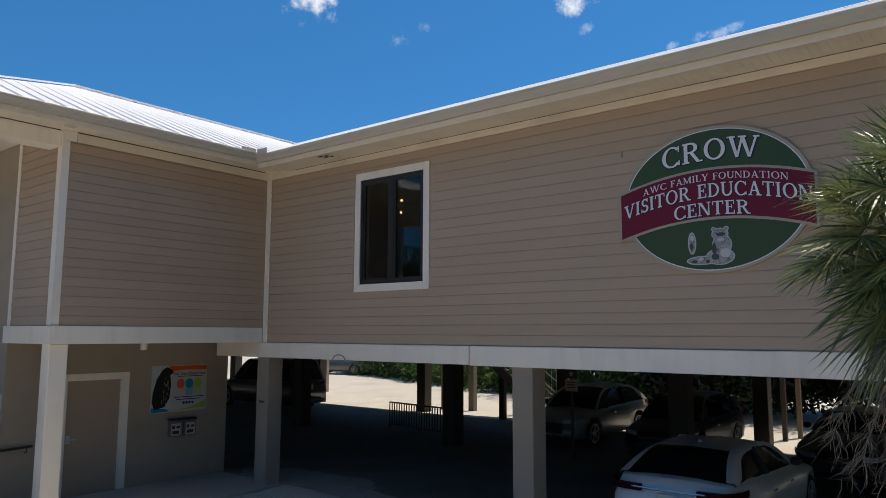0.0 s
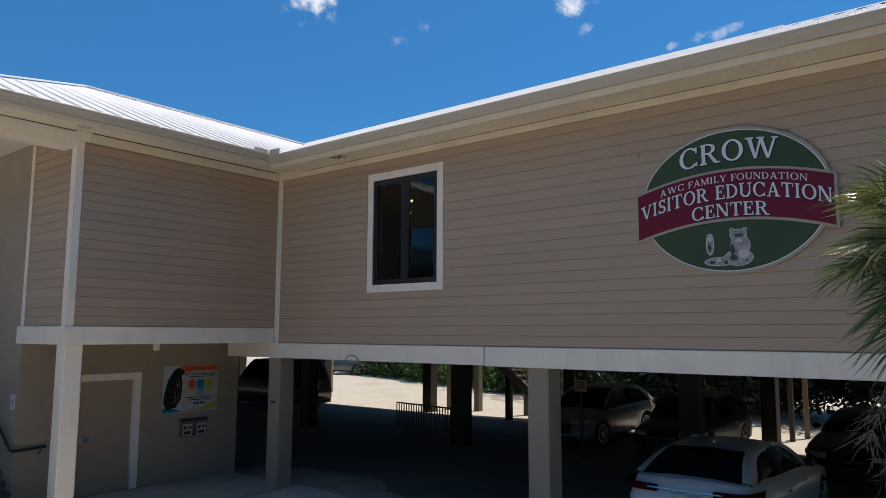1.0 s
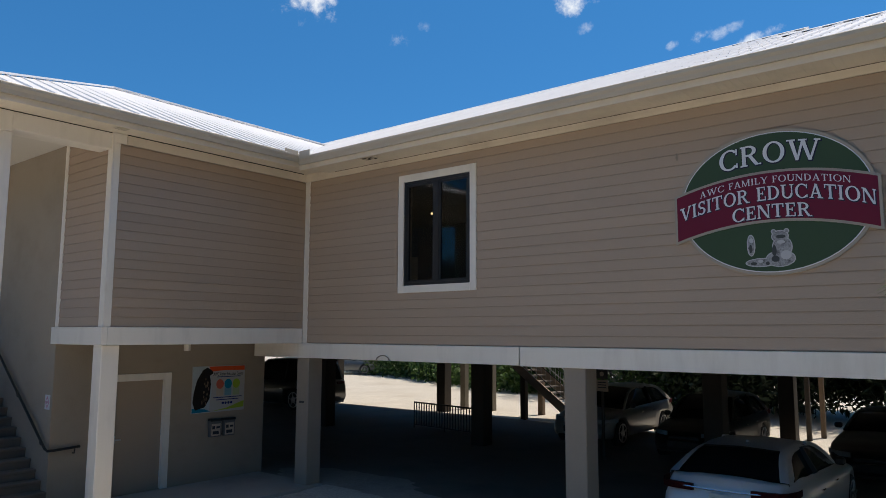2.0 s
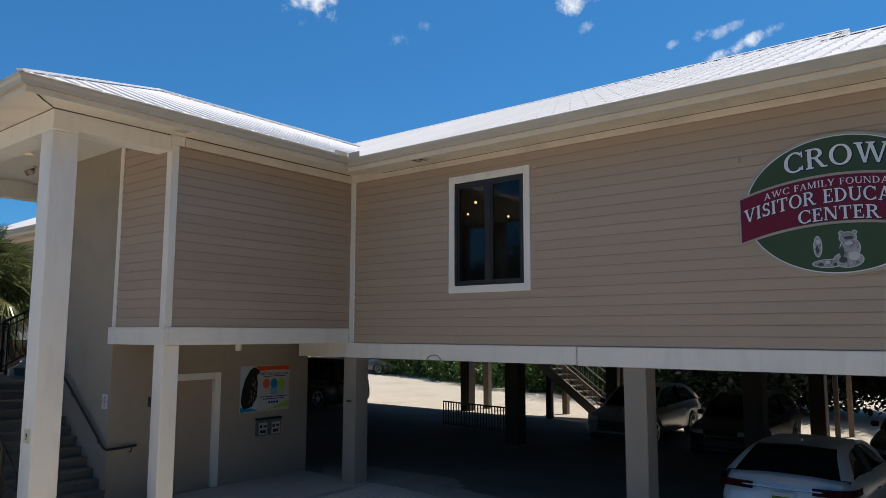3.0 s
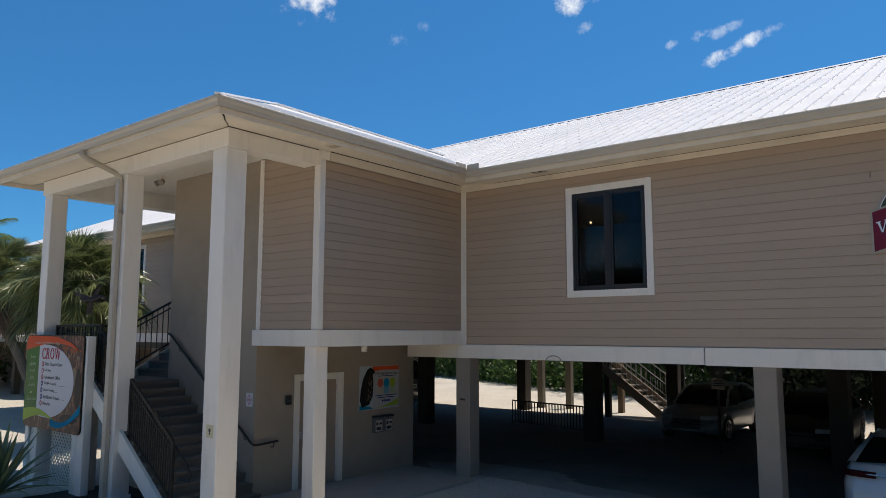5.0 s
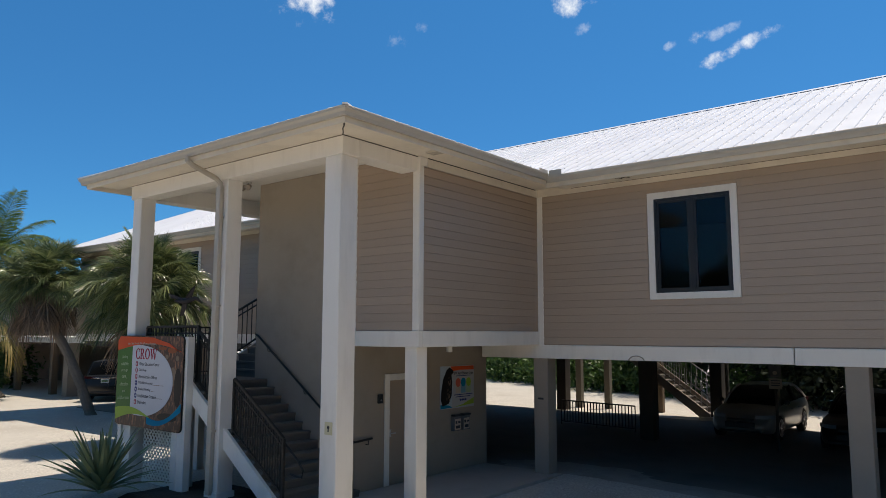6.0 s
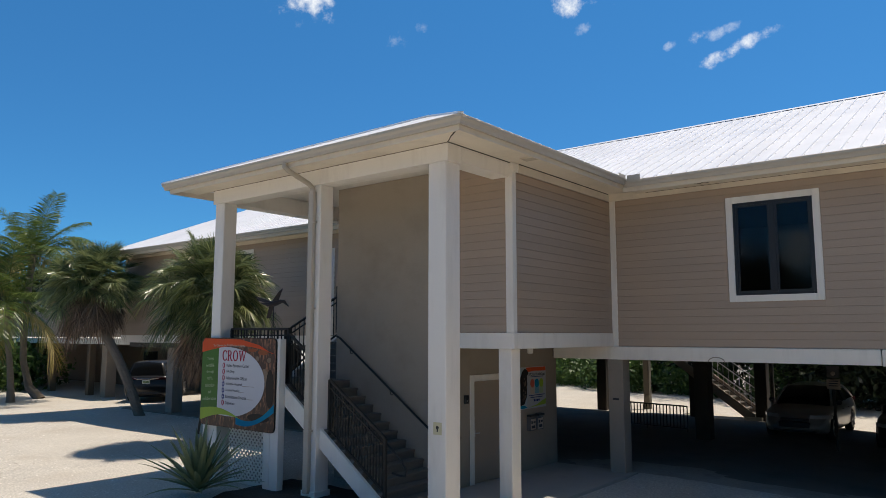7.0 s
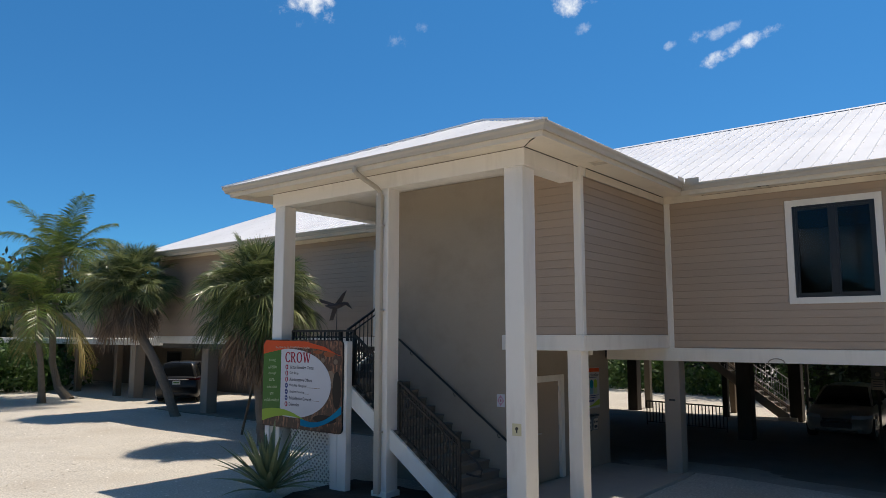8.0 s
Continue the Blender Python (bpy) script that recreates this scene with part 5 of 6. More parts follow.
def downspout():
    ob = thing("downspout", "beige rectangular downspout beside a porch column", "downspout", "", "", (-14.735, 2.952, 0))
    bm = bmesh.new()
    box(bm, -0.07, 0.06, -0.045, 0.04, 0.12, 5.60, soft=0.008)
    part("pipe", bm, GUTTER, ob)
    bm = bmesh.new()
    tube(bm, [(0.015, -0.70, 6.02), (0.015, -0.70, 5.95), (0.01, -0.60, 5.89), (0, -0.10, 5.73), (0, -0.01, 5.66), (0, 0, 5.52)], 0.048, 10)
    part("elbow", bm, GUTTER, ob)
    for z in (1.2, 3.4, 5.0):
        part("strap", boxes((-0.06, 0.10, -0.055, 0.034, z, z + 0.03)), GUTTER, ob)


downspout()


def flood_light():
    ob = thing("flood_light", "twin-headed flood light on the porch ceiling", "light", "", "", (-15.95, 4.45, 6.085))
    part("mount", tube(bmesh.new(), [(0, 0, -0.03), (0, 0, 0.0)], 0.06, 14), TRIM, ob)
    for s in (-1, 1):
        bm = bmesh.new()
        tube(bm, [(0, 0, -0.03), (s * 0.06, -0.02, -0.07), (s * 0.07, -0.03, -0.09), (s * 0.10, -0.10, -0.14)], [0.012, 0.02, 0.045, 0.062], 12)
        part("lamp_head", bm, POST, ob)
    ob = thing("ceiling_light", "round recessed light in the porch ceiling", "light", "", "", (-14.9, 3.95, 6.085))
    part("trim_ring", tube(bmesh.new(), [(0, 0, -0.012), (0, 0, 0)], 0.10, 20), TRIM, ob)
    part("lens", tube(bmesh.new(), [(0, 0, -0.015), (0, 0, -0.011)], 0.07, 20), lamp_mat("recessed_lamp", (1.0, 0.75, 0.45), 0.3), ob)


flood_light()


def soffit_vent(x, y, z, dirt=()):
    ob = thing("soffit_vent", "small louvred vent with a lifted flap in the soffit", "vent", "soffit vents", "", (x, y, z))
    part("rim", boxes((-0.17, 0.17, -0.10, 0.10, -0.018, 0.0), soft=0.003), CREAM, ob)
    for k in range(4):
        part("slat", boxes((-0.15, 0.15, -0.08 + 0.045 * k, -0.055 + 0.045 * k, -0.026, -0.017)), GUTTER, ob)
    for u, v, w, d in dirt:
        part("dirt_patch", boxes((u - w, u + w, v - d, v + d, -0.030, -0.0255), soft=0.002), SEAM, ob, "dried brown dirt")


soffit_vent(-9.3, 8.25, 5.962, ((-0.08, -0.05, 0.05, 0.022), (0.04, -0.02, 0.045, 0.03), (-0.05, 0.05, 0.035, 0.02), (0.10, 0.06, 0.03, 0.016)))
soffit_vent(-11.05, 4.72, 6.016)
setting("splash_guard", boxes((PE_E + 0.02, PE_E + 0.30, EAVE_Y - 0.055, EAVE_Y - 0.045, 6.08, 6.19), (PE_E - 0.015, PE_E - 0.005, EAVE_Y - 0.36, EAVE_Y - 0.06, 6.12, 6.20)), GUTTER, "beige splash guards at the gutter's inner corner", "gutter")


def wall_hook():
    ob = thing("wall_hook", "small rusty hook on the tan siding beside the sign", "hook", "", "", (-3.98, WY - 0.018, 5.23))
    part("plate", boxes((-0.008, 0.008, -0.006, 0.002, -0.05, 0.05), soft=0.002), POST, ob)
    part("wire", tube(bmesh.new(), [(0, -0.005, -0.02), (0, -0.035, -0.03), (0, -0.04, 0.0)], 0.006, 6), POST, ob)


wall_hook()


def beam_ring():
    ob = thing("hose_hook", "grey wire hook hanging at the beam's lower edge", "hook", "", "", (-9.28, WY - 0.06, 2.40))
    part("wire", tube(bmesh.new(), [(0.16 * math.cos(radians(a)), -0.01, 0.10 * math.sin(radians(a))) for a in range(0, 181, 15)], 0.010, 6), POST, ob)


beam_ring()

# interior lamps behind the window
for lx, ly, lz in ((-10.99, 13.6, 5.78), (-11.65, 12.8, 5.80), (-10.48, 11.53, 5.78)):
    ob = thing("pendant_lamp", "small warm ceiling lamp inside the room", "lamp", "pendant lamps", "", (lx, ly, lz))
    bm = bmesh.new()
    bmesh.ops.create_uvsphere(bm, u_segments=12, v_segments=8, radius=0.03)
    part("bulb", bm, BULB, ob)
    part("cord", tube(bmesh.new(), [(0, 0, 0.04), (0, 0, 5.90 - lz)], 0.005, 6), BLACK, ob)


# ---- things under and behind the building ----
def guard_fence():
    ob = thing("guard_fence", "low dark picket fence on the car park floor", "fence", "", "", (-15.35, 16.45, 0))
    w = 2.72
    part("top_rail", bar(bmesh.new(), (0, 0, 0.78), (w, -0.40, 0.78), 0.04, 0.04), BRONZE, ob)
    part("bottom_rail", bar(bmesh.new(), (0, 0, 0.12), (w, -0.40, 0.12), 0.03, 0.03), BRONZE, ob)
    for i in range(25):
        u = i / 24
        part("picket", boxes((w * u - 0.014, w * u + 0.014, -0.40 * u - 0.01, -0.40 * u + 0.01, 0.0 if i in (0, 12, 24) else 0.1, 0.79)), BRONZE, ob)


guard_fence()


def rear_stairs():
    """Open timber stairs behind the building, with light metal rails."""
    ob = thing("rear_stairs", "open timber stairs with thin metal rails behind the building", "stairs", "", "", (0, 0, 0))
    ya, yb = 20.62, 21.85
    zt = lambda x: 1.2 + 0.715 * (-13.70 - x) + 0.30
    n = 14
    for i in range(n):
        x = -12.05 - i * 0.254
        z = (i + 1) * 0.182
        part("tread", boxes((x - 0.27, x + 0.01, ya + 0.06, yb - 0.06, z - 0.045, z)), STEP, ob)
    for y in (ya, yb - 0.06):
        bm = bmesh.new()
        prism(bm, [(-11.95, 0.0), (-11.95, zt(-11.95) - 0.05), (-15.6, zt(-15.6)), (-15.6, zt(-15.6) - 0.32), (-12.2, 0.0)], "y", y, y + 0.05)
        part("stringer", bm, POST, ob)
        for hgt in (0.92, 0.55, 0.15):
            part("rail", tube(bmesh.new(), [(-12.0, y + 0.025, zt(-12.0) + hgt), (-15.6, y + 0.025, zt(-15.6) + hgt)], 0.016, 6), STEEL if y > 21 else BRONZE, ob)
        for k in range(20):
            x = -12.05 - k * 0.185
            part("picket", tube(bmesh.new(), [(x, y + 0.025, zt(x) - 0.02), (x, y + 0.025, zt(x) + 0.92)], 0.008, 5), STEEL, ob)
    part("footing", boxes((-12.3, -11.7, ya - 0.1, yb, -0.1, 0.10)), CONCRETE, ob)


rear_stairs()
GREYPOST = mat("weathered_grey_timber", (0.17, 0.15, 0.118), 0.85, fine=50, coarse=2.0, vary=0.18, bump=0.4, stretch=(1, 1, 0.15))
# The darkest posts use the colour with painted-in shade.
for px, py, pw, m in ((-17.65, 22.05, 0.24, GREYPOST), (-16.52, 22.3, 0.24, GREYPOST), (-14.16, 20.85, 0.20, SHADEPOST), (-14.34, 22.3, 0.20, WOOD), (-11.33, 20.6, 0.11, GREYPOST), (-5.6, 22.7, 0.13, SHADEPOST), (-5.4, 23.6, 0.13, WOOD), (-27.48, 24.7, 0.26, POST)):
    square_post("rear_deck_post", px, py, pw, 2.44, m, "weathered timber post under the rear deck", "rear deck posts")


def parking_sign():
    ob = thing("parking_sign", "small dim parking sign plates on a thin dark post", "sign", "", "", (-8.5, 15.44, 0))
    part("pole", boxes((-0.03, 0.03, -0.02, 0.02, -0.1, 2.05)), SHADEPOST, ob)
    part("upper_plate", boxes((-0.15, 0.15, -0.028, -0.02, 1.82, 2.12)), DARKFRAME, ob)
    part("symbol", plate(ellipse(0.0, 1.93, 0.055, 0.055, 14) , -0.031, -0.027), POST, ob)
    part("lower_plate", boxes((-0.16, 0.16, -0.028, -0.02, 1.52, 1.79)), POST, ob)
    for z in (1.72, 1.66, 1.60):
        part("text_line", boxes((-0.11, 0.11, -0.031, -0.027, z, z + 0.025)), P_INK, ob)


parking_sign()
# second building on posts beyond the far wing
# Brown made darker: the deep shade on this wall is in its colour.
FARWALL = mat("shaded_brown_wall", (0.21, 0.16, 0.122), 0.85, fine=50, coarse=0.8, vary=0.12, bump=0.3)
setting("wall_far_store", boxes((-64.0, -33.0, 16.0, 16.2, -0.1, 2.5)), FARWALL, "brown ground floor wall beyond the far wing, its shade painted in", "wall")
setting("floor_far_deck", boxes((-60.0, -36.4, 11.0, 17.5, 2.46, 2.74), soft=0.01), TRIM, "white edged raised deck beyond the far wing", "deck")
for px, w in ((-38.6, 0.5), (-40.4, 0.3), (-44.6, 0.3), (-49.0, 0.3)):
    square_post("deck_post", px, 11.2, w, 2.46, POST if w > 0.4 else WOOD, "square post under the far raised deck", "far deck posts")
screen = thing("deck_screen", "tan horizontal boards screening the far raised deck", "screen", "", "", (-53.0, 11.05, 2.74))
for i in range(9):
    part("slat", boxes((0, 16.4, 0, 0.03, 0.06 + 0.15 * i, 0.203 + 0.15 * i)), SIDING, screen)
for i in range(9):
    part("upright", boxes((0.1 + 2.0 * i, 0.2 + 2.0 * i, 0.03, 0.12, -0.02, 1.42)), TRIM, screen)
window_far = thing("window_3", "dark window in the far ground floor wall", "window", "", "structure", (-43.4, 16.0, 0.9))
part("window_frame", boxes((-0.75, 0.75, -0.03, 0.0, 0, 1.1)), DARKFRAME, window_far)
part("pane", boxes((-0.68, 0.68, -0.036, -0.028, 0.07, 1.03)), flat("dark_pane", (0.02, 0.022, 0.025), 0.08), window_far)


# ---- planting bed by the stairs ----
bed = bmesh.new()
bx, by = [-16.5 + 0.2 * i for i in range(20)], [2.0 + 0.32 * i for i in range(8)]
bed_grid = [[bed.verts.new((x, y, (0.05 + 0.04 * noise.noise((x * 2, y * 2, 0))) if 0 < i < 19 and 0 < j < 7 else -0.12)) for i, x in enumerate(bx)] for j, y in enumerate(by)]
for r0, r1 in zip(bed_grid, bed_grid[1:]):
    for i in range(len(bx) - 1):
        bed.faces.new((r0[i], r0[i + 1], r1[i + 1], r1[i]))
setting("planting_bed", bed, mat("dark_mulch", (0.055, 0.042, 0.032), 0.95, fine=25, coarse=3, vary=0.4, bump=1.0, grain=0.5), "dark mulched planting bed by the stairs", "bed")


# ---- plants ----
SABAL = leaf_mat("sabal_leaf", (0.04, 0.08, 0.028), (0.28, 0.31, 0.13), 0.28, 0.25)
SABAL_DRY = leaf_mat("dry_palm_leaf", (0.12, 0.08, 0.055), (0.36, 0.25, 0.17), 0.7, 0.15)
COCO = leaf_mat("coconut_leaf", (0.04, 0.085, 0.016), (0.19, 0.25, 0.055), 0.33, 0.3)
COCO_OLD = leaf_mat("yellowed_palm_leaf", (0.30, 0.24, 0.06), (0.36, 0.27, 0.10), 0.5, 0.2)
AGAVE = leaf_mat("agave_leaf", (0.17, 0.205, 0.095), (0.36, 0.385, 0.20), 0.45, 0.1)
HEDGE = leaf_mat("hedge_leaf", (0.035, 0.085, 0.018), (0.085, 0.16, 0.035), 0.5, 0.3)
# Near-black green: shade among these leaves is put into their colour.
WOODS = leaf_mat("shaded_thicket_leaf", (0.010, 0.020, 0.007), (0.030, 0.050, 0.015), 0.6, 0.15)
TRUNK = mat("palm_trunk_bark", (0.19, 0.155, 0.12), 0.9, fine=30, coarse=4.0, vary=0.3, bump=0.9, stretch=(1, 1, 2.5))
BLOOM = mat("budding_flower_stalk", (0.30, 0.31, 0.09), 0.7, vary=0.25)
TWIG = mat("dry_flower_stalk", (0.155, 0.138, 0.118), 0.85, vary=0.2)


def strip(bm, pts, widths, side):
    """A narrow leaf blade along pts, its halves folded a little."""
    rows = []
    for p, w in zip(pts, widths):
        rows.append((bm.verts.new(p - side * w), bm.verts.new(p + side * w)) if w > 0.0005 else (bm.verts.new(p),))
    for a, b in zip(rows, rows[1:]):
        if len(b) == 1:
            bm.faces.new((a[0], a[1], b[0]))
        else:
            bm.faces.new((a[0], a[1], b[1], b[0]))


def fan_leaf(bm, stem, root, az, el, stalk, blade, n, droop, rnd, hang=0.0, spread=106, wide=0.34):
    """A palm fan: an arching stalk, then n pleated blades that are joined at the foot and part towards drooping tips. hang: a dead fan folds down."""
    sag = Vector((0, 0, -1))
    d = Vector((math.cos(az) * math.cos(el), math.sin(az) * math.cos(el), math.sin(el)))
    tip = root + d * stalk + sag * stalk * (0.16 + 0.5 * hang)
    tube(stem, [root, root + d * stalk * 0.55 + sag * stalk * 0.04, tip], [0.018, 0.013, 0.010], 4, False)
    e = (d + sag * (0.25 + 1.6 * hang)).normalized()
    side = e.cross(Vector((0, 0, 1)))
    side = side.normalized() if side.length > 0.05 else Vector((1, 0, 0))
    up = side.cross(e)
    roll = rnd.uniform(-0.9, 0.9)
    s2, u2 = side * math.cos(roll) + up * math.sin(roll), up * math.cos(roll) - side * math.sin(roll)
    spread = radians(spread * (1 - 0.45 * hang))
    half = math.sin(spread / n)
    droop *= rnd.uniform(0.5, 1.5)
    cup = rnd.uniform(0.0, 0.35)
    for k in range(n):
        a = spread * (2 * (k + 0.5) / n - 1) + rnd.uniform(-0.02, 0.02)
        out = (e * math.cos(a) + s2 * math.sin(a) + u2 * cup * (1 - math.cos(a))).normalized()
        ln = blade * (0.72 + 0.28 * math.cos(a * 0.8)) * rnd.uniform(0.88, 1.08)
        flat_side = u2.cross(out).normalized()
        cross = (flat_side + u2 * (0.55 if k % 2 else -0.55)).normalized()
        pts = [tip + out * ln * u + sag * ln * droop * u ** 2.4 * rnd.uniform(0.8, 1.2) for u in (0.0, 0.36, 0.70, 1.0)]
        w = wide * ln * half
        strip(bm, pts, [w * 0.12, w, w * 0.62, 0.0], cross)


def sabal_palm(label, path, r_trunk, crown_r, leaves, dry, seed, n=24, droop=0.22, low=112, skirt_el=(-70, -20), skirt_len=1.0, wide=0.34, blade=(0.25, 0.37)):
    rnd = random.Random(seed)
    base = Vector(path[0])
    ob = thing("sabal_palm", label, "palm tree", "", "", base)
    pts = [Vector(p) - base for p in path]
    fine = []
    for i in range(25):
        u = i / 24 * (len(pts) - 1)
        j = min(int(u), len(pts) - 2)
        fine.append(pts[j].lerp(pts[j + 1], u - j))
    rad = [r_trunk * (1.25 if i == 0 else 1.0) * rnd.uniform(0.92, 1.08) for i in range(25)]
    part("trunk", tube(bmesh.new(), fine, rad, 12), TRUNK, ob)
    root = pts[-1]
    crown, stems, skirt = bmesh.new(), bmesh.new(), bmesh.new()
    for i in range(leaves):
        f = (i + 0.5) / leaves
        el = radians(82 - low * f ** 0.85 + rnd.uniform(-10, 10))
        reach = crown_r * rnd.uniform(0.32, 0.76)
        fan_leaf(crown, stems, root + Vector((0, 0, rnd.uniform(-0.2, 0.2))), i * 2.39996 + rnd.uniform(-0.35, 0.35), el, reach, crown_r * rnd.uniform(*blade), n, droop * (0.5 + 1.1 * f), rnd, 0.0, 106, wide)
    for i in range(dry):
        el = radians(rnd.uniform(*skirt_el))
        fan_leaf(skirt, skirt, root + Vector((0, 0, rnd.uniform(-0.35, 0.0))), i * 2.39996 + rnd.uniform(-0.5, 0.5), el, crown_r * rnd.uniform(0.15, 0.50), crown_r * skirt_len * rnd.uniform(0.26, 0.44), 13, 0.5, rnd, rnd.uniform(0.6, 1.0))
    part("crown", crown, SABAL, ob)
    part("stalk_cluster", stems, SABAL, ob)
    if dry:
        part("dry_skirt", skirt, SABAL_DRY, ob, "hanging dry brown fronds")
    else:
        skirt.free()
    return ob


def coconut_palm(label, path, r_trunk, frond, count, seed, lowest=-8):
    rnd = random.Random(seed)
    base = Vector(path[0])
    ob = thing("coconut_palm", label, "palm tree", "coconut palms", "", base)
    pts = [Vector(p) - base for p in path]
    part("trunk", tube(bmesh.new(), pts, [r_trunk * (1.6 - 0.6 * min(1.0, i / 1.5)) if i < 2 else r_trunk for i in range(len(pts))], 12), TRUNK, ob)
    root = pts[-1]
    green, old = bmesh.new(), bmesh.new()
    for i in range(count):
        f = (i + 0.5) / count
        bm = old if f > 0.86 else green
        az = i * 2.39996 + rnd.uniform(-0.25, 0.25)
        el = radians(80 - (80 - lowest) * f ** 0.7 + rnd.uniform(-6, 6))
        ln = frond * rnd.uniform(0.85, 1.1)
        flat_dir = Vector((math.cos(az), math.sin(az), 0))
        spine, pos, ang = [], root.copy(), el
        seg = 16
        for s in range(seg + 1):
            spine.append(pos.copy())
            pos += (flat_dir * math.cos(ang) + Vector((0, 0, math.sin(ang)))) * (ln / seg)
            ang -= radians(1.4 + 7.5 * (s / seg) ** 1.3) * (0.5 + 0.75 * f)
        tube(bm, spine, [0.035 * (1 - 0.85 * s / seg) for s in range(seg + 1)], 4, False)
        side = flat_dir.cross(Vector((0, 0, 1))).normalized()
        m = 84
        for k in range(9, m):
            u = k / m * seg
            j = min(int(u), seg - 1)
            p = spine[j].lerp(spine[j + 1], u - j)
            t = (spine[j + 1] - spine[j]).normalized()
            up = side.cross(t).normalized()
            leaf = 0.32 * ln * math.sin(math.pi * (0.14 + 0.74 * k / m)) ** 0.8 * rnd.uniform(0.85, 1.08)
            for sg in (-1, 1):
                out = (side * sg * 0.85 + t * (0.40 + 0.5 * k / m) + up * rnd.uniform(0.05, 0.35)).normalized()
                sag = Vector((0, 0, -1)) * leaf * rnd.uniform(0.35, 0.75) * (0.6 + 0.9 * f)
                line = [p, p + out * leaf * 0.4 + sag * 0.1, p + out * leaf * 0.75 + sag * 0.5, p + out * leaf + sag]
                strip(bm, line, [0.010, 0.019, 0.014, 0.0], (t + up * rnd.uniform(-0.6, 0.6)).normalized())
    part("crown", green, COCO, ob)
    part("old_fronds", old, COCO_OLD, ob, "yellowing lower fronds")


sabal_palm("leaning sabal palm with a dry skirt of fronds", [(-30.1, 8.2, -0.1), (-30.35, 7.95, 0.9), (-30.8, 7.6, 2.1), (-31.4, 7.15, 3.3), (-31.7, 6.95, 4.75)], 0.17, 2.15, 210, 130, 5, 24, 0.34, 94, (-50, 2), 0.85)
sabal_palm("full sabal palm with long dry fronds before the far wing", [(-21.75, 5.8, -0.1), (-21.8, 5.75, 0.9), (-21.9, 5.65, 2.2), (-21.92, 5.62, 3.0), (-21.9, 5.6, 4.1)], 0.17, 2.0, 270, 90, 9, 26, 0.40, 118, (-84, -34), 1.2)
near_palm = sabal_palm("sabal palm beside the building sign with arching green fans", [(0.15, 5.5, -0.3), (0.1, 5.45, 1.0), (-0.05, 5.42, 2.2), (-0.16, 5.38, 3.5)], 0.15, 1.10, 190, 3, 21, 30, 0.16, 130, wide=0.34, blade=(0.32, 0.46))
coconut_palm("young coconut palm on sunlit gravel", [(-39.4, 7.3, -0.1), (-39.35, 7.25, 0.5), (-39.35, 7.15, 1.6), (-39.4, 7.0, 2.8), (-39.5, 6.87, 4.3)], 0.125, 3.7, 18, 31, -25)
coconut_palm("taller coconut palm with a curved trunk", [(-40.3, 8.9, -0.1), (-40.9, 8.6, 0.5), (-41.2, 8.4, 1.7), (-41.15, 8.3, 3.6), (-40.9, 8.4, 6.7)], 0.15, 3.3, 21, 37, -18)
prop = thing("tree_prop", "slim timber prop leaning on the palm trunk", "prop", "", "", (-24.0, 6.7, 0))
part("pole", bar(bmesh.new(), (0, 0, -0.05), (2.1, -1.1, 2.0), 0.06, 0.06), WOOD, prop)


def flower_stalks():
    """Dry branching flower stalks that hang from the near palm."""
    rnd = random.Random(4)
    for k, (root, d, pull, ln) in enumerate((((-0.52, -0.34, 3.26), (-0.75, -0.45, 0.0), (-0.1, -0.1, -1.0), 0.95), ((-0.46, -0.42, 3.2), (-0.6, -0.5, -0.1), (-0.05, -0.1, -1.0), 0.95),
                                             ((-0.45, -0.3, 3.95), (-0.85, -0.35, 0.30), (-0.3, -0.1, -0.05), 0.68), ((-0.45, -0.35, 3.85), (-0.85, -0.3, 0.15), (-0.3, -0.15, -0.2), 0.66), ((-0.40, -0.5, 3.15), (-0.6, -0.5, -0.1), (0.1, -0.1, -1.0), 0.9))):
        bm = bmesh.new()
        p, d = Vector(root), Vector(d).normalized()
        line = [p.copy()]
        for s in range(9):
            d = (d + Vector(pull) * 0.22).normalized()
            p = p + d * (ln / 9)
            line.append(p.copy())
        tube(bm, line, [0.005 - 0.0004 * s for s in range(10)], 5, False)
        for s in range(3, 10):
            for b in range(9):
                q, e = line[s].copy(), (d + Vector((rnd.uniform(-1, 1), rnd.uniform(-1, 1), rnd.uniform(-1, 0.6)))).normalized()
                twig = [q.copy()]
                for _ in range(6):
                    e = (e + Vector((rnd.uniform(-0.6, 0.6), rnd.uniform(-0.6, 0.6), -0.15))).normalized()
                    q = q + e * rnd.uniform(0.03, 0.06)
                    twig.append(q.copy())
                tube(bm, twig, [0.0019, 0.0017, 0.0015, 0.0014, 0.0012, 0.001, 0.0009], 3, False)
                for _ in range(3):
                    v = twig[rnd.randrange(1, 5)]
                    w = v + Vector((rnd.uniform(-1, 1), rnd.uniform(-1, 1), rnd.uniform(-1, 0.3))) * 0.05
                    tube(bm, [v, w], 0.0009, 3, False)
        part("flower_stalk", bm, BLOOM if k in (2, 3) else TWIG, near_palm, "yellow-green branching flower stalk" if k in (2, 3) else "dry grey branching flower stalk")


flower_stalks()


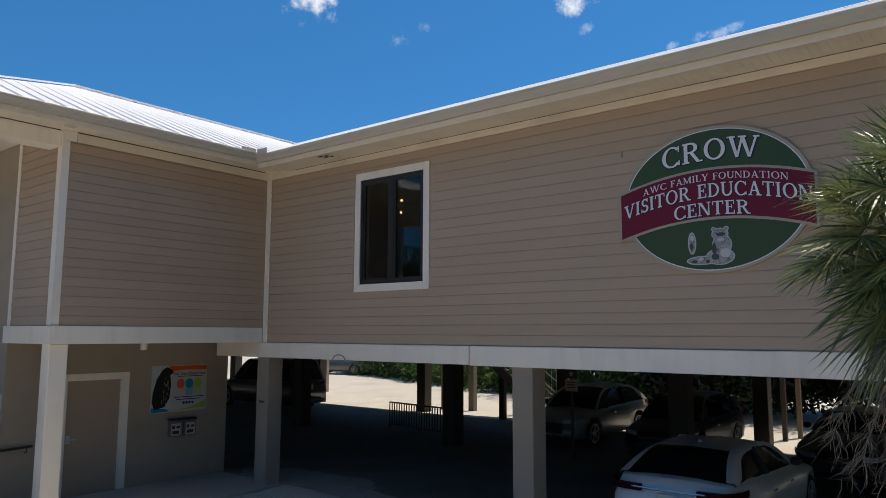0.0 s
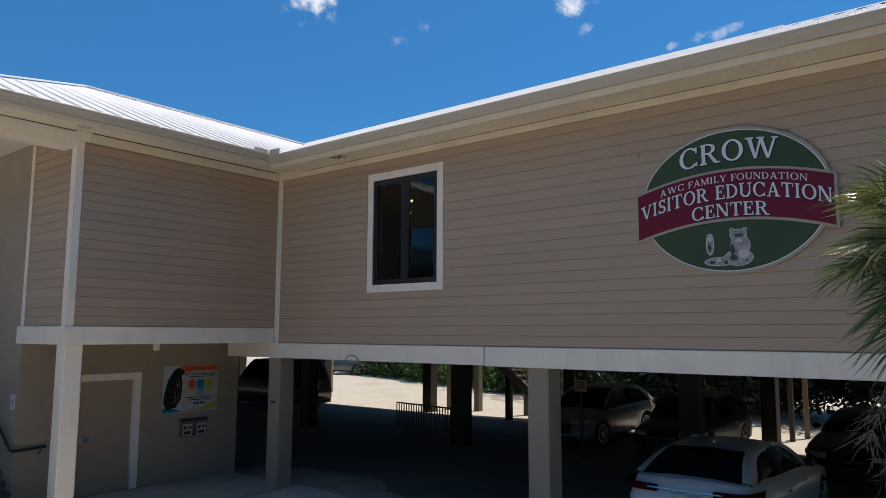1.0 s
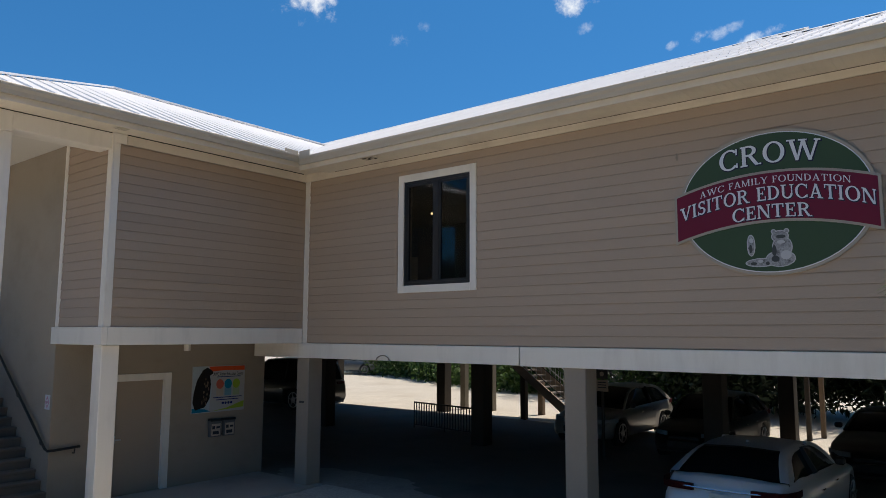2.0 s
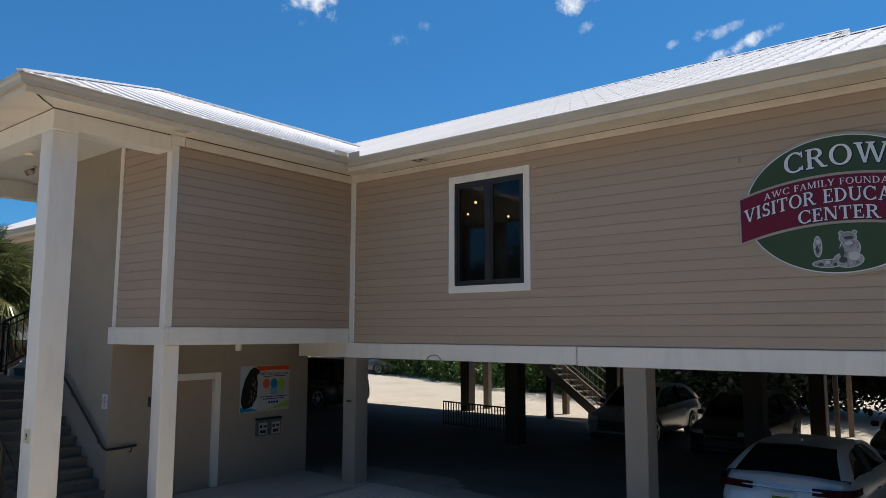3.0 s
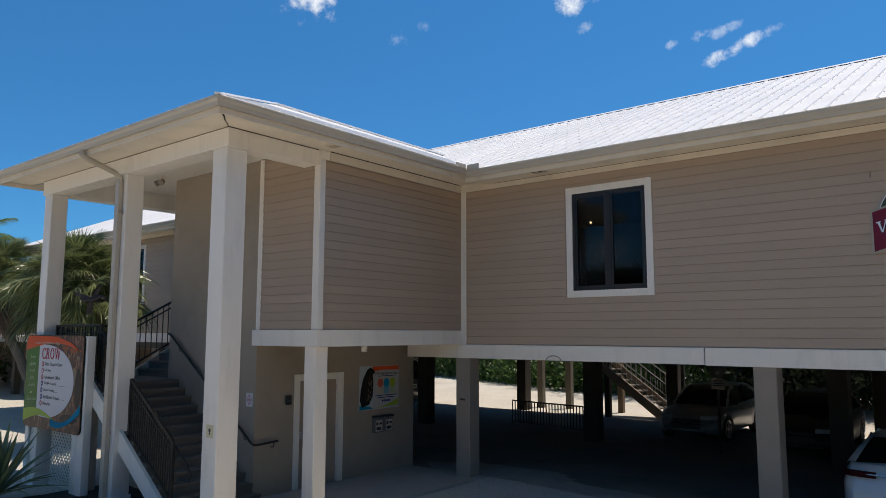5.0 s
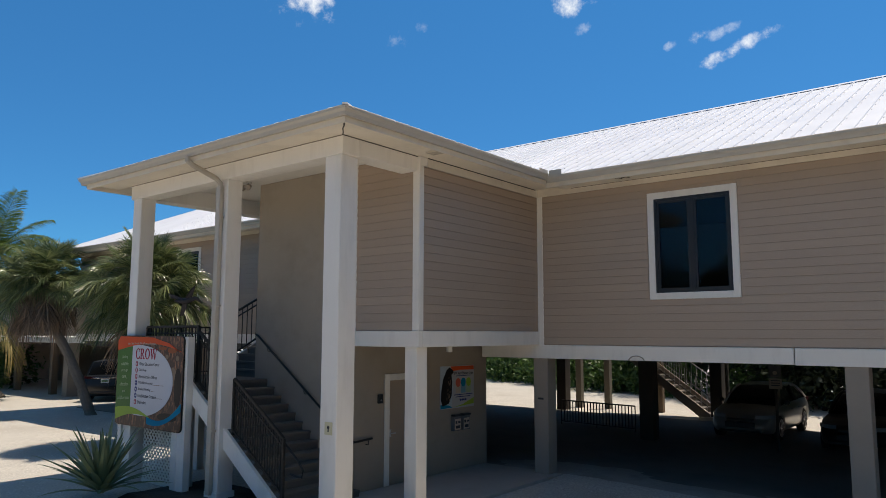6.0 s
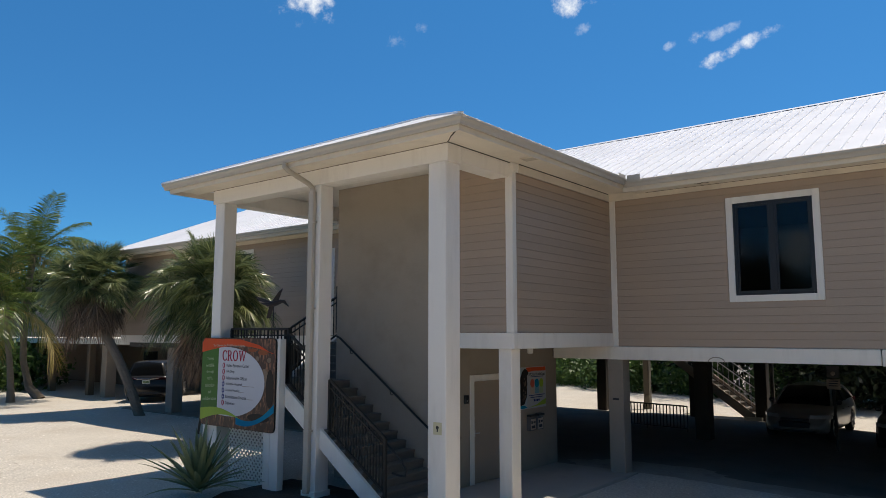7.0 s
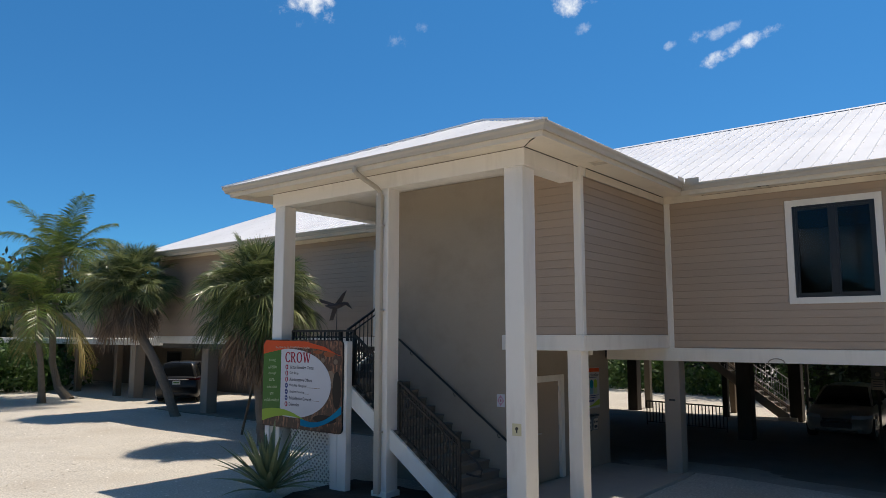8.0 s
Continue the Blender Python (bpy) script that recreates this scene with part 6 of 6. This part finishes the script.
def agave():
    rnd = random.Random(12)
    ob = thing("agave", "large grey-green agave rosette in gravel by the directory board", "plant", "", "", (-16.55, 1.95, -0.03))
    for i in range(62):
        f = i / 61
        az = i * 2.39996
        el = radians(86 - 66 * f + rnd.uniform(-8, 8))
        ln = rnd.uniform(1.0, 1.5) * (0.85 + 0.25 * math.sin(math.pi * f))
        d = Vector((math.cos(az) * math.cos(el), math.sin(az) * math.cos(el), math.sin(el)))
        side = d.cross(Vector((0, 0, 1))).normalized()
        up = side.cross(d)
        bm = bmesh.new()
        rows = []
        for s in range(7):
            u = s / 6
            w = 0.066 * (0.55 + 0.9 * u - 1.45 * u * u) * 1.35
            c = d * ln * u + Vector((0, 0, 0.10)) + Vector((0, 0, -1)) * (0.22 * u * u * (0.2 + f)) * ln
            rows.append([bm.verts.new(c - side * w + up * w * 0.35), bm.verts.new(c), bm.verts.new(c + side * w + up * w * 0.35)] if s < 6 else [bm.verts.new(c)])
        for a, b in zip(rows, rows[1:]):
            if len(b) == 1:
                bm.faces.new((a[0], a[1], b[0]))
                bm.faces.new((a[1], a[2], b[0]))
            else:
                bm.faces.new((a[0], a[1], b[1], b[0]))
                bm.faces.new((a[1], a[2], b[2], b[1]))
        part("leaf", bm, AGAVE, ob)


agave()


def foliage(name, label, clumps, per, size, material, seed, category="shrubs"):
    """Loose leaves on the shells of many rounded clumps; one object for what nobody could count."""
    g = np.random.default_rng(seed)
    verts, faces = [], []
    for cx, cy, cz, rx, ry, rz in clumps:
        n = int(per * (rx * ry + ry * rz + rx * rz) / 3)
        v = g.normal(size=(n, 3))
        v /= np.linalg.norm(v, axis=1)[:, None]
        rad = g.uniform(0.55, 1.08, n)[:, None] * (1 + 0.18 * np.sin(v[:, :1] * 7 + cx) * np.cos(v[:, 2:] * 6 + cy))
        c = v * rad * np.array([rx, ry, rz]) + np.array([cx, cy, cz])
        c = c[c[:, 2] > 0.02]
        n = len(c)
        a = g.normal(size=(n, 3))
        a /= np.linalg.norm(a, axis=1)[:, None]
        b = np.cross(a, g.normal(size=(n, 3)))
        b /= np.linalg.norm(b, axis=1)[:, None]
        s = g.uniform(0.6, 1.3, n)[:, None] * size
        base = len(verts)
        quad = np.stack([c - a * s, c + b * s * 0.42, c + a * s, c - b * s * 0.42], 1).reshape(-1, 3)
        verts.extend(quad.tolist())
        faces.extend([(base + 4 * i, base + 4 * i + 1, base + 4 * i + 2, base + 4 * i + 3) for i in range(n)])
    me = bpy.data.meshes.new(name)
    me.from_pydata(verts, [], faces)
    me.materials.append(material)
    return tagged(part(name, me, material), label, category, "", "stuff")


def row(p, q, count, r, z, spread, seed):
    g = random.Random(seed)
    out = []
    for i in range(count):
        u = (i + 0.5) / count
        k = g.uniform(0.75, 1.3)
        out.append((p[0] + (q[0] - p[0]) * u + g.uniform(-spread, spread), p[1] + (q[1] - p[1]) * u + g.uniform(-spread, spread), z * g.uniform(0.7, 1.25), r * k, r * k, r * k * g.uniform(0.8, 1.2)))
    return out


foliage("hedge_north", "bright green shrubs along the rear gravel lot", row((-47, 43), (-22, 31.5), 30, 1.5, 0.9, 0.8, 1) + row((-22, 31.5), (-12, 28), 10, 1.1, 0.5, 0.8, 2), 560, 0.14, HEDGE, 3)
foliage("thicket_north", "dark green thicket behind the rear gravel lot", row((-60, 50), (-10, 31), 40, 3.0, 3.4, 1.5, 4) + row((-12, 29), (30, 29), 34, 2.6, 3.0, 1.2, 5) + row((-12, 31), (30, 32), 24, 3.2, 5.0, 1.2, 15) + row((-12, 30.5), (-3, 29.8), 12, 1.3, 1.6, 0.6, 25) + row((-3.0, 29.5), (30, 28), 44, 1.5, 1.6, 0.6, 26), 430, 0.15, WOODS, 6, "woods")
foliage("hedge_west", "sunlit green hedge beside the gravel lot", row((-50, 2), (-46, 10.0), 14, 1.3, 1.1, 0.5, 7) + row((-52, 3), (-49, 13.0), 12, 1.4, 1.2, 0.4, 17), 330, 0.15, HEDGE, 8)
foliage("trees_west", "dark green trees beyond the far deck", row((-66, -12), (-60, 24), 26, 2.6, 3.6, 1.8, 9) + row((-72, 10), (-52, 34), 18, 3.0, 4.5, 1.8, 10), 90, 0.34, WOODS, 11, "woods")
# Out-of-view tree row, added to dim the walls that face east.
foliage("added_trees_east", "unseen dark trees added to block eastern sky light", row((15, -34), (17, 10), 26, 3.0, 4.2, 1.6, 31) + row((18, -34), (20, 12), 24, 3.4, 8.5, 1.6, 32) + row((20, -34), (22, 14), 24, 3.6, 12.5, 1.6, 34), 70, 0.42, WOODS, 33, "woods")
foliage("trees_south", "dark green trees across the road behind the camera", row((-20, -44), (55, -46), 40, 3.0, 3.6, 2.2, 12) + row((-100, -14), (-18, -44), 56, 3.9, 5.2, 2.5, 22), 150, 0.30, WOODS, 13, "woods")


def utility_pole():
    ob = thing("utility_pole", "timber utility pole with a crossarm and a transformer", "utility pole", "", "", (-14.8, -38.0, 0))
    part("pole", tube(bmesh.new(), [(0.25, 0, -0.2), (0, 0, 13.0)], [0.14, 0.09], 10), WOOD, ob)
    part("crossarm", boxes((-1.2, 1.2, -0.06, 0.06, 12.1, 12.24)), WOOD, ob)
    for x in (-1.1, -0.5, 0.5, 1.1):
        part("insulator", tube(bmesh.new(), [(x, 0, 12.24), (x, 0, 12.45)], 0.05, 8), STEEL, ob)
    part("transformer", tube(bmesh.new(), [(0.4, 0, 10.4), (0.4, 0, 11.4)], 0.28, 12), STEEL, ob)


utility_pole()


# ---- cars ----
TYRE = mat("tyre_rubber", (0.022, 0.022, 0.022), 0.85, vary=0.1)
ALLOY = mat("alloy_rim", (0.42, 0.42, 0.43), 0.35, 0.8, vary=0.05, bump=0.0)
CARGLASS = mat("dark_car_glass", (0.008, 0.009, 0.010), 0.08, vary=0.02, bump=0.0, spec=0.2)
REDLAMP = mat("red_tail_lamp", (0.045, 0.003, 0.005), 0.55, vary=0.1, bump=0.0, spec=0.08)
CLEARLAMP = mat("clear_head_lamp", (0.35, 0.36, 0.37), 0.12, vary=0.1, bump=0.0, coat=0.5)
CHROME = mat("chrome_strip", (0.75, 0.75, 0.76), 0.12, 0.95, vary=0.02, bump=0.0)
BLACKTRIM = mat("black_car_trim", (0.015, 0.015, 0.016), 0.5, vary=0.1)
PLATE = flat("licence_plate_paint", (0.55, 0.58, 0.55))


def paint(name, col, metal=0.1, rough=0.28, coat=0.3):
    return mat(name, col, rough, metal, fine=300, coarse=3.0, vary=0.01, bump=0.0, coat=coat, gloss_vary=0.0)


def ease(table, u):
    """Smoothly read a table of (u, value)."""
    for (a, va), (b, vb) in zip(table, table[1:]):
        if u <= b:
            t = max(0.0, min(1.0, (u - a) / (b - a)))
            return va + (vb - va) * (t * t * (3 - 2 * t) * 0.6 + t * 0.4)
    return table[-1][1]


SEDAN = dict(deck=[(0, 0.62), (0.012, 0.86), (0.03, 1.045), (0.06, 1.075), (0.17, 1.10), (0.32, 1.035), (0.62, 0.975), (0.70, 0.95), (0.84, 0.85), (0.94, 0.72), (1.0, 0.52)],
             wide=[(0, 0.80), (0.02, 0.90), (0.08, 0.975), (0.2, 1.0), (0.75, 1.0), (0.9, 0.95), (0.965, 0.86), (1.0, 0.70)], glass=(0.055, 0.235, 0.43, 0.645))
HATCH = dict(deck=[(0, 0.62), (0.01, 0.85), (0.03, 1.0), (0.10, 1.02), (0.3, 0.99), (0.64, 0.95), (0.70, 0.93), (0.84, 0.83), (0.94, 0.69), (1.0, 0.46)],
             wide=[(0, 0.84), (0.02, 0.93), (0.08, 0.985), (0.2, 1.0), (0.75, 1.0), (0.9, 0.95), (0.965, 0.86), (1.0, 0.70)], glass=(0.03, 0.20, 0.50, 0.735))
SUV = dict(deck=[(0, 0.70), (0.008, 0.95), (0.02, 1.12), (0.10, 1.14), (0.3, 1.12), (0.66, 1.10), (0.74, 1.08), (0.88, 1.0), (0.96, 0.86), (1.0, 0.58)],
           wide=[(0, 0.90), (0.02, 0.96), (0.08, 0.99), (0.2, 1.0), (0.75, 1.0), (0.9, 0.96), (0.965, 0.88), (1.0, 0.74)], glass=(0.02, 0.08, 0.56, 0.73))


def car(label, at, turn, body_paint, style, L, W, H, group="parked cars", wheel=0.34):
    """A parked car; its nose points to local +y, its wheels stand on z = 0."""
    ob = thing("car", label, "car", group, "", at, turn)
    hw = W / 2
    deck, wide = style["deck"], style["wide"]
    ub, ur, uf, uc = style["glass"]
    Y = lambda u: (u - 0.5) * L
    us = sorted({0.0, 0.006, 0.012, 0.02, 0.03, 0.045, 0.06, 0.08, 0.11, 0.14, 0.17, 0.20, 0.24, 0.28, 0.34, 0.42, 0.5, 0.58, 0.64, 0.69, 0.73, 0.77, 0.81, 0.85, 0.89, 0.92, 0.945, 0.965, 0.98, 0.99, 1.0})

    def section(u):
        w, d = hw * ease(wide, u), ease(deck, u)
        zb = 0.20 + 0.14 * max(0.0, (0.06 - u) / 0.06) + 0.06 * max(0.0, (u - 0.92) / 0.08)
        sh = min(d - 0.05, 0.80 if H < 1.6 else 0.92)
        mid = zb + (sh - zb) * 0.55
        return [(0, zb), (w * 0.55, zb), (w * 0.90, zb + 0.02), (w * 0.975, zb + 0.10), (w * 0.995, mid), (w * 0.99, sh - 0.06), (w * 0.975, sh), (w * 0.93, sh + (d - sh) * 0.55), (w * 0.86, d - 0.012), (w * 0.72, d), (w * 0.36, d + 0.012), (0, d + 0.016)]
    bm = bmesh.new()
    rings = []
    for u in us:
        half = section(u)
        ring = [bm.verts.new((x, Y(u), z)) for x, z in half] + [bm.verts.new((-x, Y(u), z)) for x, z in reversed(half[1:-1])]
        rings.append(ring)
    n = len(rings[0])
    for a, b in zip(rings, rings[1:]):
        for k in range(n):
            bm.faces.new((a[k], a[(k + 1) % n], b[(k + 1) % n], b[k]))
    bm.faces.new(rings[0])
    bm.faces.new(list(reversed(rings[-1])))
    axle = (0.205, 0.815)
    # wheel arches are cut through the body's sides
    cut = bmesh.new()
    for u in axle:
        for s in (-1, 1):
            tube(cut, [(s * (hw - 0.26), Y(u), wheel), (s * (hw + 0.1), Y(u), wheel)], wheel + 0.055, 24)
    bmesh.ops.recalc_face_normals(cut, faces=cut.faces)
    cme = bpy.data.meshes.new("cut")
    cut.to_mesh(cme)
    cut.free()
    cob = bpy.data.objects.new("cut", cme)
    scene.collection.objects.link(cob)
    body = part("body", bm, body_paint, ob)
    mod = body.modifiers.new("arches", "BOOLEAN")
    mod.operation, mod.object, mod.solver = "DIFFERENCE", cob, "EXACT"
    cob.matrix_world = ob.matrix_world
    bpy.context.view_layer.update()
    shaped = bpy.data.meshes.new_from_object(body.evaluated_get(bpy.context.evaluated_depsgraph_get()))
    body.modifiers.clear()
    body.data = shaped
    shaped.materials.clear()
    shaped.materials.append(body_paint)
    for p in shaped.polygons:
        p.use_smooth = abs(p.normal.x) < 0.999 or p.area < 0.2
    bpy.data.objects.remove(cob)
    # glasshouse
    bw, tw = 0.885 * hw, 0.66 * hw
    keys = [(ub + (ur - ub) * t, 0.95 * math.sin(t * math.pi / 2)) for t in (0, 0.2, 0.4, 0.6, 0.8, 1.0)]
    keys += [(ur + (uf - ur) * t, 0.95 + 0.05 * math.sin(math.pi * t)) for t in (0.25, 0.5, 0.75)]
    keys += [(uf + (uc - uf) * t, 0.955 * math.cos(t * math.pi / 2) ** 0.9 if t < 1 else 0.0) for t in (0, 0.2, 0.4, 0.6, 0.8, 1.0)]
    gl = bmesh.new()
    secs = []
    for u, f in keys:
        d = ease(deck, u)
        zt = d + (H - 0.012 - d) * f
        xt = bw * 0.97 + (tw - bw * 0.97) * min(1.0, f * 1.06)
        row_ = [(bw * 0.985, d - 0.03), (xt, zt - 0.035 * f), (xt * 0.86, zt - 0.006 * f), (0, zt + 0.02 * f)]
        secs.append((u, f, xt, zt, [gl.verts.new((x, Y(u), z)) for x, z in row_] + [gl.verts.new((-x, Y(u), z)) for x, z in reversed(row_[:-1])]))
    for a, b in zip(secs, secs[1:]):
        for k in range(6):
            gl.faces.new((a[4][k], a[4][k + 1], b[4][k + 1], b[4][k]))
    gp = part("glasshouse", gl, CARGLASS, ob, "dark tinted car windows")
    rf = bmesh.new()
    rows_ = []
    for u, f, xt, zt, _ in secs[4:11]:
        rows_.append([rf.verts.new((s * xt * q, Y(u), zt - drop * f + lift)) for s, q, drop, lift in ((1, 1.03, 0.045, 0.0), (1, 0.86, 0.006, 0.010), (1, 0, -0.02, 0.010), (-1, 0.86, 0.006, 0.010), (-1, 1.03, 0.045, 0.0))])
    for a, b in zip(rows_, rows_[1:]):
        for k in range(4):
            rf.faces.new((a[k], a[k + 1], b[k + 1], b[k]))
    ro = part("roof", rf, body_paint, ob)
    for o in (gp, ro):
        o.data.polygons.foreach_set("use_smooth", [True] * len(o.data.polygons))
    for s in (-1, 1):
        front = [(s * (q[2] if i < 5 else bw * 0.95), Y(q[0]), q[3] - 0.03 * q[1] + 0.006) for i, q in enumerate(secs[9:])]
        pil = bmesh.new()
        # broad rear pillar and cant rail: a painted skin just outside the glass
        skin = []
        for i, (u, f, xt, zt, ring) in enumerate(secs[:9]):
            d = ease(deck, u)
            v0, v1 = Vector((s * (bw * 0.985 + 0.008), Y(u), d - 0.035)), Vector((s * (xt + 0.012), Y(u), zt - 0.035 * f + 0.004))
            v2 = Vector((s * xt * 0.87, Y(u), zt - 0.006 * f + 0.009))
            low = v1.lerp(v0, (1.0, 1.0, 0.8, 0.5, 0.28, 0.16, 0.10, 0.09, 0.09)[i])
            skin.append([pil.verts.new(w) for w in (low, low.lerp(v1, 0.6), v1, v2)])
        for a, b in zip(skin, skin[1:]):
            for k in range(3):
                pil.faces.new((a[k], a[k + 1], b[k + 1], b[k]))
        po = part("rear_pillar", pil, body_paint, ob)
        po.data.polygons.foreach_set("use_smooth", [True] * len(po.data.polygons))
        part("front_pillar", tube(bmesh.new(), front, 0.035, 6), body_paint, ob)
        um = (ur + uf) / 2 + 0.01
        part("middle_pillar", bar(bmesh.new(), (s * (bw + 0.004), Y(um), ease(deck, um) - 0.02), (s * (tw + 0.012), Y(um), H - 0.06), 0.02, 0.10), BLACKTRIM, ob)
        um2 = uc - 0.05
        mz = ease(deck, um2) + 0.06
        part("mirror", boxes((s * hw * 0.93 if s > 0 else s * hw * 1.10, s * hw * 1.10 if s > 0 else s * hw * 0.93, Y(um2) - 0.06, Y(um2) + 0.05, mz - 0.05, mz + 0.07), soft=0.03), BLACKTRIM, ob)
        for uh in (0.36, 0.55):
            part("handle", boxes((min(s * hw * 0.985, s * hw * 1.012), max(s * hw * 0.985, s * hw * 1.012), Y(uh) - 0.10, Y(uh) + 0.06, 0.775, 0.80), soft=0.006), CHROME, ob)
        # lamps follow the body's rounded corners
        tail, head_l = bmesh.new(), bmesh.new()
        dt = 0.92 if H < 1.6 else 1.0
        tl = [(0.42, 0.004), (0.62, 0.002), (0.80, 0.006), (0.90, 0.022), (0.972, 0.06), (0.985, 0.10)]
        hl = [(0.45, 0.985), (0.62, 0.975), (0.76, 0.958), (0.88, 0.935), (0.955, 0.90), (0.975, 0.87)]
        for bmx, ln, zc, th in ((tail, tl, dt, 0.045), (head_l, hl, 0.66 if H < 1.6 else 0.82, 0.05)):
            prev = None
            for x, u in ln:
                off = 0.022 if bmx is tail else -0.022
                y = Y(u) - off
                ring = [bmx.verts.new((s * hw * x * 1.0, y + dy, zc + dz + 0.02 * x)) for dy, dz in ((-0.012, -th), (-0.012, th), (0.05 * (1 if bmx is tail else -1), th), (0.05 * (1 if bmx is tail else -1), -th))]
                if prev:
                    for k in range(4):
                        bmx.faces.new((prev[k], prev[(k + 1) % 4], ring[(k + 1) % 4], ring[k]))
                else:
                    bmx.faces.new(ring)
                prev = ring
            bmx.faces.new(list(reversed(prev)))
        part("tail_lamp", tail, REDLAMP, ob, "dark red tail lamp")
        part("head_lamp", head_l, CLEARLAMP, ob, "clear head lamp")
        for u in axle:
            x = s * (hw - 0.12)
            wheel_ob = part("wheel", tube(bmesh.new(), [(x - 0.10, Y(u), wheel), (x - 0.075, Y(u), wheel), (x + 0.075, Y(u), wheel), (x + 0.10, Y(u), wheel)], [wheel * 0.93, wheel, wheel, wheel * 0.93], 28), TYRE, ob, "black rubber tyre")
            rim = bmesh.new()
            tube(rim, [(x + s * 0.085, Y(u), wheel), (x + s * 0.104, Y(u), wheel)], wheel * 0.30, 14)
            for k in range(5):
                a = radians(72 * k + 10)
                bar(rim, (x + s * 0.098, Y(u) + math.cos(a) * wheel * 0.15, wheel + math.sin(a) * wheel * 0.15), (x + s * 0.098, Y(u) + math.cos(a) * wheel * 0.68, wheel + math.sin(a) * wheel * 0.68), 0.07, 0.02)
            for k in range(20):
                a, b = radians(18 * k), radians(18 * (k + 1))
                bar(rim, (x + s * 0.098, Y(u) + math.cos(a) * wheel * 0.68, wheel + math.sin(a) * wheel * 0.68), (x + s * 0.098, Y(u) + math.cos(b) * wheel * 0.68, wheel + math.sin(b) * wheel * 0.68), 0.025, 0.03)
            part("rim", rim, ALLOY, wheel_ob, "grey alloy rim")
    z_l = 0.91 if H < 1.6 else 0.98
    part("chrome_strip", tube(bmesh.new(), [(-hw * 0.56, Y(0) - 0.010, z_l + 0.028), (-hw * 0.2, Y(0) - 0.03, z_l + 0.02), (hw * 0.2, Y(0) - 0.03, z_l + 0.02), (hw * 0.56, Y(0) - 0.010, z_l + 0.028)], 0.013, 6), CHROME, ob)
    lp = part("licence_plate", boxes((-0.16, 0.16, Y(0) - 0.026, Y(0) - 0.012, z_l - 0.19, z_l - 0.03)), PLATE, ob)
    part("plate_bar", boxes((-0.12, 0.12, Y(0) - 0.030, Y(0) - 0.0255, z_l - 0.135, z_l - 0.085)), P_GREEN, lp)
    part("rear_diffuser", boxes((-hw * 0.62, hw * 0.62, Y(0) - 0.012, Y(0) + 0.1, 0.34, 0.46), soft=0.02), BLACKTRIM, ob)
    part("grille", boxes((-hw * 0.45, hw * 0.45, Y(1) - 0.06, Y(1) + 0.012, 0.36, 0.52), soft=0.02), BLACKTRIM, ob)
    part("upper_grille", boxes((-hw * 0.40, hw * 0.40, Y(0.985) - 0.06, Y(0.995) + 0.0, 0.56, 0.62), soft=0.01), BLACKTRIM, ob)
    part("lower_grille", boxes((-hw * 0.62, hw * 0.62, Y(1) - 0.08, Y(1) + 0.006, 0.25, 0.32), soft=0.015), BLACKTRIM, ob)
    part("grille_strip", tube(bmesh.new(), [(-hw * 0.42, Y(0.995) - 0.02, 0.545), (-hw * 0.2, Y(1) + 0.004, 0.54), (hw * 0.2, Y(1) + 0.004, 0.54), (hw * 0.42, Y(0.995) - 0.02, 0.545)], 0.010, 6), CHROME, ob)
    fin = bmesh.new()
    uz = ur + 0.035
    prism(fin, [(Y(uz) - 0.06, H - 0.03), (Y(uz) + 0.07, H - 0.01), (Y(uz) - 0.02, H + 0.03), (Y(uz) - 0.05, H + 0.035)], "x", -0.015, 0.015)
    part("antenna_fin", fin, body_paint, ob)
    return ob


WHITE_PAINT = paint("pearl_white_paint", (0.66, 0.66, 0.66))
# Grey for a white car: its deep shade is put into the paint.
SHADED_WHITE = paint("shaded_white_paint", (0.30, 0.285, 0.26), 0.1)
BLACK_PAINT = paint("black_car_paint", (0.008, 0.008, 0.009), 0.0, 0.35, 0.0)
CHAR_PAINT = paint("charcoal_car_paint", (0.014, 0.015, 0.017), 0.1, 0.35, 0.0)
SILVER_PAINT = paint("silver_grey_paint", (0.11, 0.12, 0.125), 0.5)
BROWN_PAINT = paint("dark_brown_paint", (0.055, 0.05, 0.045), 0.3)
car("pearl white sedan parked nose in under the building", (-3.93, 12.2, fall(-4.0)), 0, WHITE_PAINT, SEDAN, 4.9, 1.86, 1.43)
car("black sedan parked facing out in deep shade", (-3.0, 18.3, fall(-3.0)), 180, BLACK_PAINT, SEDAN, 4.7, 1.85, 1.38)
car("white hatchback parked facing out in deep shade", (-9.75, 18.7, fall(-9.7)), 180, SHADED_WHITE, HATCH, 4.5, 1.80, 1.47)
car("charcoal hatchback parked facing out in deep shade", (-6.95, 18.6, fall(-7.0)), 180, CHAR_PAINT, HATCH, 4.4, 1.78, 1.50)
car("dark brown off-road car parked broadside behind the posts", (-23.45, 18.1, 0), 90, BROWN_PAINT, SUV, 4.9, 1.85, 1.92, wheel=0.40)
car("grey sedan parked beyond the sunlit rear lot", (-38.4, 36.0, 0), -70, SILVER_PAINT, SEDAN, 4.6, 1.80, 1.42)
car("black off-road car parked under the far wing", (-36.25, 12.4, 0), 48, BLACK_PAINT, SUV, 4.7, 1.9, 1.75, wheel=0.38)
